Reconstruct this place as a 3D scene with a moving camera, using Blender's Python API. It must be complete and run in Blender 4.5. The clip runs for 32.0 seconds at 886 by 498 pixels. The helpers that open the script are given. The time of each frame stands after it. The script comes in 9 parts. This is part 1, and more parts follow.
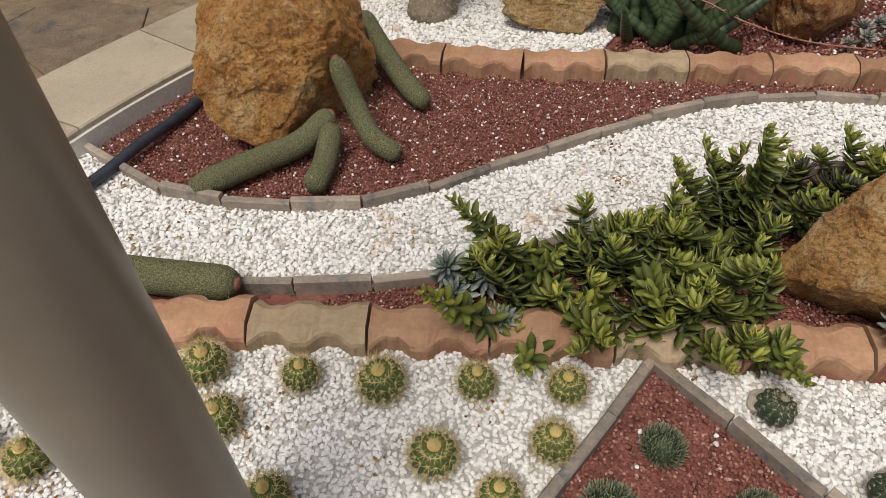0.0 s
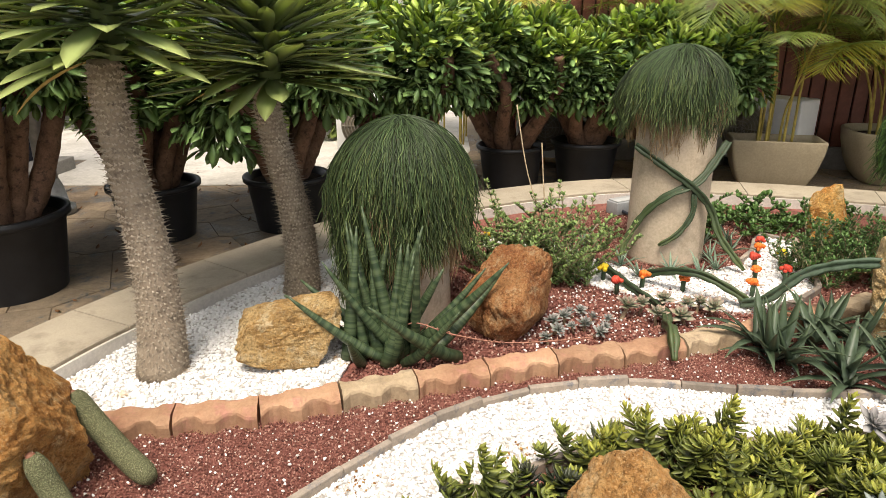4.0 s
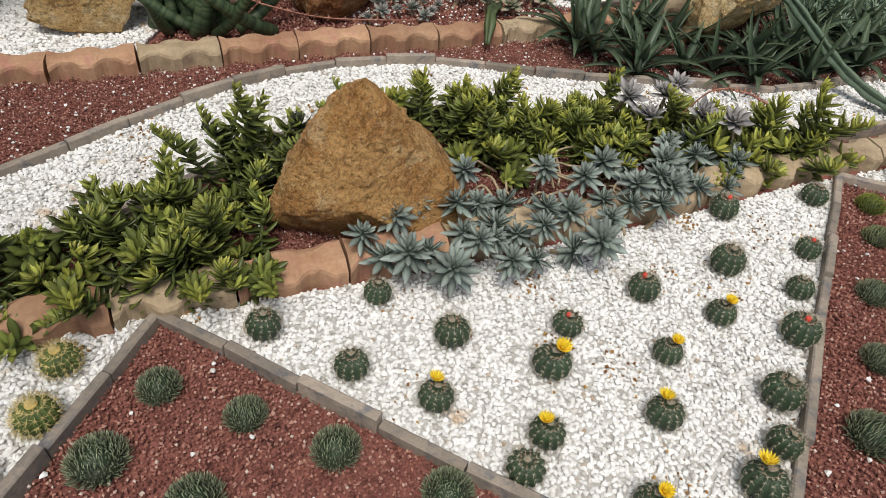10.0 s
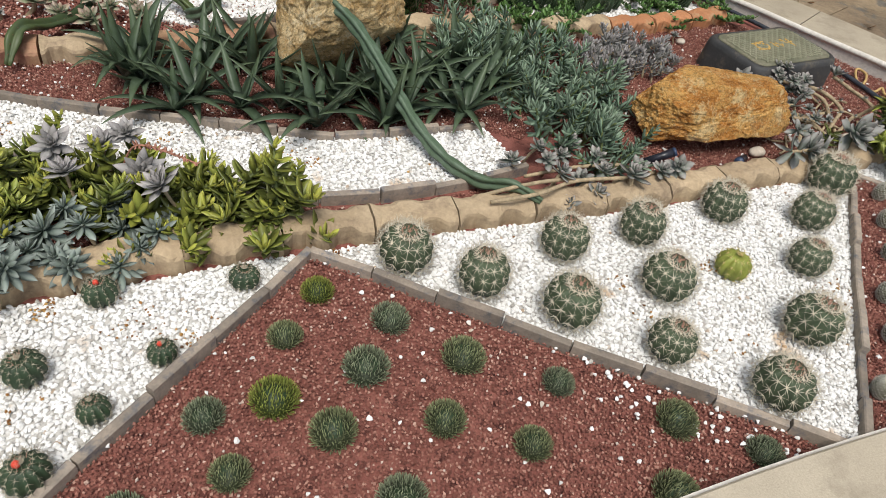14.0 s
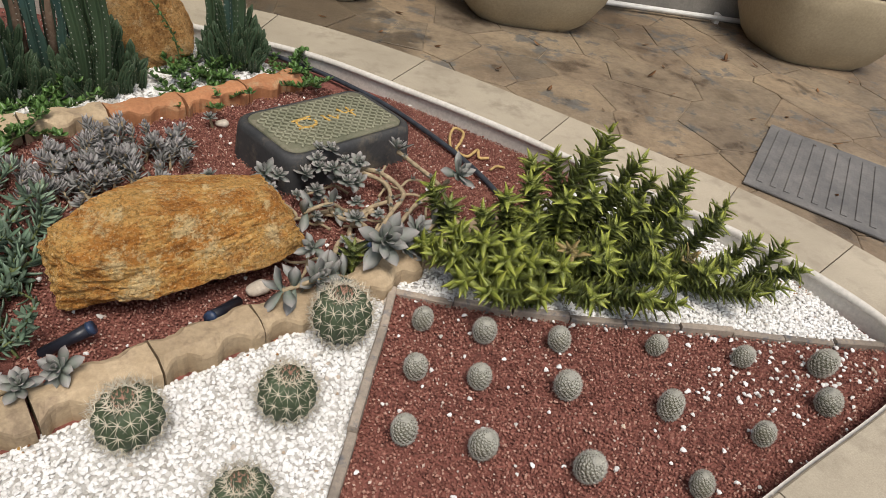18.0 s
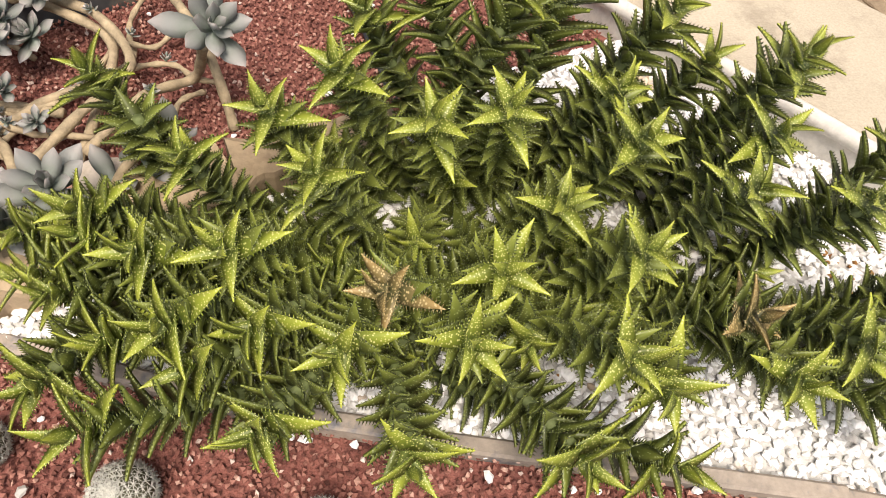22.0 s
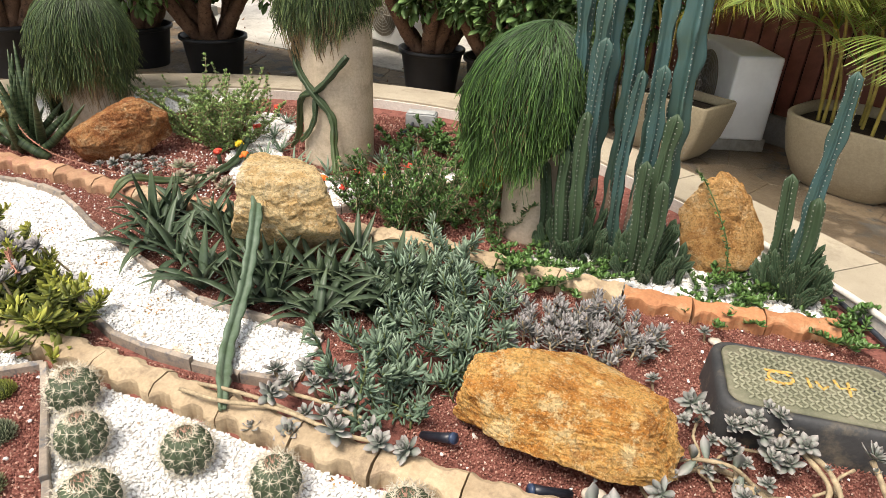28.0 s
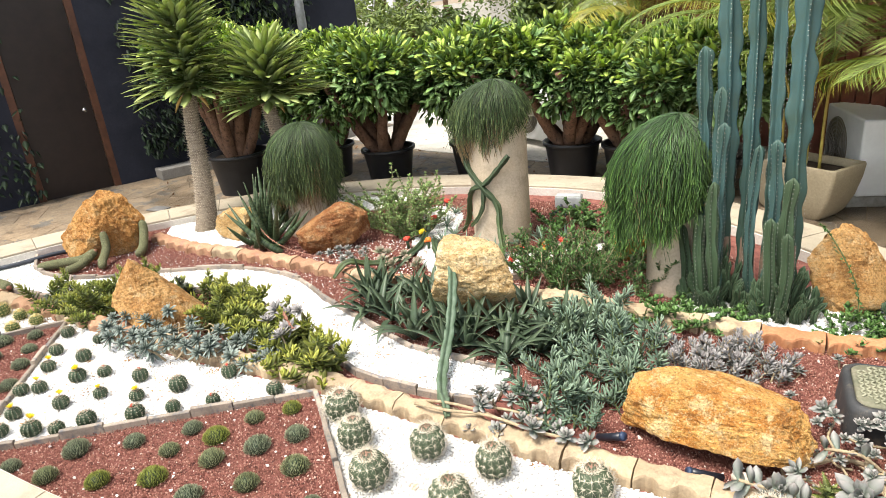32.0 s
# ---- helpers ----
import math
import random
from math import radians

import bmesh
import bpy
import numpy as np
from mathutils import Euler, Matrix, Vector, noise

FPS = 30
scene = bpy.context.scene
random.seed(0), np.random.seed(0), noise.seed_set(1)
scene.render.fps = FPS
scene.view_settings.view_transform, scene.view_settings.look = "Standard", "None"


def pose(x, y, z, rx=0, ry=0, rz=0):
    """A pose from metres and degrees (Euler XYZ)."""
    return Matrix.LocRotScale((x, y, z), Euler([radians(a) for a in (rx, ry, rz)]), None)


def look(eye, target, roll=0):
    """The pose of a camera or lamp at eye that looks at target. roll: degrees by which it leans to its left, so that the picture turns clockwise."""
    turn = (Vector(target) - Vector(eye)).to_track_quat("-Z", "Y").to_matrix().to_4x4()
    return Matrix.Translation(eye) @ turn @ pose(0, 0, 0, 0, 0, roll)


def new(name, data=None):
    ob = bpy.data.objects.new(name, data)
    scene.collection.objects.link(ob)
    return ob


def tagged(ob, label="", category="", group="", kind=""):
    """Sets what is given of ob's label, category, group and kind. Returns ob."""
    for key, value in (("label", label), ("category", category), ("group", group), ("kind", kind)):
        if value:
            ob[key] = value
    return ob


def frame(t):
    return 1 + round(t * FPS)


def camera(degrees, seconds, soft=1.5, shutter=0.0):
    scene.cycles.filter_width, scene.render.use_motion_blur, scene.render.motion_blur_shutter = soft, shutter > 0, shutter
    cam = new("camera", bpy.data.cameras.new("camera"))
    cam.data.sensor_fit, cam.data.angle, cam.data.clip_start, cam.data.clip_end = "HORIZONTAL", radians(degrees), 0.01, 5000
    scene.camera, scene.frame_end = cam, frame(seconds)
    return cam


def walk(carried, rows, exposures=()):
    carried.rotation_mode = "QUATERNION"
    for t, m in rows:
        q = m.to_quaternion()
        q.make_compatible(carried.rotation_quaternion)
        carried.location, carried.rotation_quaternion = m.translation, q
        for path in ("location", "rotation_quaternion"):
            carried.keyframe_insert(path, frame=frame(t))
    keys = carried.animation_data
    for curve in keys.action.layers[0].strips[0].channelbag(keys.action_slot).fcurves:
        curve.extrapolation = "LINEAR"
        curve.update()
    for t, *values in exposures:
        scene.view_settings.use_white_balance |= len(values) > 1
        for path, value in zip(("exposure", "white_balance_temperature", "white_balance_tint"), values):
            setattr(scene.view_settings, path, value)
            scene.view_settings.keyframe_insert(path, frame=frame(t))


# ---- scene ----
cam = camera(68.6, 32.0, 0.45)
PATH = [
    (0, (-1.215, 0.098, 1.288), (-1.727, 1.421, -0.121), -1.0),
    (0.5, (-1.224, 0.09, 1.305), (-1.767, 1.514, 0.01), -1.6),
    (1, (-1.202, 0.123, 1.33), (-1.691, 1.63, 0.11), -0.9),
    (1.5, (-1.184, 0.143, 1.359), (-1.616, 1.757, 0.26), -1.2),
    (2, (-1.151, 0.151, 1.383), (-1.499, 1.834, 0.359), -1.3),
    (2.5, (-1.115, 0.172, 1.397), (-1.333, 1.914, 0.438), -2.6),
    (3, (-1.079, 0.208, 1.423), (-1.144, 2.002, 0.54), -1.6),
    (3.5, (-1.055, 0.207, 1.44), (-1.114, 2.071, 0.717), -0.7),
    (5.5, (-0.96, 0.228, 1.433), (-0.511, 2.068, 0.79), 0.2),
    (6, (-0.918, 0.232, 1.427), (-0.368, 2.004, 0.68), 1.0),
    (6.5, (-0.891, 0.228, 1.404), (-0.312, 1.947, 0.56), 1.5),
    (7, (-0.885, 0.215, 1.374), (-0.357, 1.887, 0.412), 2.1),
    (7.5, (-0.91, 0.207, 1.335), (-0.469, 1.819, 0.237), 2.0),
    (8, (-0.947, 0.185, 1.292), (-0.624, 1.734, 0.069), 3.4),
    (8.5, (-0.958, 0.148, 1.266), (-0.705, 1.644, -0.037), 5.0),
    (9, (-0.899, 0.093, 1.249), (-0.725, 1.537, -0.123), 4.1),
    (9.5, (-0.722, 0.026, 1.247), (-0.593, 1.457, -0.144), 4.3),
    (10, (-0.575, -0.015, 1.274), (-0.332, 1.448, -0.068), 6.7),
    (10.5, (-0.404, 0.022, 1.269), (-0.203, 1.487, -0.078), 8.1),
    (11, (-0.199, 0.073, 1.283), (-0.036, 1.555, -0.049), 5.5),
    (11.5, (0.017, 0.058, 1.305), (0.044, 1.567, -0.007), 5.4),
    (12, (0.201, 0.04, 1.301), (0.246, 1.516, -0.047), 5.7),
    (12.5, (0.389, 0.124, 1.261), (0.651, 1.547, -0.12), 9.8),
    (13, (0.6, 0.238, 1.28), (0.946, 1.691, -0.049), 10.9),
    (13.5, (0.834, 0.275, 1.341), (1.098, 1.743, 0.009), 10.6),
    (14, (1.186, 0.286, 1.444), (1.533, 1.717, 0.091), 12.0),
    (14.5, (1.362, 0.296, 1.448), (1.835, 1.719, 0.124), 10.5),
    (16.5, (2.129, 0.654, 1.421), (2.81, 2.024, 0.132), 13.4),
    (17, (2.304, 0.743, 1.417), (3.121, 2.085, 0.179), 12.9),
    (17.5, (2.553, 0.901, 1.417), (3.435, 2.235, 0.215), 13.9),
    (18, (2.74, 0.97, 1.427), (3.562, 2.348, 0.233), 12.7),
    (18.5, (3.033, 0.99, 1.475), (3.714, 2.447, 0.287), 12.5),
    (19, (3.243, 1.07, 1.445), (3.902, 2.46, 0.166), 11.4),
    (19.5, (3.476, 1.232, 1.401), (4.053, 2.556, 0.018), 15.0),
    (20, (3.643, 1.42, 1.336), (4.023, 2.738, -0.119), 9.1),
    (20.5, (3.822, 1.581, 1.243), (3.999, 2.807, -0.328), 6.0),
    (21, (3.921, 1.735, 1.086), (4.15, 2.922, -0.507), 5.6),
    (21.5, (3.917, 1.844, 0.943), (4.184, 2.908, -0.73), 6.8),
    (22, (3.93, 1.906, 0.874), (4.311, 2.965, -0.779), 8.3),
    (22.5, (3.933, 1.947, 0.858), (4.407, 2.987, -0.783), 11.3),
    (23, (3.901, 1.977, 0.874), (4.369, 3.077, -0.73), 12.5),
    (23.5, (3.844, 2.007, 0.921), (4.221, 3.233, -0.614), 13.2),
    (24, (3.719, 2.047, 0.967), (3.914, 3.376, -0.515), 12.9),
    (24.5, (3.603, 2.007, 1.026), (3.472, 3.399, -0.405), 8.6),
    (25, (3.509, 1.939, 1.088), (3.145, 3.341, -0.291), 6.1),
    (25.5, (3.45, 1.823, 1.164), (2.944, 3.263, -0.129), 6.5),
    (26, (3.388, 1.645, 1.271), (2.759, 3.102, 0.054), 6.1),
    (26.5, (3.341, 1.495, 1.353), (2.517, 2.928, 0.228), 2.8),
    (28.5, (3.481, 0.991, 1.742), (2.43, 2.467, 0.896), 3.9),
    (29, (3.502, 0.933, 1.823), (2.448, 2.507, 1.184), 3.6),
    (29.5, (3.524, 0.816, 1.886), (2.454, 2.434, 1.399), 3.5),
    (30, (3.525, 0.675, 1.899), (2.389, 2.264, 1.467), 2.6),
    (30.5, (3.551, 0.535, 1.9), (2.27, 2.0, 1.437), -0.3),
    (31, (3.578, 0.448, 1.874), (2.216, 1.826, 1.378), -1.1),
    (31.5, (3.711, 0.42, 1.878), (2.308, 1.707, 1.267), -2.0),
    (32, (3.848, 0.367, 1.877), (2.444, 1.6, 1.163), -5.7),
]
EXPOSURES = [(0.0, -0.3, 6700, 13), (3.0, 0.3, 7000, 13), (5.5, 0.9, 6900, 12), (6.5, 0.8, 6900, 12), (8.0, 0.12, 6700, 11), (11.0, -0.2, 6300, 10), (14.0, 0.0, 6300, 10), (17.0, -0.15, 6450, 12), (18.5, -0.02, 6550, 12), (20.0, 0.15, 6700, 13), (22.0, 0.62, 6800, 15), (24.0, 0.72, 6800, 16), (26.0, 0.66, 6700, 12), (28.6, 0.86, 6800, 12), (29.2, 1.18, 6800, 12), (32.0, 1.15, 6500, 10)]
walk(cam, [(t, look(eye, target, roll)) for t, eye, target, roll in PATH], EXPOSURES)

# ---- world and light ----
SUN_EL, SUN_AZ = radians(66), radians(190)
world = bpy.data.worlds.new("sky")
scene.world = world
world.use_nodes = True
wn = world.node_tree.nodes
sky = wn.new("ShaderNodeTexSky")
sky.sky_type = "NISHITA"
sky.sun_disc = False
sky.sun_elevation = SUN_EL
sky.sun_rotation = SUN_AZ
sky.dust_density = 1.5
sky.air_density = 1.0
soft_sky = wn.new("ShaderNodeHueSaturation")
soft_sky.inputs["Saturation"].default_value = 0.3
soft_sky.inputs["Value"].default_value = 0.95
world.node_tree.links.new(sky.outputs[0], soft_sky.inputs["Color"])
world.node_tree.links.new(soft_sky.outputs[0], wn["Background"].inputs[0])
wn["Background"].inputs[1].default_value = 0.15
sun_data = bpy.data.lights.new("sun", "SUN")
sun_data.energy = 3.1
sun_data.angle = radians(26)
sun_data.color = (1.0, 0.93, 0.82)
sun = new("sun", sun_data)
sun_way = Vector((math.sin(SUN_AZ) * math.cos(SUN_EL), math.cos(SUN_AZ) * math.cos(SUN_EL), math.sin(SUN_EL)))
sun.matrix_world = look(sun_way * 30, (0, 0, 0))

# ---- mesh tools ----
from mathutils.geometry import tessellate_polygon as tessellate

rng = np.random.default_rng(7)


class Heap:
    """Vertices and faces piled up into one mesh, with a value from 0 at a leaf's foot to 1 at its tip."""

    def __init__(self):
        self.v, self.f, self.a, self.n = [], [], [], 0

    def add(self, shape, m=None):
        v, f, a = shape
        if m is not None:
            m = np.array(m)
            v = v @ m[:3, :3].T + m[:3, 3]
        self.v.append(v)
        self.f.extend([tuple(i + self.n for i in face) for face in f])
        self.a.append(a)
        self.n += len(v)
        return self

    def shape(self):
        return np.concatenate(self.v), self.f, np.concatenate(self.a)


def mesh_of(name, shape, material, smooth=True):
    v, f, a = shape.shape() if isinstance(shape, Heap) else shape
    me = bpy.data.meshes.new(name)
    me.from_pydata(np.asarray(v).tolist(), [], f)
    at = me.attributes.new("along", "FLOAT", "POINT")
    at.data.foreach_set("value", np.asarray(a, dtype=np.float32))
    if smooth:
        me.polygons.foreach_set("use_smooth", np.ones(len(me.polygons), dtype=bool))
    me.materials.append(material)
    me.update()
    return me


def part(name, shape, material, parent, label="", m=None, smooth=True):
    me = shape if isinstance(shape, bpy.types.Mesh) else mesh_of(name, shape, material, smooth)
    ob = new(name, me)
    ob.parent = parent
    if m is not None:
        ob.matrix_basis = Matrix(m)
    return tagged(ob, label)


def thing(name, m, label, category, group="", kind=""):
    ob = new(name)
    ob.empty_display_size = 0.05
    ob.matrix_basis = Matrix(m)
    return tagged(ob, label, category, group, kind)


def solid(name, shape, material, label, category, group="", kind="", smooth=True):
    return tagged(new(name, mesh_of(name, shape, material, smooth)), label, category, group, kind)


def shape_bm(bm):
    bm.verts.index_update()
    v = np.array([x.co[:] for x in bm.verts])
    f = [tuple(x.index for x in face.verts) for face in bm.faces]
    bm.free()
    return v, f, np.zeros(len(v))


def box(sx, sy, sz, bevel=0.0, seg=2, z0=0.0):
    """A box with its foot centred at the origin and rounded edges."""
    bm = bmesh.new()
    bmesh.ops.create_cube(bm, size=1.0)
    for x in bm.verts:
        x.co = (x.co.x * sx, x.co.y * sy, (x.co.z + 0.5) * sz + z0)
    if bevel:
        bmesh.ops.bevel(bm, geom=list(bm.edges), offset=bevel, segments=seg, affect="EDGES", profile=0.6)
    return shape_bm(bm)


def ball(sub=2, r=1.0):
    bm = bmesh.new()
    bmesh.ops.create_icosphere(bm, subdivisions=sub, radius=r)
    return shape_bm(bm)


def tube(points, radii, sides=8, lobes=0, depth=0.0, cap=True, twist=0.0, squash=1.0):
    """A tube along points; lobes and depth give it ribs."""
    p = np.asarray(points, float)
    n = len(p)
    radii = np.broadcast_to(np.asarray(radii, float), (n,))
    tang = np.gradient(p, axis=0)
    tang /= np.linalg.norm(tang, axis=1)[:, None] + 1e-9
    up = np.array([0.0, 0.0, 1.0]) if abs(tang[0][2]) < 0.9 else np.array([1.0, 0.0, 0.0])
    v = []
    for i in range(n):
        side = np.cross(up, tang[i])
        side /= np.linalg.norm(side) + 1e-9
        up = np.cross(tang[i], side)
        a = np.arange(sides) * 2 * np.pi / sides + twist * i
        r = radii[i] * (1 + depth * np.cos(lobes * (a - twist * i))) if lobes else radii[i] * np.ones(sides)
        v.append(p[i] + (np.cos(a) * r)[:, None] * side + (np.sin(a) * r * squash)[:, None] * up)
    f = []
    for i in range(n - 1):
        for j in range(sides):
            k = (j + 1) % sides
            f.append((i * sides + j, i * sides + k, (i + 1) * sides + k, (i + 1) * sides + j))
    al = np.repeat(np.linspace(0, 1, n), sides)
    v = np.concatenate(v)
    if cap:
        f.append(tuple(range(sides - 1, -1, -1)))
        f.append(tuple(range((n - 1) * sides, n * sides)))
    return v, f, al


def curve_points(ctrl, n=24, closed=False):
    """A smooth line through the control points."""
    c = np.asarray(ctrl, float)
    m = len(c)
    out = []
    spans = m if closed else m - 1
    per = max(2, n // spans)
    for i in range(spans):
        if closed:
            p0, p1, p2, p3 = c[(i - 1) % m], c[i], c[(i + 1) % m], c[(i + 2) % m]
        else:
            p0, p1, p2, p3 = c[max(i - 1, 0)], c[i], c[i + 1], c[min(i + 2, m - 1)]
        for k in range(per):
            t = k / per
            out.append(0.5 * (2 * p1 + (p2 - p0) * t + (2 * p0 - 5 * p1 + 4 * p2 - p3) * t * t + (3 * p1 - p0 - 3 * p2 + p3) * t ** 3))
    if not closed:
        out.append(c[-1])
    return np.array(out)


def even(points, step):
    """The same line, cut at even steps."""
    p = np.asarray(points, float)
    d = np.r_[0, np.cumsum(np.linalg.norm(np.diff(p, axis=0), axis=1))]
    n = max(2, int(round(d[-1] / step)) + 1)
    s = np.linspace(0, d[-1], n)
    return np.stack([np.interp(s, d, p[:, k]) for k in range(p.shape[1])], 1)


def leaf(length, width, thick, bend=0.0, n=6, tip=0.25, fold=0.3, widest=0.5, base=0.35):
    """A fleshy leaf along +x that curves up by bend (radians), with a keel below."""
    t = np.linspace(0, 1, n)
    w = np.where(t < widest, base + (1 - base) * np.sin(np.pi / 2 * t / widest), np.maximum(0, np.cos(np.pi / 2 * (t - widest) / (1 - widest))) ** (1 / (0.4 + 2 * tip))) * width / 2
    w[-1] = width * 0.02
    ang = bend * t
    dx = np.r_[0, np.cumsum(np.cos((ang[1:] + ang[:-1]) / 2))] * length / (n - 1)
    dz = np.r_[0, np.cumsum(np.sin((ang[1:] + ang[:-1]) / 2))] * length / (n - 1)
    v, al = [], []
    for i in range(n):
        nx, nz = -math.sin(ang[i]), math.cos(ang[i])
        th = thick * (0.5 + 0.5 * w[i] / (width / 2))
        up, dn = fold * w[i] * 0.5, th
        v += [(dx[i] + nx * up, -w[i], dz[i] + nz * up), (dx[i], 0, dz[i]), (dx[i] + nx * up, w[i], dz[i] + nz * up), (dx[i] - nx * dn, 0, dz[i] - nz * dn)]
        al += [t[i]] * 4
    f = []
    for i in range(n - 1):
        for j in range(4):
            k = (j + 1) % 4
            f.append((i * 4 + j, i * 4 + k, (i + 1) * 4 + k, (i + 1) * 4 + j))
    return np.array(v), f, np.array(al)


def turned(x=0, y=0, z=0, rx=0, ry=0, rz=0, s=1.0):
    return Matrix.LocRotScale((x, y, z), Euler((rx, ry, rz)), (s, s, s) if np.isscalar(s) else s)


def inside(poly, pts):
    poly = np.asarray(poly, float)
    x, y = pts[:, 0], pts[:, 1]
    hit = np.zeros(len(pts), bool)
    j = len(poly) - 1
    for i in range(len(poly)):
        xi, yi, xj, yj = *poly[i][:2], *poly[j][:2]
        if yi != yj:
            hit ^= ((yi > y) != (yj > y)) & (x < (xj - xi) * (y - yi) / (yj - yi) + xi)
        j = i
    return hit


def scatter(poly, step, jitter=0.45, holes=()):
    poly = np.asarray(poly, float)
    lo, hi = poly.min(0), poly.max(0)
    gx, gy = np.meshgrid(np.arange(lo[0], hi[0], step), np.arange(lo[1], hi[1], step))
    p = np.stack([gx.ravel(), gy.ravel()], 1)
    p += rng.uniform(-jitter, jitter, p.shape) * step
    keep = inside(poly, p)
    for h in holes:
        keep &= ~inside(h, p)
    return p[keep]


def many(template, places, turns, scales):
    """One mesh of many turned and scaled copies of a small shape."""
    v, f, a = template
    n, k = len(places), len(v)
    R = np.array([np.array(Euler(t).to_matrix()) for t in turns])
    out = np.einsum("nij,nkj->nki", R, v[None] * scales[:, None, :]) + places[:, None]
    f = np.asarray(f)
    faces = (f[None] + (np.arange(n) * k)[:, None, None]).reshape(-1, f.shape[1])
    return out.reshape(-1, 3), faces.tolist(), np.tile(a, n)


# ---- materials ----
def ramp(nt, fac, stops):
    r = nt.nodes.new("ShaderNodeValToRGB")
    e = r.color_ramp.elements
    while len(e) < len(stops):
        e.new(0.5)
    for x, (pos, col) in zip(e, stops):
        x.position, x.color = pos, (*col, 1)
    nt.links.new(fac, r.inputs[0])
    return r.outputs[0]


def mixed(nt, fac, a, b, mode="MIX"):
    m = nt.nodes.new("ShaderNodeMix")
    m.data_type, m.blend_type = "RGBA", mode
    for sock, val in ((m.inputs[0], fac), (m.inputs[6], a), (m.inputs[7], b)):
        if isinstance(val, bpy.types.NodeSocket):
            nt.links.new(val, sock)
        elif isinstance(val, (int, float)):
            sock.default_value = val
        else:
            sock.default_value = (*val, 1)
    return m.outputs[2]


def noise_of(nt, scale, detail=4, rough=0.6, coords=None):
    n = nt.nodes.new("ShaderNodeTexNoise")
    n.inputs["Scale"].default_value, n.inputs["Detail"].default_value, n.inputs["Roughness"].default_value = scale, detail, rough
    if coords is not None:
        nt.links.new(coords, n.inputs["Vector"])
    return n.outputs[0]


def start_mat(name, rough=0.6, spec=0.4):
    m = bpy.data.materials.new(name)
    m.use_nodes = True
    nt = m.node_tree
    b = nt.nodes["Principled BSDF"]
    b.inputs["Roughness"].default_value = rough
    b.inputs["Specular IOR Level"].default_value = spec
    co = nt.nodes.new("ShaderNodeTexCoord").outputs["Object"]
    return m, nt, b, co


def bumped(nt, b, height, strength=0.3, distance=0.01):
    n = nt.nodes.new("ShaderNodeBump")
    n.inputs["Strength"].default_value, n.inputs["Distance"].default_value = strength, distance
    nt.links.new(height, n.inputs["Height"])
    nt.links.new(n.outputs[0], b.inputs["Normal"])


def mineral(name, dark, light, coarse=6.0, fine=60.0, rough=0.85, bump=0.4, third=None, random_tint=0.0, dist=0.01, world_size=False):
    """Stone, plaster or earth: two scales of variation and a grainy relief."""
    m, nt, b, co = start_mat(name, rough, 0.3)
    if world_size:
        co = nt.nodes.new("ShaderNodeNewGeometry").outputs["Position"]
    col = ramp(nt, noise_of(nt, coarse, 5, 0.65, co), [(0.3, dark), (0.7, light)])
    grain = noise_of(nt, fine, 3, 0.7, co)
    if third:
        col = mixed(nt, ramp(nt, noise_of(nt, coarse * 2.3, 4, 0.7, co), [(0.52, (0, 0, 0)), (0.68, (1, 1, 1))]), col, third)
    col = mixed(nt, 0.35, col, ramp(nt, grain, [(0.3, (0.35, 0.35, 0.35)), (0.7, (1, 1, 1))]), "MULTIPLY")
    if random_tint:
        info = nt.nodes.new("ShaderNodeObjectInfo").outputs["Random"]
        hs = nt.nodes.new("ShaderNodeHueSaturation")
        mr = nt.nodes.new("ShaderNodeMapRange")
        mr.inputs[3].default_value, mr.inputs[4].default_value = 1 - random_tint, 1 + random_tint
        nt.links.new(info, mr.inputs[0])
        nt.links.new(mr.outputs[0], hs.inputs["Value"])
        nt.links.new(col, hs.inputs["Color"])
        col = hs.outputs[0]
    nt.links.new(col, b.inputs["Base Color"])
    bumped(nt, b, mixed(nt, 0.5, noise_of(nt, coarse * 3, 6, 0.7, co), grain), bump, dist)
    return m


def stretched(nt, co, sx, sy, sz):
    m = nt.nodes.new("ShaderNodeMapping")
    m.inputs["Scale"].default_value = (sx, sy, sz)
    m.inputs["Rotation"].default_value = (0.25, 0.12, 0.0)
    nt.links.new(co, m.inputs["Vector"])
    return m.outputs[0]


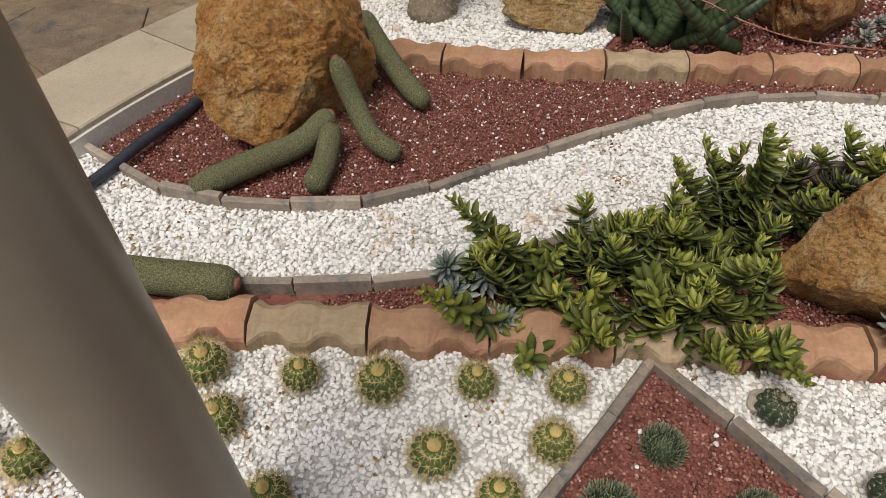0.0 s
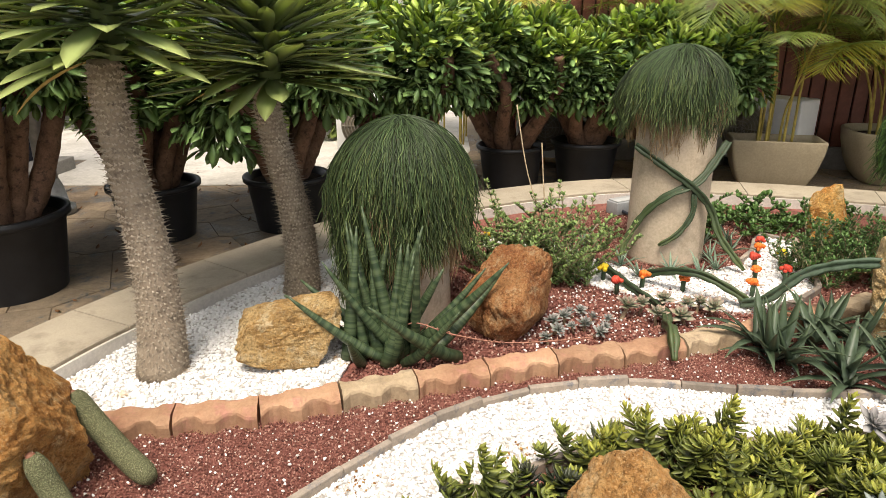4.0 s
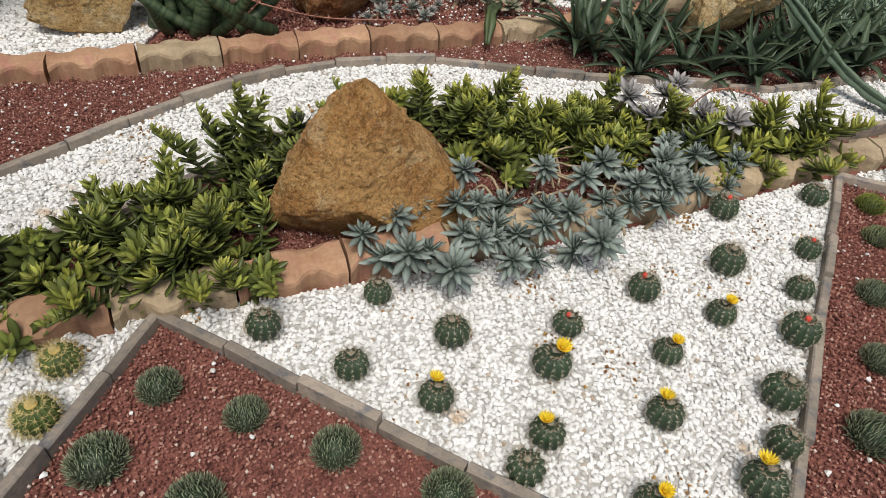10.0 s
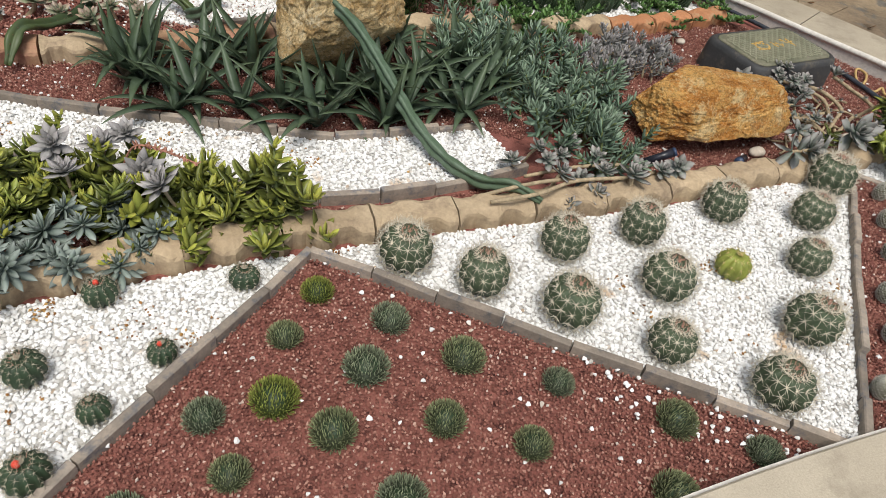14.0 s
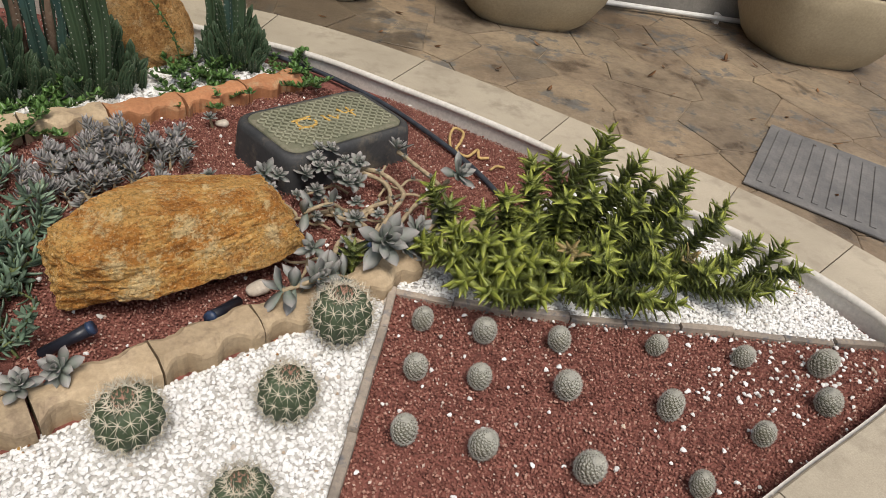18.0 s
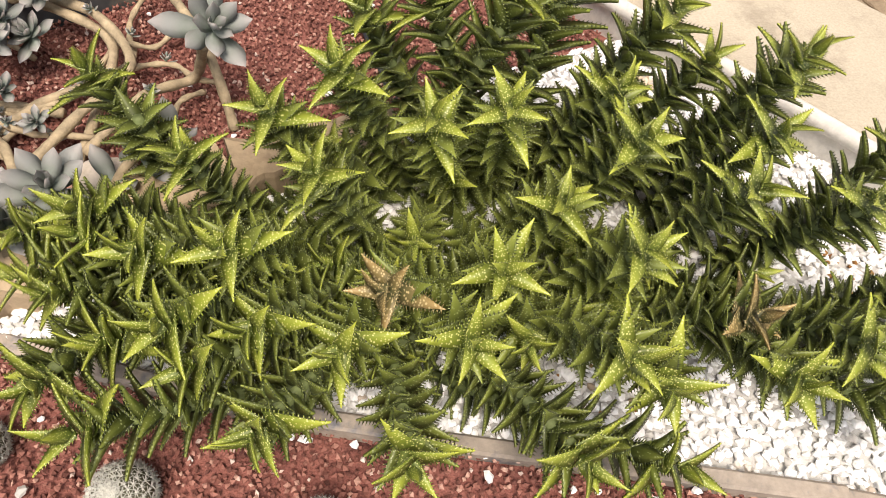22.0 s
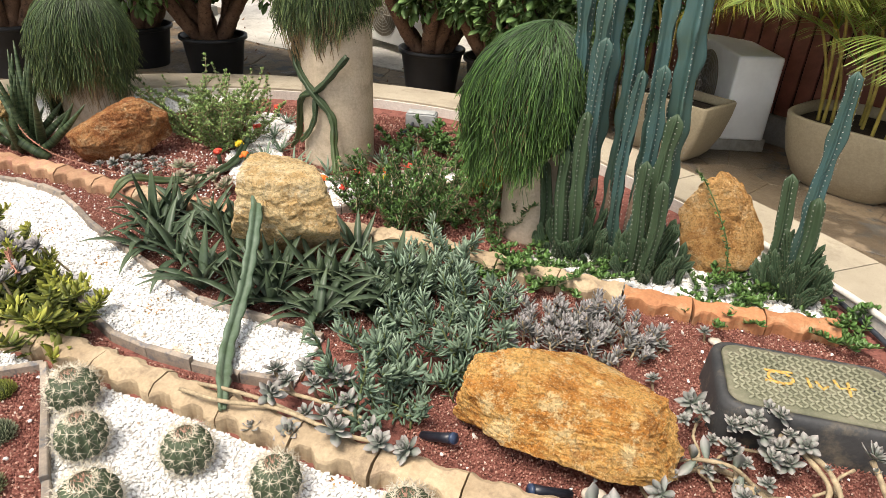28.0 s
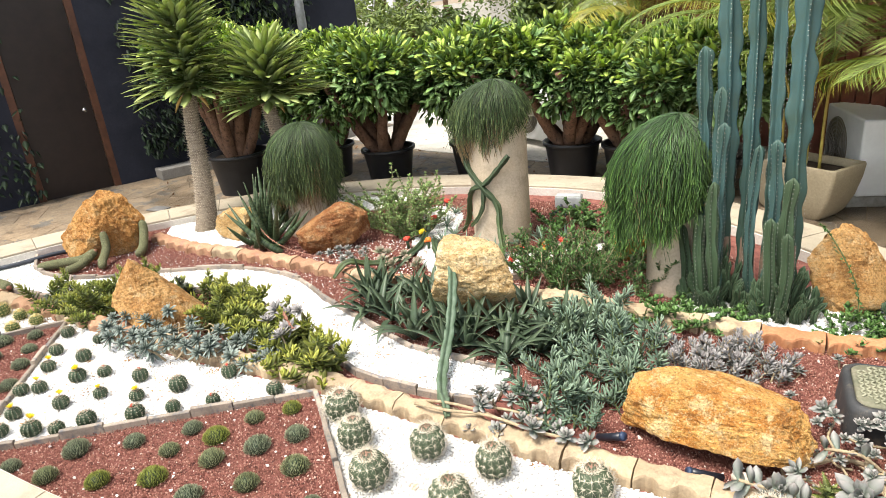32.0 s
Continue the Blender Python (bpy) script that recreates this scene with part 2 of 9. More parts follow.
def rocky(name, dark, light, rust, pale, layered=0.35):
    """Weathered rock: bedded streaks, rusty patches, pale crust, thin cracks, dark pits and a coarse relief."""
    m, nt, b, co = start_mat(name, 0.9, 0.25)
    bed = noise_of(nt, 1.0, 9, 0.72, stretched(nt, co, 5, 5, 26))
    blotch = noise_of(nt, 5, 9, 0.75, co)
    grain = noise_of(nt, 75, 5, 0.8, co)
    col = ramp(nt, mixed(nt, layered, blotch, bed), [(0.36, dark), (0.46, rust), (0.53, light), (0.66, rust)])
    col = mixed(nt, ramp(nt, noise_of(nt, 8, 9, 0.8, co), [(0.53, (0, 0, 0)), (0.6, (0.9, 0.9, 0.9))]), col, pale)
    col = mixed(nt, ramp(nt, noise_of(nt, 3.2, 6, 0.7, co), [(0.56, (0, 0, 0)), (0.7, (0.65, 0.65, 0.65))]), col, tuple(0.55 * c + 0.07 for c in dark))
    col = mixed(nt, ramp(nt, noise_of(nt, 130, 3, 0.7, co), [(0.56, (0, 0, 0)), (0.66, (0.7, 0.7, 0.7))]), col, pale)
    pits = ramp(nt, grain, [(0.38, (0.16, 0.12, 0.08)), (0.49, (0.85, 0.84, 0.82)), (0.6, (1.0, 1.0, 1.0))])
    col = mixed(nt, 0.6, col, pits, "MULTIPLY")
    warp = nt.nodes.new("ShaderNodeVectorMath")
    warp.operation = "ADD"
    nt.links.new(stretched(nt, co, 3.2, 3.2, 8), warp.inputs[0])
    nt.links.new(mixed(nt, 1.0, blotch, noise_of(nt, 13, 6, 0.75, co)), warp.inputs[1])
    vo = nt.nodes.new("ShaderNodeTexVoronoi")
    vo.feature = "DISTANCE_TO_EDGE"
    nt.links.new(warp.outputs[0], vo.inputs["Vector"])
    crack = ramp(nt, vo.outputs["Distance"], [(0.0, (0.3, 0.24, 0.18)), (0.014, (1, 1, 1))])
    col = mixed(nt, 0.55, col, crack, "MULTIPLY")
    nt.links.new(col, b.inputs["Base Color"])
    relief = mixed(nt, 0.35, mixed(nt, 0.45, noise_of(nt, 17, 10, 0.8, co), bed), grain)
    bumped(nt, b, mixed(nt, 0.5, relief, crack, "MULTIPLY"), 1.0, 0.05)
    return m


def pebbles(name, stops, rough=0.7, bump=0.2):
    """Loose stones, each with a colour of its own."""
    m, nt, b, co = start_mat(name, rough, 0.35)
    g = nt.nodes.new("ShaderNodeNewGeometry").outputs["Random Per Island"]
    col = ramp(nt, g, stops)
    col = mixed(nt, 0.25, col, ramp(nt, noise_of(nt, 90, 3, 0.6, co), [(0.3, (0.5, 0.47, 0.43)), (0.65, (1, 1, 1))]), "MULTIPLY")
    # rusty stains in patches of their own
    spot = ramp(nt, noise_of(nt, 4.5, 3, 0.7, co), [(0.62, (0, 0, 0)), (0.7, (1, 1, 1))])
    if name.startswith("white"):
        col = mixed(nt, spot, col, mixed(nt, 0.6, col, (0.5, 0.3, 0.11)))
    nt.links.new(col, b.inputs["Base Color"])
    bumped(nt, b, noise_of(nt, 200, 2, 0.6, co), bump, 0.002)
    return m


def foliage(name, foot, tip, rough=0.5, vary=0.3, spots=None, spot_scale=60, trans=0.0, mid=None, bloom=None, sheen=0.4, thin=0.0, spot_size=0.24):
    """Leaf skin: colour runs from foot to tip and changes a little from leaf to leaf."""
    m, nt, b, co = start_mat(name, rough, sheen)
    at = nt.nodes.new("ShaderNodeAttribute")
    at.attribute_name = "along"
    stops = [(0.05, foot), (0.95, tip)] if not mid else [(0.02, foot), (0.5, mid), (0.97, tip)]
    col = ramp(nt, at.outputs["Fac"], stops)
    g = nt.nodes.new("ShaderNodeNewGeometry").outputs["Random Per Island"]
    hs = nt.nodes.new("ShaderNodeHueSaturation")
    mr = nt.nodes.new("ShaderNodeMapRange")
    mr.inputs[3].default_value, mr.inputs[4].default_value = 1 - vary, 1 + vary
    nt.links.new(g, mr.inputs[0])
    nt.links.new(mr.outputs[0], hs.inputs["Value"])
    nt.links.new(col, hs.inputs["Color"])
    col = hs.outputs[0]
    if bloom:
        col = mixed(nt, ramp(nt, noise_of(nt, 25, 4, 0.6, co), [(0.4, (0, 0, 0)), (0.7, (0.7, 0.7, 0.7))]), col, bloom)
    if spots:
        vo = nt.nodes.new("ShaderNodeTexVoronoi")
        vo.inputs["Scale"].default_value = spot_scale
        nt.links.new(co, vo.inputs["Vector"])
        col = mixed(nt, ramp(nt, vo.outputs["Distance"], [(spot_size * 0.6, (1, 1, 1)), (spot_size, (0, 0, 0))]), col, spots)
    nt.links.new(col, b.inputs["Base Color"])
    bumped(nt, b, noise_of(nt, 80, 3, 0.6, co), 0.15, 0.003)
    if trans:
        b.inputs["Subsurface Weight"].default_value = trans
        b.inputs["Subsurface Radius"].default_value = (0.01, 0.02, 0.004)
    if thin:
        tr = nt.nodes.new("ShaderNodeBsdfTranslucent")
        nt.links.new(mixed(nt, 0.5, col, (0.45, 0.55, 0.08)), tr.inputs["Color"])
        mx = nt.nodes.new("ShaderNodeMixShader")
        mx.inputs[0].default_value = thin
        nt.links.new(b.outputs[0], mx.inputs[1])
        nt.links.new(tr.outputs[0], mx.inputs[2])
        nt.links.new(mx.outputs[0], nt.nodes["Material Output"].inputs["Surface"])
    return m


def plain(name, col, rough=0.5, metal=0.0, spec=0.4, vary=0.12, scale=20, bump=0.08):
    m, nt, b, co = start_mat(name, rough, spec)
    b.inputs["Metallic"].default_value = metal
    dark = tuple(c * (1 - vary * 1.5) for c in col)
    light = tuple(min(1, c * (1 + vary)) for c in col)
    nt.links.new(ramp(nt, noise_of(nt, scale, 5, 0.65, co), [(0.3, dark), (0.7, light)]), b.inputs["Base Color"])
    bumped(nt, b, noise_of(nt, scale * 6, 3, 0.6, co), bump, 0.004)
    return m




def flags(name, random_tint):
    """Riven paving stone: warm brown and grey patches that run across the joints, damp darker stains, a rough face."""
    m, nt, b, co = start_mat(name, 0.7, 0.35)
    geo = nt.nodes.new("ShaderNodeNewGeometry")
    place = geo.outputs["Position"]
    col = ramp(nt, noise_of(nt, 1.3, 6, 0.7, place), [(0.32, (0.175, 0.13, 0.092)), (0.5, (0.285, 0.222, 0.155)), (0.68, (0.4, 0.315, 0.215))])
    col = mixed(nt, ramp(nt, noise_of(nt, 2.7, 6, 0.75, place), [(0.55, (0, 0, 0)), (0.6, (0.85, 0.85, 0.85))]), col, (0.15, 0.15, 0.145))
    col = mixed(nt, 0.55, col, ramp(nt, noise_of(nt, 22, 6, 0.75, place), [(0.33, (0.45, 0.43, 0.4)), (0.6, (1, 1, 1))]), "MULTIPLY")
    tint = nt.nodes.new("ShaderNodeObjectInfo").outputs["Random"] if random_tint else geo.outputs["Random Per Island"]
    col = mixed(nt, 0.4, col, ramp(nt, tint, [(0.0, (0.4, 0.42, 0.43)), (0.22, (0.75, 0.74, 0.7)), (0.6, (0.95, 0.92, 0.86)), (1.0, (1, 0.9, 0.76))]), "MULTIPLY")
    damp = ramp(nt, noise_of(nt, 0.55, 5, 0.65, place), [(0.56, (0, 0, 0)), (0.62, (1, 1, 1))])
    # spilled water beside the planters
    for spot, wide in (((2.5, 5.75, 0), 2.0), ((3.9, 5.2, 0), 1.8)):
        near = nt.nodes.new("ShaderNodeVectorMath")
        near.operation = "DISTANCE"
        near.inputs[1].default_value = spot
        nt.links.new(place, near.inputs[0])
        pool = ramp(nt, mixed(nt, 0.72, ramp(nt, near.outputs["Value"], [(0.0, (0, 0, 0)), (wide / 2, (1, 1, 1))]), noise_of(nt, 2.6, 5, 0.7, place)), [(0.54, (1, 1, 1)), (0.58, (0, 0, 0))])
        damp = mixed(nt, 1.0, damp, pool, "LIGHTEN")
    col = mixed(nt, damp, col, mixed(nt, 0.55, col, (0.07, 0.055, 0.04)))
    nt.links.new(col, b.inputs["Base Color"])
    nt.links.new(ramp(nt, damp, [(0.0, (0.75, 0.75, 0.75)), (1.0, (0.35, 0.35, 0.35))]), b.inputs["Roughness"])
    bumped(nt, b, mixed(nt, 0.5, noise_of(nt, 5, 8, 0.75, place), noise_of(nt, 60, 4, 0.7, place)), 0.8, 0.02)
    return m


M_PAVE = flags("flagstone", True)
M_PAVE_REST = flags("flagstone_far", False)
M_JOINT = mineral("paving_mortar", (0.23, 0.18, 0.125), (0.33, 0.265, 0.185), 4, 70, 0.95, 0.4)
M_KERB = mineral("kerb_stone", (0.41, 0.355, 0.27), (0.52, 0.455, 0.35), 3, 190, 0.85, 0.7, (0.36, 0.31, 0.235), 0.08, 0.004, True)
M_PLASTER = mineral("white_plaster", (0.62, 0.58, 0.52), (0.75, 0.72, 0.66), 3, 60, 0.9, 0.2)
M_RED_SOIL = mineral("red_grit", (0.2, 0.072, 0.058), (0.35, 0.14, 0.11), 14, 160, 0.95, 1.0, (0.07, 0.025, 0.022))
M_RED = pebbles("red_lava", [(0.0, (0.13, 0.05, 0.038)), (0.4, (0.25, 0.1, 0.076)), (0.8, (0.37, 0.17, 0.13)), (0.97, (0.52, 0.32, 0.25)), (1.0, (0.7, 0.62, 0.55))], 0.9)
M_WHITE_SOIL = mineral("white_grit", (0.42, 0.4, 0.37), (0.66, 0.65, 0.62), 12, 140, 0.9, 0.6)
M_WHITE = pebbles("white_pebble", [(0.0, (0.42, 0.4, 0.36)), (0.12, (0.74, 0.73, 0.71)), (0.6, (0.88, 0.88, 0.87)), (0.985, (0.91, 0.91, 0.9)), (1.0, (0.4, 0.3, 0.2))], 0.6)
M_TERRA = mineral("terracotta_stone", (0.33, 0.17, 0.1), (0.52, 0.33, 0.2), 5, 70, 0.85, 0.3, (0.45, 0.22, 0.16), 0.16, 0.004, True)
M_TERRA_B = mineral("beige_stone", (0.35, 0.26, 0.16), (0.53, 0.415, 0.275), 5, 70, 0.85, 0.5, (0.3, 0.225, 0.15), 0.14, 0.004, True)
M_TERRA_O = mineral("orange_stone", (0.4, 0.17, 0.08), (0.56, 0.27, 0.13), 5, 70, 0.85, 0.3, (0.5, 0.32, 0.18), 0.1, 0.004, True)
M_EDGE = mineral("edging_bar", (0.22, 0.19, 0.16), (0.42, 0.35, 0.28), 9, 90, 0.85, 0.35, (0.16, 0.16, 0.17), 0.25, 0.003, True)
M_ROCK = rocky("ochre_rock", (0.3, 0.155, 0.06), (0.72, 0.43, 0.17), (0.57, 0.29, 0.095), (0.78, 0.55, 0.29), 0.15)
M_ROCK_RED = rocky("red_brown_rock", (0.17, 0.07, 0.03), (0.5, 0.25, 0.1), (0.36, 0.14, 0.05), (0.6, 0.4, 0.22), 0.25)
M_ROCK_TALL = rocky("orange_ochre_rock", (0.29, 0.135, 0.045), (0.72, 0.4, 0.14), (0.57, 0.265, 0.075), (0.78, 0.53, 0.26), 0.15)
M_ROCK_PALE = rocky("pale_ochre_rock", (0.34, 0.21, 0.085), (0.72, 0.5, 0.23), (0.58, 0.35, 0.13), (0.82, 0.66, 0.4), 0.1)
M_ROCK_CREAM = rocky("cream_rock", (0.5, 0.34, 0.15), (0.84, 0.65, 0.36), (0.7, 0.46, 0.2), (0.88, 0.75, 0.5), 0.3)
M_ROCK_ORANGE = rocky("rusty_rock", (0.33, 0.14, 0.035), (0.85, 0.5, 0.16), (0.66, 0.28, 0.06), (0.92, 0.7, 0.36), 0.5)

# ---- the plan ----
KERB_IN = curve_points([(0.19, 0.29), (0.95, 0.53), (2.05, 0.92), (3.14, 1.2), (4.15, 1.41), (4.95, 1.57), (5.17, 1.76), (5.12, 2.1), (4.93, 2.5), (4.45, 3.2), (3.95, 3.86), (3.35, 4.4), (2.3, 4.92), (1.4, 5.22), (0.5, 5.36), (-0.6, 4.98), (-1.5, 4.35), (-2.13, 3.58), (-2.5, 2.94), (-2.68, 2.5), (-2.86, 1.89), (-2.97, 1.35), (-3.0, 0.6), (-2.8, 0.0), (-2.2, -0.35), (-1.0, -0.12)], 156, True)
TRI_A, TRI_B, TRI_C, TRI_D = (-1.08, 1.115), (1.132, 1.763), (3.46, 2.43), (2.66, 1.06)
FOOT_L, FOOT_V, FOOT_R = (-1.56, -0.2), (0.19, 0.34), (5.14, 1.77)
EDGE_R = [(3.46, 2.43), (3.72, 2.297), (3.97, 2.188), (4.38, 2.045), (4.78, 1.897), (5.14, 1.77)]
T1 = curve_points([(-2.34, 2.24), (-1.73, 2.33), (-1.14, 2.52), (-0.56, 2.68), (0.02, 2.82), (0.49, 2.98), (1.56, 3.4), (2.31, 3.57), (2.91, 3.74), (3.49, 4.0)], 72)
T2 = curve_points([(-2.3, 0.79), (-1.52, 1.03), (-0.96, 1.2), (-0.3, 1.38), (0.4, 1.6), (0.96, 1.8), (1.54, 1.95), (2.29, 2.13), (3.04, 2.37), (3.33, 2.43), (3.58, 2.55), (3.84, 2.66), (4.1, 2.7)], 78)
E1 = curve_points([(-2.99, 1.35), (-2.7, 1.27), (-2.5, 1.24), (-2.23, 1.29), (-1.93, 1.42), (-1.52, 1.83), (-1.1, 2.25), (-0.69, 2.47), (-0.24, 2.53), (0.2, 2.45), (0.57, 2.43), (1.1, 2.39), (1.4, 2.44), (1.8, 2.56)], 78)
E2 = curve_points([(-2.4, 0.93), (-2.13, 0.99), (-1.73, 1.15), (-1.4, 1.4), (-1.09, 1.67), (-0.75, 2.0), (-0.2, 2.12), (0.5, 2.1), (1.03, 2.03), (1.3, 2.04), (1.65, 2.15), (1.93, 2.28)], 66)
Z_PAVE, Z_KERB = -0.07, 0.085
W_KERB = 0.4


def offset(points, d, closed=True):
    p = np.asarray(points)
    t = np.roll(p, -1, 0) - np.roll(p, 1, 0) if closed else np.gradient(p, axis=0)
    t /= np.linalg.norm(t, axis=1)[:, None]
    return p + d * np.stack([t[:, 1], -t[:, 0]], 1)


KERB_OUT = offset(KERB_IN, W_KERB)

# ground under and around, out to the horizon
g = np.array([(-900, -900, Z_PAVE - 0.008), (900, -900, Z_PAVE - 0.008), (900, 900, Z_PAVE - 0.008), (-900, 900, Z_PAVE - 0.008)], float)
ground = solid("ground", (g, [(0, 1, 2, 3)], np.zeros(4)), M_JOINT, "grey-brown mortared paving ground around the planted bed", "ground", kind="structure")


def sheet(name, poly, z, material, label, category):
    p = np.asarray(poly, float)[:, :2]
    v = np.c_[p, np.full(len(p), z)]
    low = np.c_[p, np.full(len(p), z - 0.08)]
    n = len(p)
    tris = tessellate([[Vector((x, y, 0)) for x, y in p]])
    f = [tuple(t) for t in tris] + [(i, (i + 1) % n, n + (i + 1) % n, n + i) for i in range(n)]
    bm = bmesh.new()
    bv = [bm.verts.new(x) for x in np.r_[v, low]]
    for face in f:
        bm.faces.new([bv[i] for i in face])
    bmesh.ops.recalc_face_normals(bm, faces=bm.faces)
    return solid(name, shape_bm(bm), material, label, category, kind="structure", smooth=False)


red_bed = sheet("ground_red_gravel", KERB_IN, -0.012, M_RED_SOIL, "dark red lava gravel bed with stray white pebbles", "gravel bed")
POLY_PACH = np.array([(-2.36, 2.3), (-1.73, 2.4), (-1.5, 2.47), (-1.42, 2.9), (-1.5, 3.3), (-1.2, 4.0), (-1.1, 4.6), (-1.5, 4.33), (-2.13, 3.57), (-2.5, 2.93), (-2.66, 2.5)])
POLY_W1 = np.r_[E1, [(1.93, 2.28)], E2[::-1], [(-2.33, 0.8), (-2.6, 0.6), (-2.98, 0.7)]]
POLY_W2 = curve_points([(-0.75, 4.2), (-0.3, 3.85), (-0.19, 3.58), (0.12, 3.38), (0.48, 3.22), (0.8, 3.3), (1.03, 3.48), (1.15, 3.85), (1.3, 4.3), (1.1, 4.4), (0.95, 4.1), (0.7, 3.85), (0.3, 3.75), (0.0, 3.9), (-0.3, 4.3), (-0.65, 4.42)], 64, True)
POLY_W3 = np.array([(2.12, 3.6), (2.6, 3.72), (3.1, 3.86), (3.5, 4.06), (3.3, 4.42), (2.75, 4.68), (2.5, 4.2), (2.1, 4.0)])
S1 = np.array([*[tuple(p) for p in T2 if p[0] < -1.12], TRI_A, FOOT_L, (-2.2, -0.33), (-2.78, 0.0), (-2.97, 0.6), (-2.6, 0.65)])
S3 = np.array([TRI_A, (-0.3, 1.3), (0.4, 1.52), (0.96, 1.72), TRI_B, FOOT_V])
S5 = np.array([TRI_B, (1.54, 1.88), (2.29, 2.06), (3.04, 2.3), TRI_C, TRI_D])
S7 = np.array([*EDGE_R, (5.12, 2.1), (4.93, 2.5), (4.62, 2.93), (4.3, 2.85), (3.96, 2.66), (3.6, 2.55)])
WHITE = [POLY_PACH, POLY_W1, POLY_W2, POLY_W3, S1, S3, S5, S7]
for poly in WHITE:
    sheet("ground_white_gravel", poly, 0.0, M_WHITE_SOIL, "white marble gravel strip with faint rust stains", "gravel bed")

# kerb: long stone slabs on a plastered upstand
ring_in, ring_out = np.asarray(KERB_IN), np.asarray(KERB_OUT)
kerb = thing("kerb", Matrix(), "pale stone kerb slabs round the bed", "kerb", kind="structure")
n = len(ring_in)
hp = Heap()
for lo, hi, a, b in ((Z_PAVE - 0.02, Z_KERB - 0.022, -0.012, W_KERB - 0.03),):
    pi, po = offset(KERB_IN, a), offset(KERB_IN, b)
    v = np.r_[np.c_[pi, np.full(n, lo)], np.c_[pi, np.full(n, hi)], np.c_[po, np.full(n, hi)], np.c_[po, np.full(n, lo)]]
    f = [(k * n + i, k * n + (i + 1) % n, (k + 1) * n + (i + 1) % n, (k + 1) * n + i) for k in range(3) for i in range(n)]
    hp.add((v, f, np.zeros(len(v))))
part("upstand", hp, M_PLASTER, kerb, "white plastered inner face", smooth=False)
bead = [p for p in offset(KERB_IN, -0.012) if p[0] > 2.9 and p[1] > 1.75]
part("bead", tube([(*p, Z_KERB - 0.012 + 0.004 * math.sin(9 * p[0])) for p in even(bead, 0.04)], 0.017, 8), M_PLASTER, kerb, "rounded white mortar bead along the slabs")
step = 6
for s in range(0, n, step):
    idx = [(s + k) % n for k in range(step + 1)]
    a, b = ring_in[idx].copy(), ring_out[idx].copy()
    for r in (a, b):
        r[0] += (r[1] - r[0]) / np.linalg.norm(r[1] - r[0]) * 0.003
        r[-1] += (r[-2] - r[-1]) / np.linalg.norm(r[-2] - r[-1]) * 0.003
    bm = bmesh.new()
    m1 = len(a)
    rows = [(a + (b - a) * 0.01, -0.035), (a, -0.006), (a + (b - a) * 0.015, 0.0), (b - (b - a) * 0.015, 0.0), (b, -0.006), (b, -0.035)]
    vv = [[bm.verts.new((*p, Z_KERB + z + 0.002 * math.sin(s))) for p in line] for line, z in rows]
    for k in range(len(rows)):
        q = (k + 1) % len(rows)
        for i in range(m1 - 1):
            bm.faces.new((vv[k][i], vv[k][i + 1], vv[q][i + 1], vv[q][i]))
    bm.faces.new([r[0] for r in vv])
    bm.faces.new([r[-1] for r in vv][::-1])
    bmesh.ops.recalc_face_normals(bm, faces=bm.faces)
    part("slab", shape_bm(bm), M_KERB, kerb, smooth=False)


# ---- edging walls ----
def wavy_stone(length, depth, height, seed):
    """A cast border stone with a scalloped top and front."""
    r = random.Random(seed)
    n = 21
    bm = bmesh.new()
    rows = []
    for i in range(n):
        x = (i / (n - 1) - 0.5) * length
        w = 0.75 * max(-1, min(1, 1.6 * math.cos(2 * math.pi * (2.0 * i / (n - 1) + 0.13)))) + r.uniform(-0.1, 0.1)
        h = height * (1 + 0.07 * w + r.uniform(-0.012, 0.012))
        d = depth * (0.49 + 0.15 * w)
        e = 0.78 - 0.14 * w
        prof = [(-d, -0.03), (-d * 1.02, h * (e - 0.14)), (-d * 0.95, h * e), (-d * 0.5, h * 0.98), (d * 0.5, h), (d * 0.95, h * e), (d * 1.02, h * (e - 0.14)), (d, -0.03)]
        rows.append([bm.verts.new((x, y + r.uniform(-0.002, 0.002), z)) for y, z in prof])
    k = len(rows[0])
    for i in range(n - 1):
        for j in range(k):
            q = (j + 1) % k
            bm.faces.new((rows[i][j], rows[i + 1][j], rows[i + 1][q], rows[i][q]))
    bm.faces.new(rows[0])
    bm.faces.new(rows[-1][::-1])
    bmesh.ops.recalc_face_normals(bm, faces=bm.faces)
    return shape_bm(bm)


def row_of(owner, line, length, meshes, name, gap=0.007, lift=0.0, skip=()):
    p = even(line, length)
    r = random.Random(len(p))
    for i in range(len(p) - 1):
        mid, d = (p[i] + p[i + 1]) / 2, p[i + 1] - p[i]
        L = np.linalg.norm(d)
        me = meshes(mid[0], i)
        m = Matrix.Translation((mid[0], mid[1], lift + r.uniform(-0.006, 0.006))) @ Euler((r.uniform(-0.04, 0.04), r.uniform(-0.015, 0.015), math.atan2(d[1], d[0]) + r.uniform(-0.03, 0.03))).to_matrix().to_4x4() @ Matrix.Diagonal(((L - gap), 1, 1, 1))
        part(name, me, None, owner, m=m)


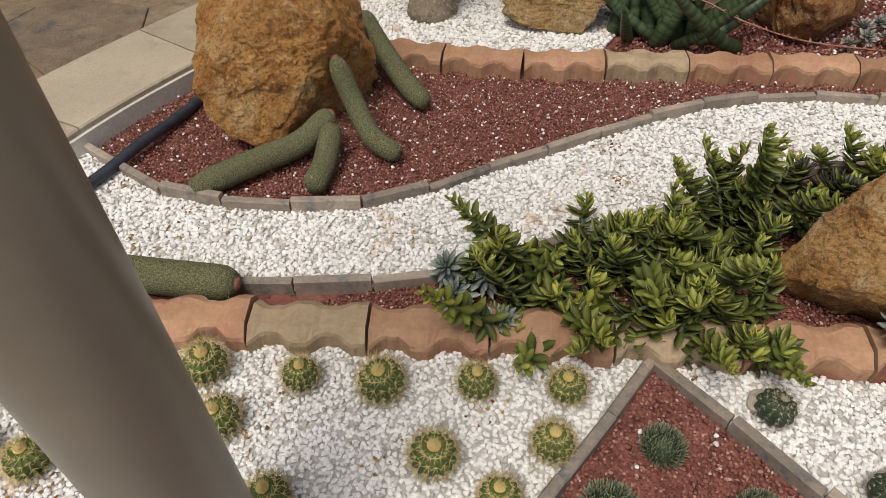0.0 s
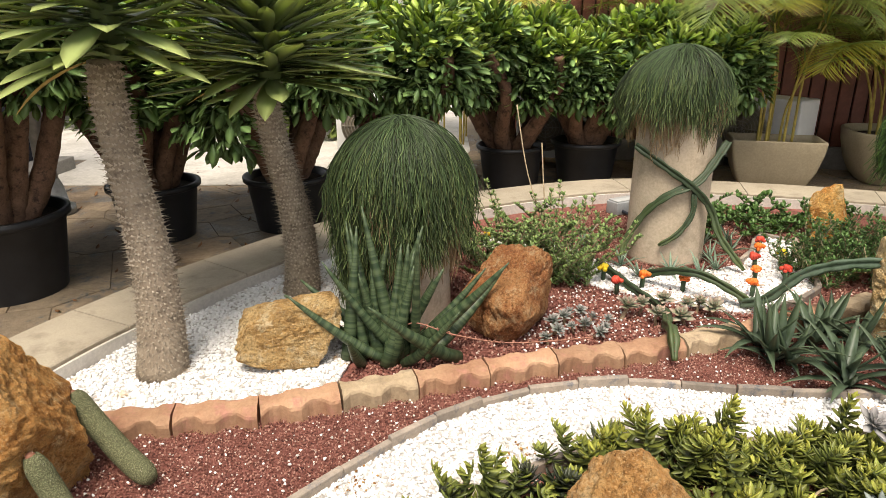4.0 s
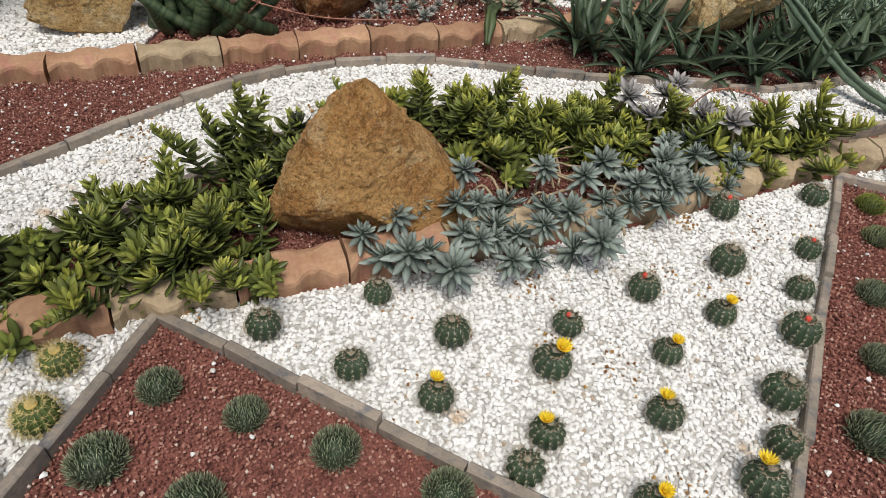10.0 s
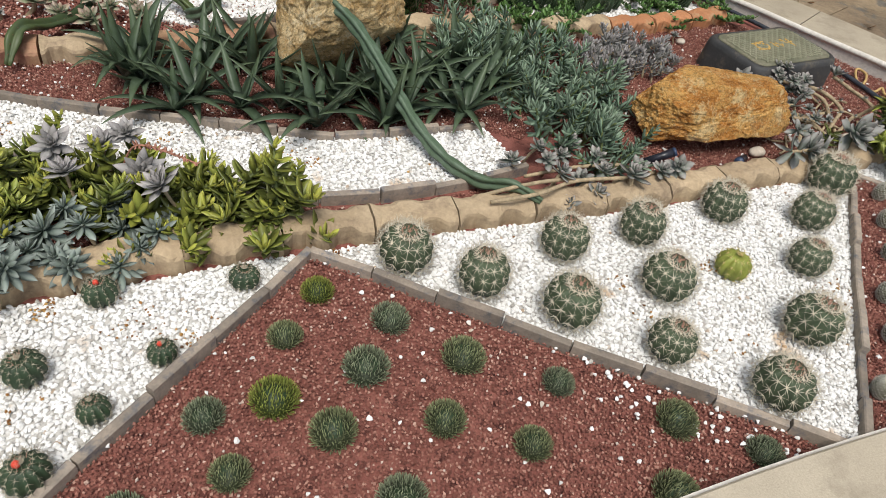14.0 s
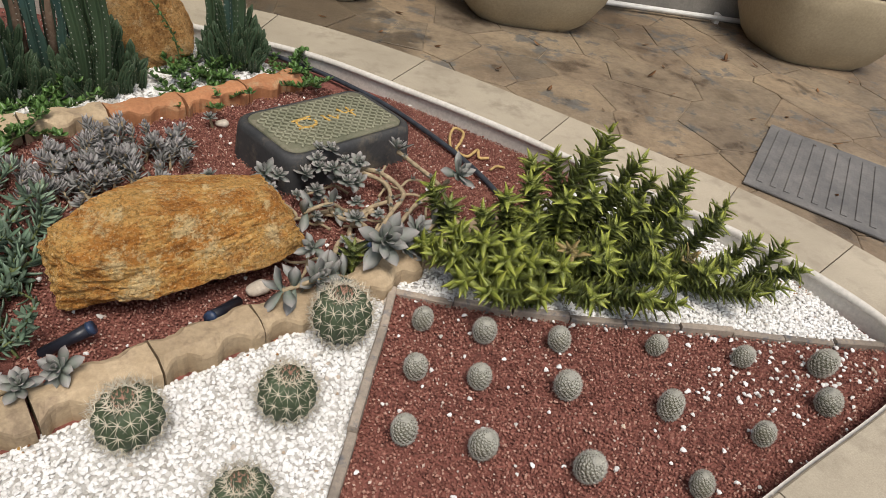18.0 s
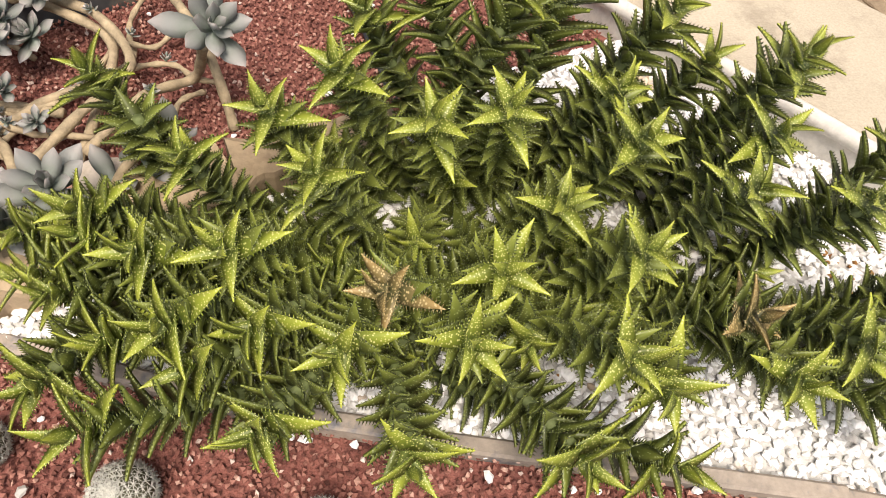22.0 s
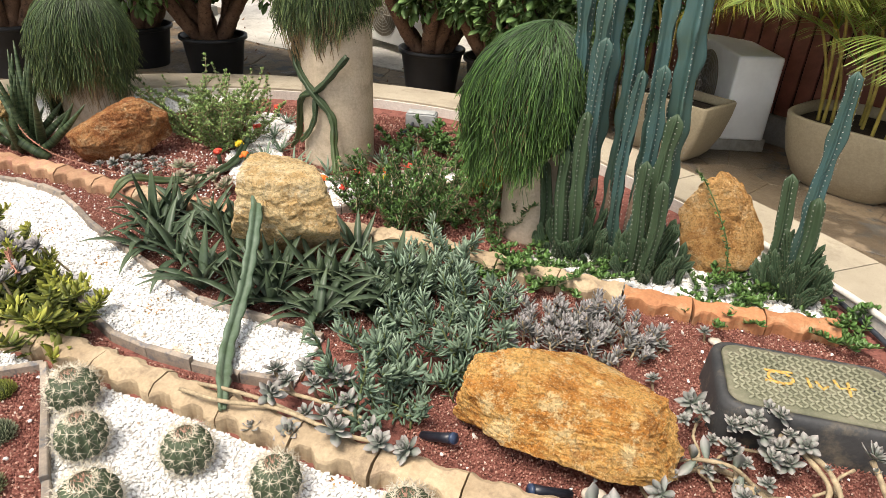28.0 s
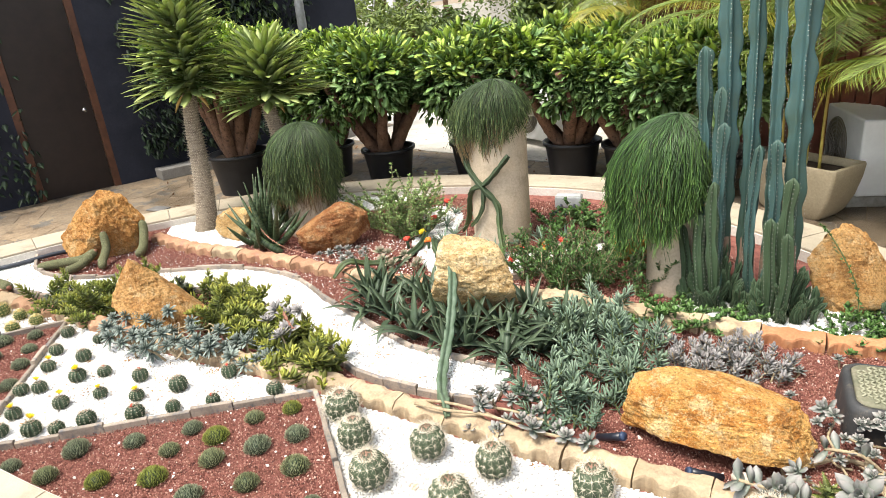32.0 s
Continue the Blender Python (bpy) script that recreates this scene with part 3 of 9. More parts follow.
stones = {}
for key, material in (("t", M_TERRA), ("b", M_TERRA_B), ("o", M_TERRA_O)):
    stones[key] = [mesh_of("stone", wavy_stone(1.0, 0.115, 0.074, 11 * i + len(key)), material, False) for i in range(4)]
wall_up = thing("edging_wall", Matrix(), "scalloped terracotta border stones laid end to end in a curve", "edging", "garden edgings", "structure")
row_of(wall_up, T1, 0.305, lambda x, i: stones["o" if x > 2.55 else ("b" if x > 0.9 or (i % 5 == 3) else "t")][i % 4], "stone")
wall_low = thing("edging_wall", Matrix(), "scalloped pink and beige border stones laid end to end", "edging", "garden edgings", "structure")
row_of(wall_low, T2, 0.285, lambda x, i: stones["b" if x > 0.0 or i % 3 == 1 else "t"][i % 4], "stone")

bar_mesh = [mesh_of("bar", box(1.0, 0.026, 0.065 + 0.008 * k, 0.004, 1, -0.035), M_EDGE, False) for k in range(3)]
for line, what in ((E1, "thin grey stone edging strips along the white path"), (E2, "thin grey stone edging strips beside the succulents"), (np.array([TRI_A, FOOT_L]), "thin stone edging strips between white and red gravel"), (np.array([TRI_A, FOOT_V]), "thin stone edging strips between white and red gravel"), (np.array([TRI_B, FOOT_V]), "thin stone edging strips between white and red gravel"), (np.array([TRI_B, TRI_D]), "thin stone edging strips between white and red gravel"), (np.array([TRI_C, TRI_D]), "thin stone edging strips between white and red gravel"), (curve_points(EDGE_R, 30), "thin stone edging strips under spilled white gravel"), (POLY_W2[18:44], "thin stone edging strips round the flower patch")):
    strip = thing("edging_strip", Matrix(), what, "edging", "garden edgings", "structure")
    row_of(strip, line, 0.21, lambda x, i: bar_mesh[i % 3], "bar", 0.004, -0.022 if "spilled" in what else 0.0)


# ---- rocks ----
def rock(at, size, seed, material, label, turn=0.0, cuts=13, planes=(), depth=(0.62, 0.95), rough=0.05, layers=0.0, sub=5, reach=1.1, sink=0.0, chipped=22):
    """A faceted stone: a ball cut by planes, then weathered. size: half widths and height."""
    r = random.Random(seed)
    faces = [(Vector(d).normalized(), h) for d, h in planes]
    for k in range(cuts):
        z = 1 - 2 * (k + 0.5) / cuts
        a = k * 2.39996 + r.uniform(-0.5, 0.5)
        q = math.sqrt(1 - z * z)
        faces.append((Vector((q * math.cos(a) + r.uniform(-0.2, 0.2), q * math.sin(a) + r.uniform(-0.2, 0.2), z)).normalized(), r.uniform(*depth)))
    bm = bmesh.new()
    bmesh.ops.create_icosphere(bm, subdivisions=sub, radius=1.0)
    shift = Vector((seed * 3.1, seed * 1.7, 0.3))

    def radius(u, cut, sharp):
        c = u @ np.array([d[:] for d, h in cut]).T
        far = np.minimum(3.0, np.array([h for d, h in cut]) / np.maximum(c, 0.05))
        return -np.log(np.exp(-sharp * far).sum(1) + math.exp(-sharp * reach)) / sharp

    # smaller chips broken off the large faces
    chips = []
    for k in range(chipped):
        u = Vector((r.gauss(0, 1), r.gauss(0, 1), r.gauss(0, 1))).normalized()
        d = min(faces, key=lambda q: q[1] / max(0.02, u.dot(q[0])))[0]
        n = (d + 0.24 * Vector((r.uniform(-1, 1), r.uniform(-1, 1), r.uniform(-1, 1)))).normalized()
        chips.append((n, float(radius(np.array([u[:]]), faces, 60)[0]) * u.dot(n) * r.uniform(0.97, 1.0)))
    way = np.array([x.co.normalized()[:] for x in bm.verts])
    far = radius(way, faces + chips, 85)
    for x, w, f in zip(bm.verts, way, far):
        u = Vector(w)
        c = u * float(f)
        big = noise.fractal(c * 1.7 + shift, 0.8, 2.1, 4)
        fine = noise.noise(c * 8 + shift) + 0.8 * noise.noise(c * 17 + shift) + 0.75 * noise.noise(c * 37 + shift)
        fine -= 0.9 * max(0.0, 0.22 - abs(noise.noise(c * 3.1 + shift * 1.3))) / 0.22
        ridge = abs(noise.noise(c * 4.3 + shift * 2))
        step = 0.0
        if layers:
            zz = c.z * 7 + 1.2 * noise.noise(c * 2 + shift)
            step = layers * ((zz - math.floor(zz)) - 0.5)
        c += u * (big * rough + fine * rough * 0.48 - ridge * rough * 0.5 + step)
        x.co = c
    lo = Vector((min(v.co.x for v in bm.verts), min(v.co.y for v in bm.verts), min(v.co.z for v in bm.verts)))
    hi = Vector((max(v.co.x for v in bm.verts), max(v.co.y for v in bm.verts), max(v.co.z for v in bm.verts)))
    for v in bm.verts:
        v.co = Vector(((2 * (v.co.x - lo.x) / (hi.x - lo.x) - 1) * size[0], (2 * (v.co.y - lo.y) / (hi.y - lo.y) - 1) * size[1], (v.co.z - lo.z) / (hi.z - lo.z) * size[2] * 1.12 - 0.12 * size[2]))
    ob = new("boulder", mesh_of("boulder", shape_bm(bm), material, False))
    ob.matrix_basis = pose(at[0], at[1], -sink, 0, 0, turn)
    return tagged(ob, label, "rock", "garden rocks")


rock((-2.44, 1.82), (0.31, 0.26, 0.56), 3, M_ROCK_TALL, "tall rough ochre boulder standing on red gravel", 36, 5, [((-1, 0, -0.4), 0.93), ((-0.97, -0.1, 0.9), 0.735), ((0.32, 0, 0.95), 0.89), ((0.8, -0.1, 0.45), 0.74), ((1, 0, 0), 0.95), ((0, 0, -1), 1.0), ((-0.15, -1, 0.25), 0.72), ((0.45, -1, -0.1), 0.8), ((0, 1, 0.2), 0.8)], depth=(0.92, 1.1), sub=6, reach=1.4, chipped=8)
rock((-1.71, 2.79), (0.23, 0.16, 0.29), 8, M_ROCK_PALE, "low tan rock on white gravel", 5, 5, [((-0.1, -0.2, 1), 0.7), ((0.3, -0.9, 0.2), 0.72), ((1, 0.1, 0.1), 0.85), ((-0.9, -0.3, 0.2), 0.82)], depth=(0.82, 1.0), rough=0.06, reach=1.2)
rock((-0.66, 3.13), (0.3, 0.18, 0.37), 12, M_ROCK_RED, "leaning reddish-brown rock behind the terracotta edging", 50, 9, [((-0.5, -0.1, 0.85), 0.5), ((0.3, -0.85, 0.2), 0.6), ((1, 0.1, 0.2), 0.8)], rough=0.06)
rock((-0.53, 1.6), (0.33, 0.28, 0.62), 23, M_ROCK, "pointed brown rock among the succulents", 5, 3, [((-0.5, -0.75, 0.42), 0.5), ((0.42, -0.85, 0.42), 0.5), ((-0.8, 0.1, 0.58), 0.5), ((0.8, 0.05, 0.62), 0.5), ((0.1, 0.8, 0.6), 0.5)], rough=0.045, sub=6, sink=0.14, reach=1.7)
rock((1.17, 2.95), (0.28, 0.22, 0.5), 31, M_ROCK_CREAM, "upright cream-yellow rock among dark strap-leaved plants", 35, 3, [((-0.45, -0.9, 0.25), 0.55), ((0.6, -0.75, 0.25), 0.58), ((-0.95, 0.1, 0.25), 0.62), ((0.9, 0.2, 0.3), 0.62), ((0.2, 0.1, 1), 0.8)], reach=1.4, rough=0.05)
rock((2.84, 2.71), (0.385, 0.235, 0.3), 44, M_ROCK_ORANGE, "large flat-topped golden-orange rock on red gravel", 12, 5, [((0.1, 0.1, 1), 0.6), ((-0.6, -0.2, 0.8), 0.8), ((0.05, -1, 0.35), 0.68), ((-1, -0.1, 0.1), 0.9), ((1, -0.1, 0.1), 0.9), ((-0.65, -0.7, -0.1), 0.88), ((0.7, -0.7, 0.1), 0.88), ((0.5, -0.2, 0.9), 0.82), ((0, -0.3, -1), 0.8)], depth=(0.92, 1.1), rough=0.05, layers=0.012, sub=6, reach=1.35, chipped=10)
rock((2.87, 4.28), (0.23, 0.12, 0.5), 52, M_ROCK, "orange rock slab beside the columnar cacti", 20, 7, [((0.7, -0.1, 0.7), 0.55), ((-0.5, -0.1, 0.85), 0.75), ((0.1, -0.9, 0.3), 0.6)], rough=0.06)
rock((1.5, 4.3), (0.15, 0.12, 0.42), 61, M_ROCK_ORANGE, "upright orange rock under a creeping plant", 60, 9, rough=0.06, sub=4)

# ---- cacti ----
M_SPINE_YEL = plain("yellow_spine", (0.62, 0.5, 0.22), 0.5, vary=0.2)
M_SPINE_IVORY = plain("ivory_spine", (0.66, 0.6, 0.48), 0.5, vary=0.2)
M_SPINE_BROWN = plain("brown_spine", (0.3, 0.13, 0.08), 0.6, vary=0.3)
M_SPINE_STAR = plain("dull_spine", (0.5, 0.45, 0.34), 0.6, vary=0.3)
M_WOOL = plain("cream_wool", (0.62, 0.46, 0.16), 0.95, vary=0.2, scale=60, bump=0.5)
M_WHITE_WOOL = plain("white_wool", (0.66, 0.65, 0.58), 0.95, vary=0.2, scale=80, bump=0.5)
M_SPINE_CROWN = plain("reddish_crown_spine", (0.42, 0.23, 0.17), 0.6, vary=0.35)
M_BODY_YEL = plain("pale_cactus_skin", (0.085, 0.125, 0.03), 0.55, vary=0.3, scale=12)
M_BODY_DARK = plain("dark_cactus_skin", (0.035, 0.062, 0.03), 0.55, vary=0.35, scale=18)
M_BODY_GREY = plain("greygreen_cactus_skin", (0.06, 0.085, 0.045), 0.6, vary=0.3, scale=15)
M_BODY_MAM = plain("mammillaria_skin", (0.12, 0.115, 0.07), 0.8, vary=0.25, scale=30)
M_BODY_LIME = plain("lime_cactus_skin", (0.24, 0.27, 0.05), 0.55, vary=0.25, scale=20)
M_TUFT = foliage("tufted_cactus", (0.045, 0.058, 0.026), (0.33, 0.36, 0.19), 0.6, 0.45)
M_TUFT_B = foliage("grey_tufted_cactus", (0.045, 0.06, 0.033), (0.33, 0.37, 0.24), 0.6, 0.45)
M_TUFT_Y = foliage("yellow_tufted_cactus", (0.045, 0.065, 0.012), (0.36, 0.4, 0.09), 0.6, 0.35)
M_PETAL_Y = foliage("yellow_petal", (0.75, 0.42, 0.02), (0.85, 0.68, 0.04), 0.5, 0.15)
M_PETAL_R = foliage("red_petal", (0.5, 0.05, 0.03), (0.62, 0.07, 0.04), 0.5, 0.2)
M_PETAL_O = foliage("orange_petal", (0.7, 0.12, 0.02), (0.8, 0.2, 0.03), 0.5, 0.2)


def globe(R, H, ribs, depth, per=4, rings=14, dimple=0.12):
    sides = ribs * per
    v, f = [], []
    for i in range(rings + 1):
        t = i / rings
        a = -0.42 * math.pi + t * (0.92 * math.pi)
        r = R * math.cos(a) ** 0.8 if math.cos(a) > 0 else 0.0
        z = H * (0.5 + 0.5 * math.sin(a)) - (dimple * H * max(0, t - 0.85) / 0.15)
        for j in range(sides):
            th = 2 * math.pi * j / sides
            k = 0.5 + 0.5 * math.cos(ribs * th)
            rr = r * (1 - depth * (1 - k ** 0.7))
            v.append((rr * math.cos(th), rr * math.sin(th), z))
    for i in range(rings):
        for j in range(sides):
            k = (j + 1) % sides
            f.append((i * sides + j, i * sides + k, (i + 1) * sides + k, (i + 1) * sides + j))
    f.append(tuple(range(rings * sides, (rings + 1) * sides)))
    v = np.array(v)
    return v, f, v[:, 2] / H


def needle(length, r):
    return np.array([(0, r, 0), (0, -r * 0.5, r * 0.87), (0, -r * 0.5, -r * 0.87), (length, 0, 0)]), [(0, 1, 3), (1, 2, 3), (2, 0, 3)], np.array([0, 0, 0, 1.0])


def spines(R, H, ribs, rows, count, length, r, seed, lo=0.08, hi=0.98, out=0.35, arch=1.0):
    rr = random.Random(seed)
    hp = Heap()
    for i in range(rows):
        t = lo + (hi - lo) * i / max(1, rows - 1)
        a = -0.42 * math.pi + t * 0.92 * math.pi
        rad, z = R * max(0.0, math.cos(a)) ** 0.8, H * (0.5 + 0.5 * math.sin(a))
        for j in range(ribs):
            th = 2 * math.pi * j / ribs
            normal = Vector((math.cos(th) * math.cos(a), math.sin(th) * math.cos(a), math.sin(a) * R / H * 1.6)).normalized()
            at = Vector((rad * math.cos(th), rad * math.sin(th), z))
            q = normal.to_track_quat("X", "Z")
            for k in range(count):
                sp = 2 * math.pi * k / count + rr.uniform(-0.25, 0.25)
                lean = 1.25 - out * rr.uniform(0.3, 1.2)
                d = Vector((math.cos(lean), math.sin(lean) * math.cos(sp), math.sin(lean) * math.sin(sp)))
                d = q @ d
                m = Matrix.Translation(at) @ d.to_track_quat("X", "Z").to_matrix().to_4x4()
                hp.add(needle(length * rr.uniform(0.75, 1.2) * arch, r), m)
    return hp


def blossom(petals, length, width, rings=2, up=0.5):
    hp = Heap()
    for k in range(rings):
        lf = leaf(length * (1 - 0.25 * k), width, 0.0012, 0.35, 4, 0.2, 0.1, 0.6)
        for i in range(petals):
            hp.add(lf, turned(rx=0, ry=-up - 0.4 * k, rz=2 * math.pi * (i + 0.5 * k) / petals))
    return hp


def dome(R, h, n=3):
    v, f, a = ball(n)
    v = v * [R, R, h]
    return v, f, a


def jitter_at(p, z, seed, tilt=0.12, scale=(0.85, 1.15)):
    r = random.Random(seed)
    s = r.uniform(*scale)
    return Matrix.LocRotScale((p[0], p[1], z), Euler((r.uniform(-tilt, tilt), r.uniform(-tilt, tilt), r.uniform(0, 6.3))), (s, s, s * r.uniform(0.92, 1.08)))


def clear(points, gap):
    kept = []
    for p in points:
        if all((p[0] - q[0]) ** 2 + (p[1] - q[1]) ** 2 > gap * gap for q in kept):
            kept.append(p)
    return kept


# golden ball cacti in the first white field
GOLD = [(-2.06, 0.73), (-1.84, 0.78), (-1.65, 0.83), (-1.45, 0.9), (-1.25, 0.96), (-1.95, 0.62), (-1.48, 0.7), (-1.25, 0.81), (-1.32, 0.66), (-2.27, 0.4), (-2.4, 0.37), (-1.75, 0.5), (-1.6, 0.28), (-2.1, 0.2), (-1.85, 0.05)]
gold_body = mesh_of("body", globe(0.044, 0.074, 16, 0.22), M_BODY_YEL)
gold_spines = [mesh_of("spine_coat", spines(0.044, 0.075, 16, 7, 6, 0.021, 0.0009, s, out=0.7), M_SPINE_YEL) for s in (1, 2)]
gold_wool = mesh_of("crown_wool", dome(0.013, 0.007), M_WOOL)
for i, p in enumerate(GOLD):
    c = thing("golden_ball_cactus", jitter_at(p, 0.0, i, 0.1, (0.9, 1.2)), "small golden-spined ball cactus with woolly yellow top in white gravel", "cactus", "golden ball cacti")
    part("body", gold_body, None, c)
    part("spine_coat", gold_spines[i % 2], None, c, "pale yellow spines")
    part("crown_wool", gold_wool, None, c, "yellow wool", pose(0, 0, 0.073))

# dark ribbed cacti, some in flower
STAR = [(-0.82, 1.06), (-0.6, 0.93), (-0.35, 1.03), (-0.54, 1.17), (-0.41, 0.84), (-0.05, 1.06), (-0.12, 0.93), (-0.17, 0.74), (0.2, 1.18), (0.19, 0.96), (0.12, 0.78), (0.39, 1.09), (0.49, 1.29), (0.59, 1.54), (0.43, 0.83), (0.67, 1.18), (0.58, 1.02), (0.78, 1.35), (0.95, 1.62), (0.37, 0.7), (0.02, 0.57), (0.15, 0.48), (0.28, 0.6), (-0.23, 0.66)]
star_body = mesh_of("body", globe(0.045, 0.075, 13, 0.2), M_BODY_DARK)
star_spines = [mesh_of("spine_coat", spines(0.045, 0.076, 13, 9, 5, 0.013, 0.0007, s, out=0.7), M_SPINE_STAR) for s in (3, 4)]
star_top = mesh_of("crown_wool", spines(0.016, 0.01, 9, 3, 4, 0.011, 0.0009, 77, 0.3, 1.0, 1.2), M_SPINE_CROWN)
star_flower = mesh_of("flower", blossom(16, 0.03, 0.008, 3, 0.65), M_PETAL_Y)
star_bud = mesh_of("bud", globe(0.008, 0.017, 6, 0.25, 4, 8), M_PETAL_R)
flower_at = {(6,), (9,), (10,), (11,), (4,), (7,), (20,), (22,)}
for i, p in enumerate(STAR):
    bloom, bud = (i,) in flower_at, i in (5, 13, 16, 17, 8)
    text = "dark green ribbed cactus " + ("with yellow flower" if bloom else "with red bud" if bud else "with short spines") + " in white gravel"
    c = thing("ribbed_ball_cactus", jitter_at(p, 0.0, 40 + i, 0.1, (0.82, 1.12)), text, "cactus", "ribbed ball cacti")
    part("body", star_body, None, c)
    part("spine_coat", star_spines[i % 2], None, c)
    part("crown_wool", star_top, None, c, "reddish-brown crown spines", pose(0, 0, 0.062))
    if bloom:
        part("flower", star_flower, None, c, "open yellow flower", pose(0.006, 0.01, 0.083, 10, 8, 30))
    if bud:
        part("bud", star_bud, None, c, "red bud", pose(0.004, 0.004, 0.068, 10, 8, 30))


# low tufted cushion cacti on red gravel
def cushion(R, H, count, seed):
    r = random.Random(seed)
    hp = Heap()
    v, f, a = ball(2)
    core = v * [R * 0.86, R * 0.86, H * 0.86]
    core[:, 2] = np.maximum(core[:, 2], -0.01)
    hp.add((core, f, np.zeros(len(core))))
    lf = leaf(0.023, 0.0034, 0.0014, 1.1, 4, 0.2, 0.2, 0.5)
    for i in range(count):
        t = (i + 0.5) / count
        ph = i * 2.39996
        el = math.asin(1 - t * 0.98)
        d = Vector((math.cos(el) * math.cos(ph), math.cos(el) * math.sin(ph), math.sin(el)))
        at = Vector((d.x * R * 0.82, d.y * R * 0.82, d.z * H * 0.82))
        q = (d + Vector((r.uniform(-0.5, 0.5), r.uniform(-0.5, 0.5), r.uniform(-0.3, 0.3)))).normalized().to_track_quat("X", "Z").to_matrix().to_4x4()
        hp.add(lf, Matrix.Translation(at) @ q)
    return hp


TUFT1 = [(-1.03, 0.9), (-0.83, 0.82), (-0.63, 0.73), (-1.11, 0.72), (-0.4, 0.62), (-0.9, 0.62), (-0.6, 0.5), (-1.2, 0.5), (-0.3, 0.42), (-0.95, 0.38)]
TUFT2 = [(1.16, 1.6), (1.37, 1.5), (1.08, 1.43), (1.3, 1.33), (1.57, 1.37), (1.07, 1.23), (1.22, 1.14), (0.91, 1.18), (0.99, 1.03), (0.78, 0.94), (1.13, 0.9), (1.38, 0.96), (1.5, 1.17), (1.83, 1.29), (1.72, 1.1), (1.59, 0.86), (2.06, 0.96), (2.36, 1.07), (2.14, 1.17), (0.62, 0.72), (0.95, 0.72), (1.3, 0.74), (0.72, 0.56), (0.5, 0.46)]
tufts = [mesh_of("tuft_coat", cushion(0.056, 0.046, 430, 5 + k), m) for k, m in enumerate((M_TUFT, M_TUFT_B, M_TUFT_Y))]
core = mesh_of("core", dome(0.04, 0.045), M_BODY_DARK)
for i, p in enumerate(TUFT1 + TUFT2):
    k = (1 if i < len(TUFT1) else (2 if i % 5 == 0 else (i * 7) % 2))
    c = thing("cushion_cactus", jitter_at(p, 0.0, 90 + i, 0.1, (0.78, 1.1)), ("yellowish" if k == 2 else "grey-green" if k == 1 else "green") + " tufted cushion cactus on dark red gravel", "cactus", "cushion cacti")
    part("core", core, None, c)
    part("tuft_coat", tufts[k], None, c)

# barrel cacti with ivory star spines
BARREL = [(1.42, 1.74), (1.66, 1.64), (1.96, 1.82), (1.91, 1.54), (2.27, 1.92), (2.27, 1.66), (2.19, 1.4), (2.66, 2.07), (3.02, 2.05), (2.87, 1.79), (2.7, 1.49), (2.48, 1.25), (3.24, 2.28)]
bar_body = mesh_of("body", globe(0.083, 0.15, 15, 0.17, 4, 16), M_BODY_GREY)
bar_spines = [mesh_of("spine_coat", spines(0.083, 0.152, 15, 6, 8, 0.034, 0.0013, s, 0.12, 0.88, 0.45), M_SPINE_IVORY) for s in (7, 8)]
bar_crown = [mesh_of("crown_tuft", spines(0.03, 0.02, 11, 4, 5, 0.018, 0.0011, s, 0.3, 1.0, 1.2), M_SPINE_CROWN) for s in (9, 10)]
for i, p in enumerate(BARREL):
    c = thing("barrel_cactus", jitter_at(p, 0.0, 140 + i, 0.06, (0.82, 1.08)), "round grey-green barrel cactus with ivory star spines and reddish-brown crown", "cactus", "barrel cacti")
    part("body", bar_body, None, c)
    part("spine_coat", bar_spines[i % 2], None, c, "ivory spines")
    part("crown_tuft", bar_crown[i % 2], None, c, "reddish-brown crown spines", pose(0, 0, 0.125))
c = thing("yellow_barrel_cactus", pose(2.555, 1.75, 0), "yellow-green ribbed ball cactus among the barrel cacti", "cactus", "barrel cacti")
part("body", globe(0.06, 0.1, 11, 0.26), M_BODY_LIME, c)
part("spine_coat", spines(0.06, 0.1, 11, 6, 5, 0.018, 0.0009, 11), M_SPINE_YEL, c)

# pincushion cacti, pale with white dots
PIN = [(3.49, 2.26), (3.67, 2.17), (3.9, 2.07), (4.21, 1.98), (4.49, 1.86), (4.75, 1.75), (3.4, 2.08), (3.57, 2.0), (3.82, 1.9), (4.08, 1.74), (4.31, 1.58), (4.64, 1.61), (3.29, 1.88), (3.47, 1.79), (3.72, 1.65), (3.02, 1.48), (3.23, 1.32), (3.63, 1.41), (2.84, 1.26), (3.12, 1.66), (4.0, 1.5)]


def dots(R, H, count):
    hp = Heap()
    star = [needle(0.0115, 0.0008)] * 1
    for i in range(count):
        t = (i + 0.5) / count
        a = -0.40 * math.pi + t * 0.88 * math.pi
        ph = i * 2.39996
        rad, z = R * max(0.0, math.cos(a)) ** 0.8, H * (0.5 + 0.5 * math.sin(a))
        nrm = Vector((math.cos(ph) * math.cos(a), math.sin(ph) * math.cos(a), math.sin(a))).normalized()
        q = nrm.to_track_quat("X", "Z")
        at = Vector((rad * math.cos(ph), rad * math.sin(ph), z))
        for k in range(9):
            d = q @ Vector((0.35 + 0.5 * (k % 2), math.cos(k * 0.9), math.sin(k * 0.9))).normalized()
            hp.add(star[0], Matrix.Translation(at) @ d.to_track_quat("X", "Z").to_matrix().to_4x4())
    return hp


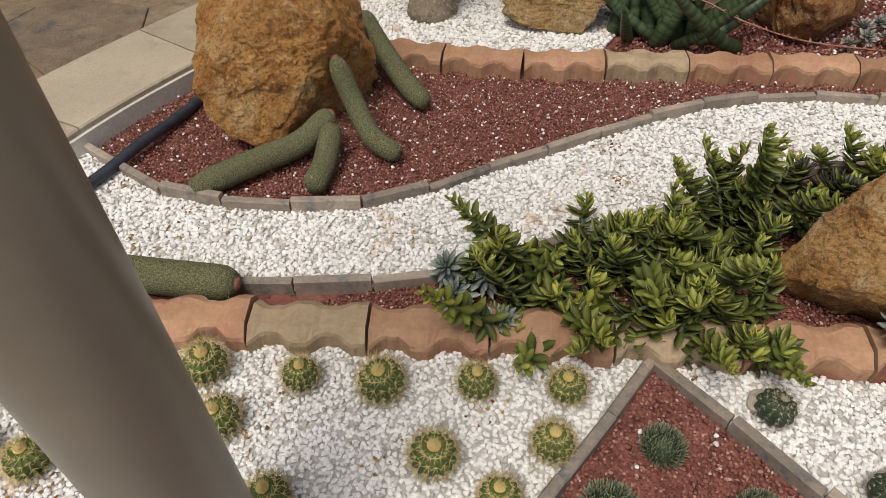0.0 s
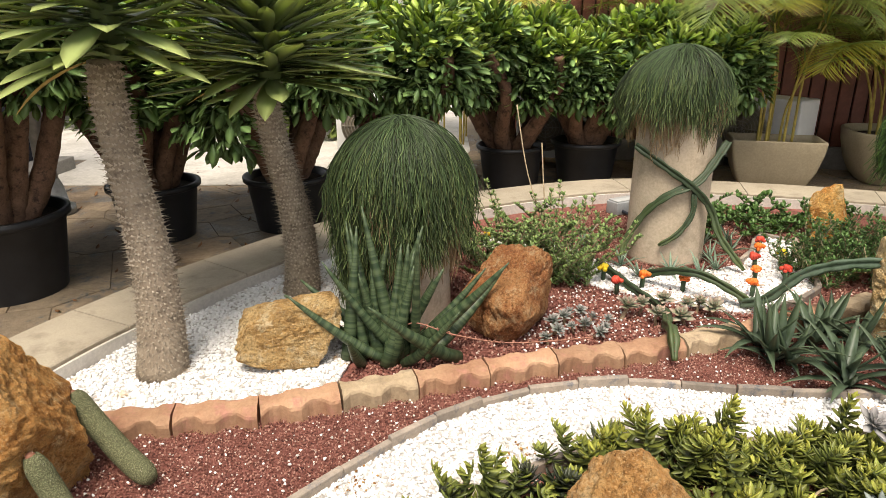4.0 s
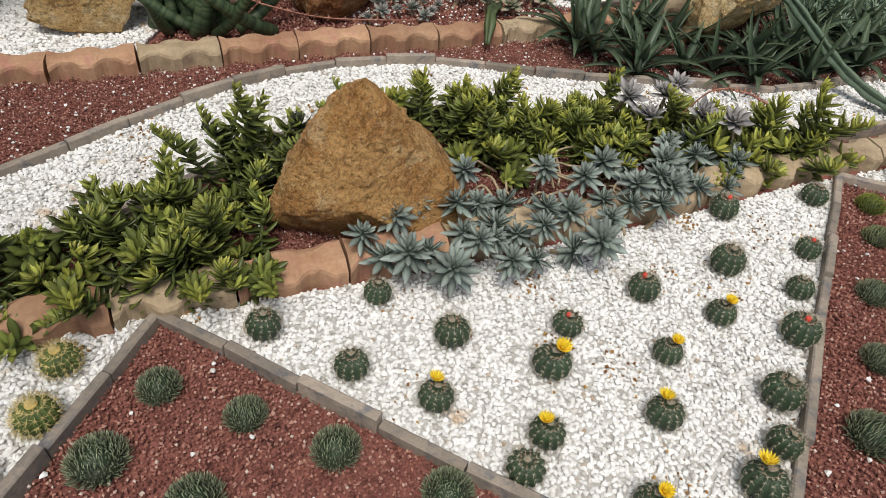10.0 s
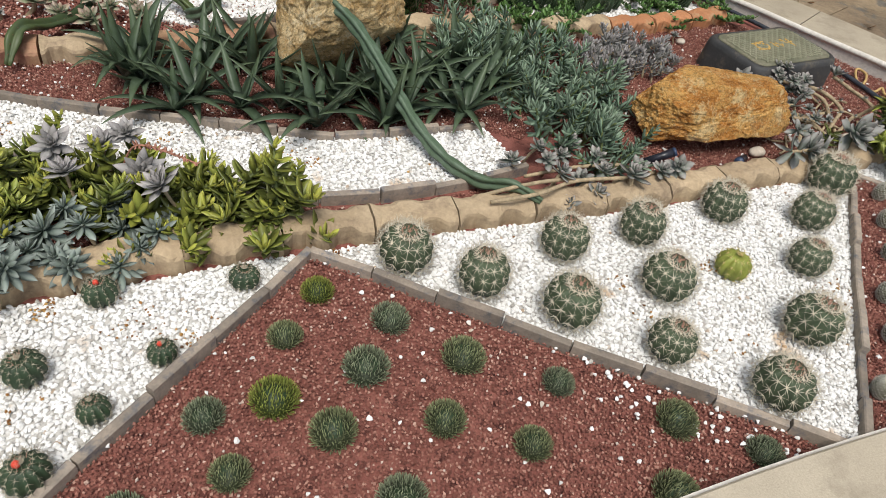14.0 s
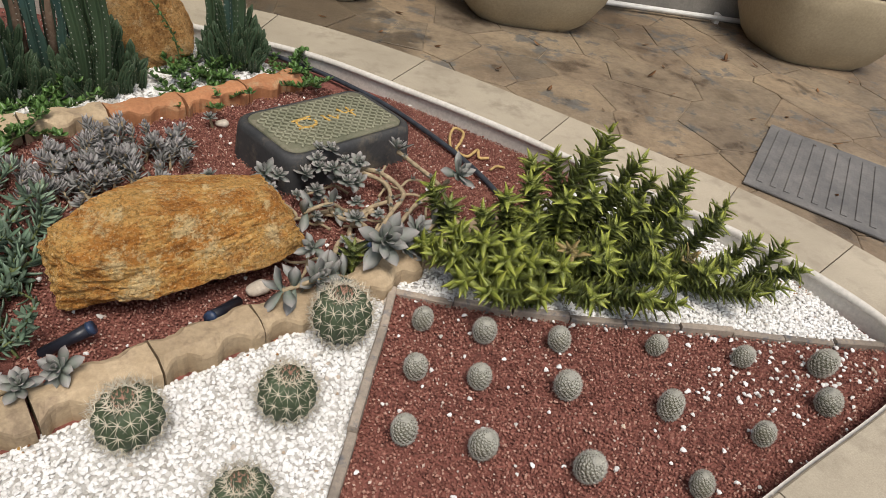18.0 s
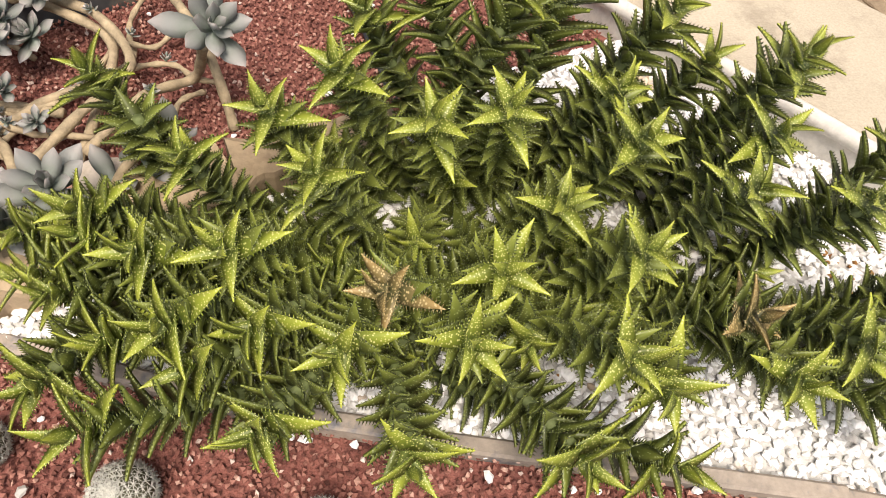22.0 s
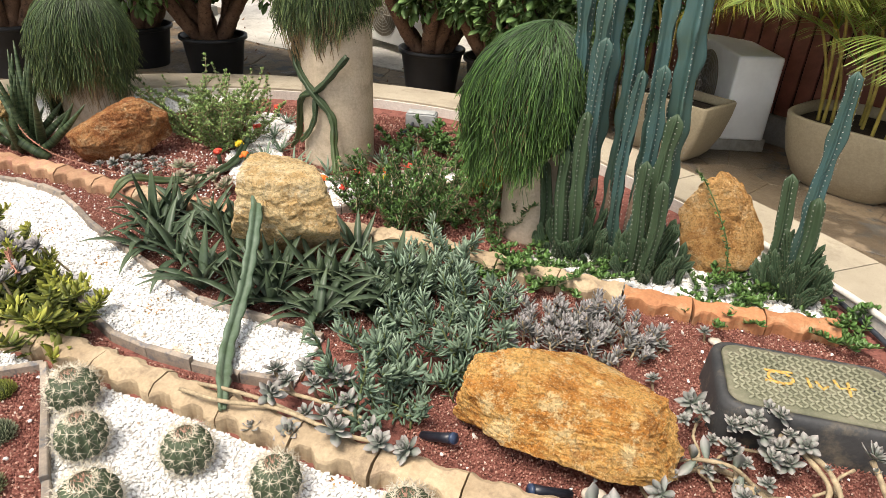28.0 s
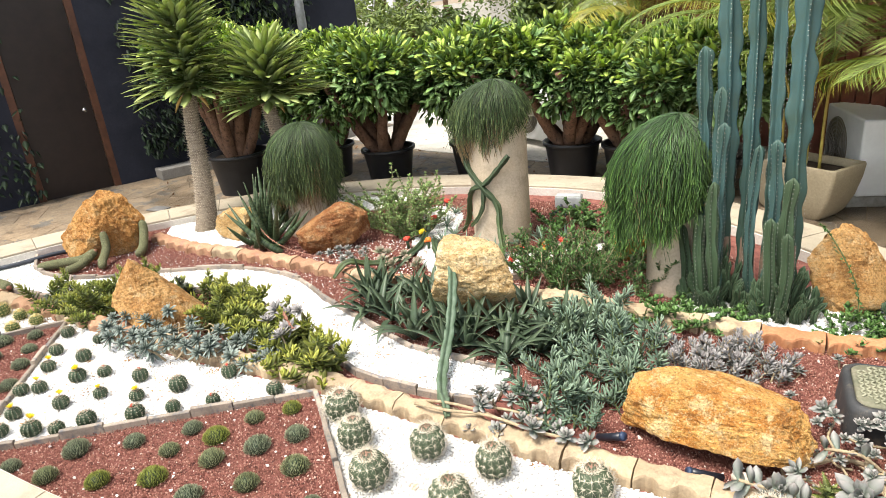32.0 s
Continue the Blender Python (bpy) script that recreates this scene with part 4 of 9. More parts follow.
pin_body = mesh_of("body", globe(0.034, 0.09, 21, 0.06, 3, 14, 0.04), M_BODY_MAM)
pin_dots = mesh_of("spine_coat", dots(0.035, 0.091, 200), M_WHITE_WOOL)
pin_dome = mesh_of("crown_wool", dome(0.012, 0.006), M_WHITE_WOOL)
for i, p in enumerate(PIN):
    c = thing("pincushion_cactus", jitter_at(p, -0.004, 180 + i, 0.22, (0.8, 1.12)), "short pale pincushion cactus with white spine stars on red gravel", "cactus", "pincushion cacti")
    part("body", pin_body, None, c)
    part("spine_coat", pin_dots, None, c, "white spine stars")
    part("crown_wool", pin_dome, None, c, m=pose(0, 0, 0.087))

# fallen woolly columns beside the tall boulder


def scaly(name, col):
    m, nt, b, co = start_mat(name, 0.8, 0.2)
    vo = nt.nodes.new("ShaderNodeTexVoronoi")
    vo.inputs["Scale"].default_value = 235
    nt.links.new(co, vo.inputs["Vector"])
    nt.links.new(ramp(nt, vo.outputs["Distance"], [(0.1, tuple(min(1, c * 1.8) for c in col)), (0.4, col), (0.75, tuple(c * 0.58 for c in col))]), b.inputs["Base Color"])
    bumped(nt, b, vo.outputs["Distance"], 0.8, -0.006)
    return m


M_COLUMN_SKIN = scaly("scaly_cactus_skin", (0.155, 0.16, 0.085))
LOGS = [([(-2.47, 1.25, 0.045), (-2.36, 1.42, 0.05), (-2.26, 1.56, 0.06), (-2.2, 1.66, 0.12)], 0.04), ([(-2.13, 1.38, 0.04), (-2.15, 1.5, 0.05), (-2.18, 1.62, 0.1)], 0.036), ([(-1.95, 1.62, 0.04), (-2.06, 1.66, 0.06), (-2.16, 1.74, 0.13), (-2.22, 1.76, 0.26)], 0.034), ([(-1.98, 1.93, 0.04), (-2.1, 2.02, 0.06), (-2.24, 2.1, 0.16), (-2.3, 2.12, 0.24)], 0.038), ([(-2.5, 0.88, 0.05), (-2.3, 0.92, 0.05), (-2.12, 0.96, 0.05)], 0.047)]
for i, (ctrl, r) in enumerate(LOGS):
    p = curve_points(ctrl, 16)
    k = np.linspace(0, 1, len(p))
    rad = r * np.minimum(1, 1.6 * np.sqrt(np.minimum(k, 1 - k) + 0.02) + 0.35)
    c = thing("creeping_column_cactus", Matrix(), "thick olive-green scaly cactus stem lying on the red gravel", "cactus", "lying cactus stems")
    part("stem", tube(p, rad, 20, 20, 0.035), M_COLUMN_SKIN, c)
    hp = Heap()
    rr = random.Random(i)
    for j in range(240):
        q = p[rr.randrange(1, len(p) - 1)]
        d = Vector((rr.gauss(0, 1), rr.gauss(0, 1), rr.gauss(0.3, 1))).normalized()
        hp.add(needle(0.011, 0.0005), Matrix.Translation(Vector(q) + d * r * 0.92) @ d.to_track_quat("X", "Z").to_matrix().to_4x4())
    part("spine_coat", hp, M_SPINE_IVORY, c)
    part("tip", tube([p[-1] - (p[-1] - p[-2]) * 0.2, p[-1] + (p[-1] - p[-2]) * 0.5], [r * 0.55, r * 0.25], 14), M_SPINE_BROWN if i != 1 else M_COLUMN_SKIN, c, "brown growing tip")

# ---- columnar cacti ----
def blue_skin(name, low, high):
    m, nt, b, co = start_mat(name, 0.55, 0.35)
    at = nt.nodes.new("ShaderNodeAttribute")
    at.attribute_name = "along"
    col = ramp(nt, at.outputs["Fac"], [(0.0, low), (0.55, high), (1.0, tuple((a + b2) / 2 for a, b2 in zip(low, high)))])
    col = mixed(nt, ramp(nt, noise_of(nt, 7, 5, 0.7, co), [(0.45, (0, 0, 0)), (0.75, (0.6, 0.6, 0.6))]), col, (0.06, 0.085, 0.045))
    nt.links.new(col, b.inputs["Base Color"])
    bumped(nt, b, noise_of(nt, 50, 3, 0.6, co), 0.2, 0.003)
    return m


M_SPINE_PALE = plain("pale_grey_spine", (0.62, 0.62, 0.56), 0.6, vary=0.2)
M_SPINE_DULL = plain("dull_green_spine", (0.17, 0.19, 0.11), 0.6, vary=0.25)
M_OLD_STEM = mineral("corky_stem", (0.1, 0.065, 0.045), (0.2, 0.14, 0.1), 12, 60, 0.9, 0.6, (0.26, 0.2, 0.15), 0, 0.006)
M_CEREUS = blue_skin("blue_green_skin", (0.032, 0.06, 0.033), (0.05, 0.11, 0.112))
M_CEREUS_G = blue_skin("green_column_skin", (0.022, 0.04, 0.016), (0.055, 0.095, 0.05))


def ribbed(pts, rad, ribs, seed=0, wave=0.1, phase=0.0):
    """An angled stem with hollow faces, whose edges wave each in its own way."""
    sides = ribs * 12
    v, f, al = tube(pts, 1.0, sides)
    a = np.arange(sides) * 2 * np.pi / sides
    a0 = a - phase
    crest = 0.5 + 0.5 * np.cos(ribs * a0)
    z = np.asarray(pts)[:, 2]
    rib = np.round(ribs * a0 / (2 * np.pi)) % ribs
    swell = wave * (np.sin(z[:, None] * 21 + rib * 2.1 + seed) + 0.6 * np.sin(z[:, None] * 37 + rib * 4.4 + seed))
    prof = 0.46 + (0.7 + swell) * (0.72 * crest ** 2.1 + 0.28 * crest ** 10) if ribs < 6 else 0.3 + (0.85 + swell) * crest ** 2.6
    bend = 0.35 * wave * np.sin(z[:, None] * 26 + rib * 3.3) * crest ** 2
    mid = np.repeat(np.asarray(pts, float), sides, 0)
    d = (v - mid) * (np.repeat(rad, sides) * prof.ravel())[:, None]
    b = bend.ravel()
    d = np.stack([d[:, 0] * np.cos(b) - d[:, 1] * np.sin(b), d[:, 0] * np.sin(b) + d[:, 1] * np.cos(b), d[:, 2]], 1)
    return mid + d, f, al


def column(height, r, ribs, lean, seed, wave=0.16):
    rr = random.Random(seed)
    n = max(8, int(height / 0.024))
    phase = seed % 7 * 0.23
    k = np.linspace(0, 1, n)
    pts = np.stack([lean[0] * k ** 1.3 + 0.01 * np.sin(k * 5 + seed), lean[1] * k ** 1.3 + 0.01 * np.cos(k * 4 + seed), height * k], 1)
    grown = 0.6 + 0.5 * np.minimum(1, k * 2.2) ** 0.8 if height > 1.3 else 0.75 + 0.25 * np.minimum(1, k * 4)
    yearly = 1 - 0.14 * np.exp(-((k * height * 1.7 + seed * 0.37) % 1.0 - 0.5) ** 2 * 90) if height > 0.7 else 1.0
    rad = r * grown * yearly * np.minimum(1, np.sqrt((1 - k) * height / (r * 1.1) + 0.02))
    shape = ribbed(pts, rad, ribs, seed, wave if height > 0.7 else 0.05, phase)
    hp = Heap()
    for i in range(1, n - 1):
        for j in range(ribs):
            a = 2 * math.pi * j / ribs + phase
            hp.add(SPINE_STAR, Matrix.Translation((pts[i][0] + math.cos(a) * rad[i] * 1.16, pts[i][1] + math.sin(a) * rad[i] * 1.16, pts[i][2])) @ Euler((rr.uniform(0, 3), 0, a)).to_matrix().to_4x4())
    return shape, hp


star = Heap()
for k in range(5):
    star.add(needle(0.0056, 0.0011), turned(rx=k * 1.257, ry=0) @ turned(rz=1.0))
SPINE_STAR = star.shape()


def cereus_clump(at, label, stems, seed):
    c = thing("columnar_cactus", pose(at[0], at[1], -0.01), label, "cactus", "columnar cacti")
    rr = random.Random(seed)
    for dx, dy, h, r, ribs, lx, ly in stems:
        r *= 0.86 if h > 0.85 else 1.0
        shape, sp = column(h, r, ribs, (lx, ly), rr.randrange(1000))
        s = part("stem", shape, M_CEREUS if h > 0.85 else M_CEREUS_G, c, "tall blue-green ribbed stem" if h > 0.85 else "", pose(dx, dy, 0, 0, 0, 0))
        tagged(part("spine_coat", sp, M_SPINE_PALE if h > 0.45 else M_SPINE_DULL, s, "pale spine tufts along the ribs"), kind="stuff")
        if h > 1.3:
            part("old_wood", tube([(0, 0, 0), (0.3 * lx * 0.12, 0, 0.2), (0.02 * lx, 0, 0.42)], [r * 0.62, r * 0.58, r * 0.5], 10), M_OLD_STEM, s, "brown corky foot")
    return c


def ring_of(seed, count, spread, lo, hi, r, ribs=6):
    rr = random.Random(seed)
    out = []
    for i in range(count):
        a, d = rr.uniform(0, 6.3), spread * math.sqrt(rr.random())
        h = lo + (hi - lo) * (1 - d / spread) ** 0.8 * rr.uniform(0.6, 1.0) + rr.uniform(0, 0.05)
        out.append((math.cos(a) * d, math.sin(a) * d * 0.8, h, r * rr.uniform(0.8, 1.1), ribs, math.cos(a) * 0.05, math.sin(a) * 0.05))
    return out


cereus_clump((2.24, 3.93), "clump of tall blue-green columnar cacti with small stems around", [(0.03, 0.06, 2.36, 0.054, 4, -0.1, 0.0), (0.12, 0.1, 2.2, 0.04, 4, -0.04, 0.02), (-0.09, 0.0, 1.52, 0.04, 5, -0.02, 0.0), (0.02, -0.03, 1.31, 0.034, 5, -0.01, 0), (0.04, -0.06, 1.12, 0.034, 5, -0.01, 0), (0.04, -0.1, 0.8, 0.032, 5, -0.01, -0.02), (-0.03, -0.12, 0.6, 0.03, 5, -0.01, 0.0), (-0.15, -0.06, 0.5, 0.028, 5, -0.02, 0.0)] + ring_of(5, 56, 0.17, 0.07, 0.4, 0.0165), 71)
cereus_clump((2.62, 3.98), "blue-green columnar cacti rising from a ring of small stems", [(-0.15, 0.08, 2.3, 0.04, 4, -0.02, 0.0), (0.0, 0.08, 2.62, 0.058, 4, -0.06, 0.0), (-0.09, -0.01, 1.03, 0.036, 5, 0.0, 0), (-0.2, 0.02, 0.98, 0.032, 5, -0.01, 0), (0.0, -0.02, 0.83, 0.036, 5, 0.0, 0), (-0.05, -0.1, 0.62, 0.03, 5, 0.0, 0), (0.03, -0.1, 0.55, 0.03, 5, 0.01, 0)] + ring_of(6, 56, 0.17, 0.07, 0.4, 0.0165), 72)
cereus_clump((3.24, 4.22), "small dense clump of green columnar cactus stems by kerb", [(0.0, 0.02, 1.08, 0.036, 5, -0.03, 0.0), (-0.1, 0.0, 0.61, 0.03, 5, -0.02, 0.0), (0.01, -0.02, 0.54, 0.032, 5, 0.0, 0)] + ring_of(7, 66, 0.13, 0.07, 0.38, 0.0155), 73)

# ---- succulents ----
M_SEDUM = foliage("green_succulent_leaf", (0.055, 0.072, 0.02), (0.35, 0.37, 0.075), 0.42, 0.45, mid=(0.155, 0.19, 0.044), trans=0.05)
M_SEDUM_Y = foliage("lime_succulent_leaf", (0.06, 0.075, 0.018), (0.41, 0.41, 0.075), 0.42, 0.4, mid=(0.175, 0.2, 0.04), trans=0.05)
M_SEDUM_D = foliage("dark_succulent_leaf", (0.02, 0.028, 0.015), (0.07, 0.08, 0.05), 0.45, 0.35)
M_SILVER = foliage("blue_grey_leaf", (0.08, 0.115, 0.095), (0.255, 0.29, 0.265), 0.6, 0.45, mid=(0.15, 0.19, 0.16), bloom=(0.25, 0.29, 0.26), sheen=0.2)
M_LILAC = foliage("lilac_grey_leaf", (0.14, 0.15, 0.13), (0.4, 0.365, 0.36), 0.6, 0.4, mid=(0.26, 0.255, 0.245), bloom=(0.42, 0.41, 0.405), sheen=0.2)
M_GHOST = foliage("ghost_leaf", (0.125, 0.165, 0.125), (0.36, 0.315, 0.3), 0.55, 0.5, mid=(0.195, 0.215, 0.185), bloom=(0.275, 0.285, 0.27), sheen=0.25)
M_FINGER = foliage("grey_finger_leaf", (0.06, 0.1, 0.06), (0.26, 0.34, 0.235), 0.5, 0.55, mid=(0.13, 0.2, 0.13), bloom=(0.24, 0.31, 0.245))
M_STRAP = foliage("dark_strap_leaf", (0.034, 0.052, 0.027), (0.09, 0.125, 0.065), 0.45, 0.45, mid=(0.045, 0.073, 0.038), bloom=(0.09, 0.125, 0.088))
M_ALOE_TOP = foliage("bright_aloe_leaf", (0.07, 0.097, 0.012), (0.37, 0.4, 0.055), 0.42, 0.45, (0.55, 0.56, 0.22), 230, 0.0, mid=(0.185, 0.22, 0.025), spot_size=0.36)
# lower leaves: a deeper green, darkened too for the shade between the stems
M_ALOE_LOW = foliage("shade_toned_aloe_leaf", (0.034, 0.047, 0.01), (0.18, 0.21, 0.038), 0.45, 0.5, (0.32, 0.36, 0.16), 230, spot_size=0.33)
M_ALOE_DRY = foliage("dry_aloe_leaf", (0.08, 0.08, 0.03), (0.36, 0.24, 0.09), 0.5, 0.2, (0.5, 0.4, 0.2), 200, spot_size=0.42)
M_STALK = plain("woody_stalk", (0.38, 0.3, 0.19), 0.85, vary=0.3, scale=40, bump=0.4)
M_STALK_G = plain("green_stalk", (0.12, 0.15, 0.05), 0.7, vary=0.3, scale=40, bump=0.3)
M_JADE = foliage("jade_leaf", (0.035, 0.08, 0.018), (0.1, 0.19, 0.05), 0.35, 0.35, trans=0.06)
M_SHRUB = foliage("glossy_shrub_leaf", (0.07, 0.125, 0.035), (0.24, 0.34, 0.11), 0.32, 0.6)
M_PINK = foliage("pink_rosette_leaf", (0.18, 0.22, 0.12), (0.38, 0.22, 0.18), 0.5, 0.25, mid=(0.25, 0.28, 0.17), bloom=(0.4, 0.38, 0.32))


def stalk_leaves(height, count, length, width, thick, seed, lean=0.1, fold=0.25, up=(0.2, 1.1), start=0.15, bend=0.5, widest=0.55, tip=0.25, n=5, pinch=0.5):
    """A stalk and, as a second shape, the leaves set round it in a spiral, tightest at its head."""
    r = random.Random(seed)
    k = np.linspace(0, 1, 7)
    a = r.uniform(0, 6.3)
    p = np.stack([math.cos(a) * lean * k ** 1.6, math.sin(a) * lean * k ** 1.6, height * k], 1)
    stem = tube(p, np.linspace(0.006, 0.004, 7), 5)
    hp = Heap()
    base = leaf(length, width, thick, bend, n, tip, fold, widest)
    for i in range(count):
        t = start + (1 - start) * (i / (count - 1)) ** 0.75
        q = [np.interp(t, k, p[:, j]) for j in range(3)]
        s = (1 - pinch * max(0, t - 0.75) / 0.25) * r.uniform(0.85, 1.1) * (0.8 + 0.2 * min(1, t * 2))
        el = up[0] + (up[1] - up[0]) * max(0, t - 0.4) / 0.6 + r.uniform(-0.15, 0.15)
        # colour value rises up the stalk: low leaves darker, head leaves brighter
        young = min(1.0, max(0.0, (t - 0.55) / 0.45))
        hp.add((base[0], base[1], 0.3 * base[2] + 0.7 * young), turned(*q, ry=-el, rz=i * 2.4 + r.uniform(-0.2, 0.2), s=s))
    return stem, hp


def rosette(leaves, length, width, thick, seed, low=0.15, high=1.25, bend=0.45, n=6, tip=0.12, fold=0.35, widest=0.62, inner=0.4):
    r = random.Random(seed)
    hp = Heap()
    base = leaf(length, width, thick, bend, n, tip, fold, widest, 0.4)
    for i in range(leaves):
        t = i / (leaves - 1)
        hp.add(base, turned(0, 0, 0.004 + 0.012 * t, ry=-(low + (high - low) * t ** 1.2) + r.uniform(-0.08, 0.08), rz=i * 2.4 + r.uniform(-0.1, 0.1), s=(1 - (1 - inner) * t) * r.uniform(0.92, 1.06)))
    return hp


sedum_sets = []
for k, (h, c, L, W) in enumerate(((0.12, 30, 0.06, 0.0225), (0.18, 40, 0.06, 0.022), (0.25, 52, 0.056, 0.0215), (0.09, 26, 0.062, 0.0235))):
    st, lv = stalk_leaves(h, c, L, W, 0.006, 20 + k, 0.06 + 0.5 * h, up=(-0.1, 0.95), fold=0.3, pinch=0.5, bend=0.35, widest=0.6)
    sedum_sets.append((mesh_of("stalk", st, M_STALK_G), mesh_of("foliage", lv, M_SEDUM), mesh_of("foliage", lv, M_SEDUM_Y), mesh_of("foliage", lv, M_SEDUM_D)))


def grow(name, label, category, group, centre, spots, sets, tone, seed, tilt=0.35, scale=(0.8, 1.15), outward=0.0, stem="stem"):
    """One clump: several leafy stems from one foot."""
    r = random.Random(seed)
    c = thing(name, pose(centre[0], centre[1], -0.005), label, category, group)
    for x, y in spots:
        dx, dy = x - centre[0], y - centre[1]
        s = r.uniform(*scale)
        k = r.randrange(len(sets))
        q = Euler((r.uniform(-tilt, tilt) - outward * dy, r.uniform(-tilt, tilt) + outward * dx, r.uniform(0, 6.3)), "ZYX")
        st = part(stem, sets[k][0], None, c, m=Matrix.LocRotScale((dx, dy, 0), q, (s, s, s)))
        part("foliage", sets[k][1 + (tone if np.isscalar(tone) else r.choice(tone))], None, st)
    return c


def clumps(poly, step, per, seed, avoid=()):
    """Places in a patch, grouped by nearness into clumps."""
    pts = scatter(poly, step, 0.45, avoid)
    r = random.Random(seed)
    cells = {}
    for p in pts:
        cells.setdefault((int(math.floor(p[0] / per)), int(math.floor(p[1] / per))), []).append(tuple(p))
    return [(tuple(np.mean(v, 0)), v) for v in cells.values()]


ROCK_HOLE = [(-0.85, 1.5), (-0.7, 1.32), (-0.3, 1.38), (-0.22, 1.6), (-0.4, 1.85), (-0.72, 1.85)]
SEDUM_A = [(-1.58, 1.15), (-1.5, 1.35), (-1.2, 1.52), (-0.95, 1.75), (-0.72, 1.9), (-0.82, 1.5), (-0.8, 1.3), (-0.86, 1.17), (-1.15, 1.08), (-1.38, 1.07)]
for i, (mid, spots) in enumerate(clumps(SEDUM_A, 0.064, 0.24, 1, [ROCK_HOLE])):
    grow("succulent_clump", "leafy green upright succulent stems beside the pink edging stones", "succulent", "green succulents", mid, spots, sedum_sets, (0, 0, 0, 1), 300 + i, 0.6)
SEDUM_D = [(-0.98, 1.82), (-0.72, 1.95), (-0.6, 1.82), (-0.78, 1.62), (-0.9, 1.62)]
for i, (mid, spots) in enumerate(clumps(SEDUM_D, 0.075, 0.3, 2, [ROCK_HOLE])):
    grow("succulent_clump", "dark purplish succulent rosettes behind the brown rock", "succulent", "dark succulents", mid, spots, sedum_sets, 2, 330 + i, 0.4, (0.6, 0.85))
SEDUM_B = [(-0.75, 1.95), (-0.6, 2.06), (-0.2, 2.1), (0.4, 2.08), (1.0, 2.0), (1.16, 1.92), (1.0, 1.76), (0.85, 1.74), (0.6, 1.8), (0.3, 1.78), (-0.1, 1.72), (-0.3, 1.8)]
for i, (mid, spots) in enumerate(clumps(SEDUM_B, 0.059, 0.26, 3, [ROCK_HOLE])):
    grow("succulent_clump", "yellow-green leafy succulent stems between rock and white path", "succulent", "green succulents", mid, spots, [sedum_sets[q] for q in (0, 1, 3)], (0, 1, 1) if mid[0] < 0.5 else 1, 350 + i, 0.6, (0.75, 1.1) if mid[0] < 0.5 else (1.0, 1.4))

silver_sets = []
for k in range(3):
    lv = rosette(28, 0.07, 0.0215, 0.007, 40 + k, -0.6, 1.25, 0.35, 6, 0.2, 0.25, 0.66)
    st = tube([(0.01, 0.005, -0.05), (0.004, 0, -0.02), (0, 0, 0.008)], 0.006, 6)
    silver_sets.append((mesh_of("stalk", st, M_STALK), mesh_of("foliage", lv, M_SILVER), mesh_of("foliage", lv, M_LILAC)))


def rosettes(name, label, group, points, sets, tone, seed, z=(0.05, 0.12), scale=(0.75, 1.15), tilt=0.5):
    r = random.Random(seed)
    for p in points:
        s = r.uniform(*scale)
        k = r.randrange(len(sets))
        h = r.uniform(*z)
        m = Matrix.LocRotScale((p[0], p[1], h), Euler((r.uniform(-tilt, tilt) + 0.25, r.uniform(-tilt, tilt), r.uniform(0, 6.3)), "ZYX"), (s, s, s))
        c = thing(name, m, label, "succulent", group)
        part("foliage", sets[k][1 + tone], None, c)
        part("stalk", tube([(0.01 * r.uniform(-2, 2), 0.01 * r.uniform(-2, 2), -h / s - 0.01), (0.004, 0, -h / s * 0.5), (0, 0, 0.008)], 0.006, 5), M_STALK, c)


SILVER = [(-0.49, 1.36), (-0.31, 1.42), (-0.27, 1.25), (-0.08, 1.32), (-0.18, 1.22), (0.04, 1.46), (0.27, 1.6), (0.33, 1.48), (0.52, 1.7), (0.66, 1.68), (0.02, 1.32), (0.22, 1.45), (-0.4, 1.26), (-0.38, 1.48), (-0.2, 1.38), (-0.15, 1.5), (0.1, 1.56), (0.14, 1.38), (0.4, 1.62), (-0.28, 1.56), (0.45, 1.78), (0.3, 1.72), (0.56, 1.85), (0.72, 1.82), (-0.02, 1.6), (0.2, 1.68), (-0.58, 1.3), (-0.05, 1.42), (0.34, 1.56), (0.08, 1.28), (-0.3, 1.34), (0.46, 1.62), (0.6, 1.76), (-0.1, 1.26), (0.16, 1.52), (-0.46, 1.22), (-0.34, 1.2), (-0.22, 1.3), (-0.42, 1.42), (-0.24, 1.46), (-0.14, 1.34), (-0.52, 1.26), (0.38, 1.54), (0.26, 1.52), (0.5, 1.6), (0.62, 1.62), (0.42, 1.7), (0.7, 1.74)]
rosettes("rosette_succulent", "blue-grey pointed rosette spilling over the edging stones", "blue-grey rosettes", SILVER, silver_sets, 0, 11, (0.05, 0.15), (0.85, 1.3))
wide_sets = [(None, None, mesh_of("foliage", rosette(22, 0.085, 0.034, 0.005, 46 + k, 0.0, 1.2, 0.4, 6, 0.1, 0.35, 0.62), M_LILAC)) for k in range(2)]
rosettes("rosette_succulent", "pale lilac-grey open rosette among green stems", "lilac rosettes", [(0.42, 1.9), (0.5, 2.0), (0.36, 2.0), (0.62, 1.93), (0.56, 2.05), (0.7, 1.84)], wide_sets, 1, 12, (0.14, 0.2), (0.7, 1.05), 0.35)
rosettes("rosette_succulent", "blue-grey pointed rosette beside the pink edging stones", "blue-grey rosettes", [(-1.44, 1.06), (-1.58, 1.12), (-1.62, 1.18), (-1.52, 1.18)], silver_sets, 0, 13, (0.04, 0.07), (0.7, 1.15), 0.4)

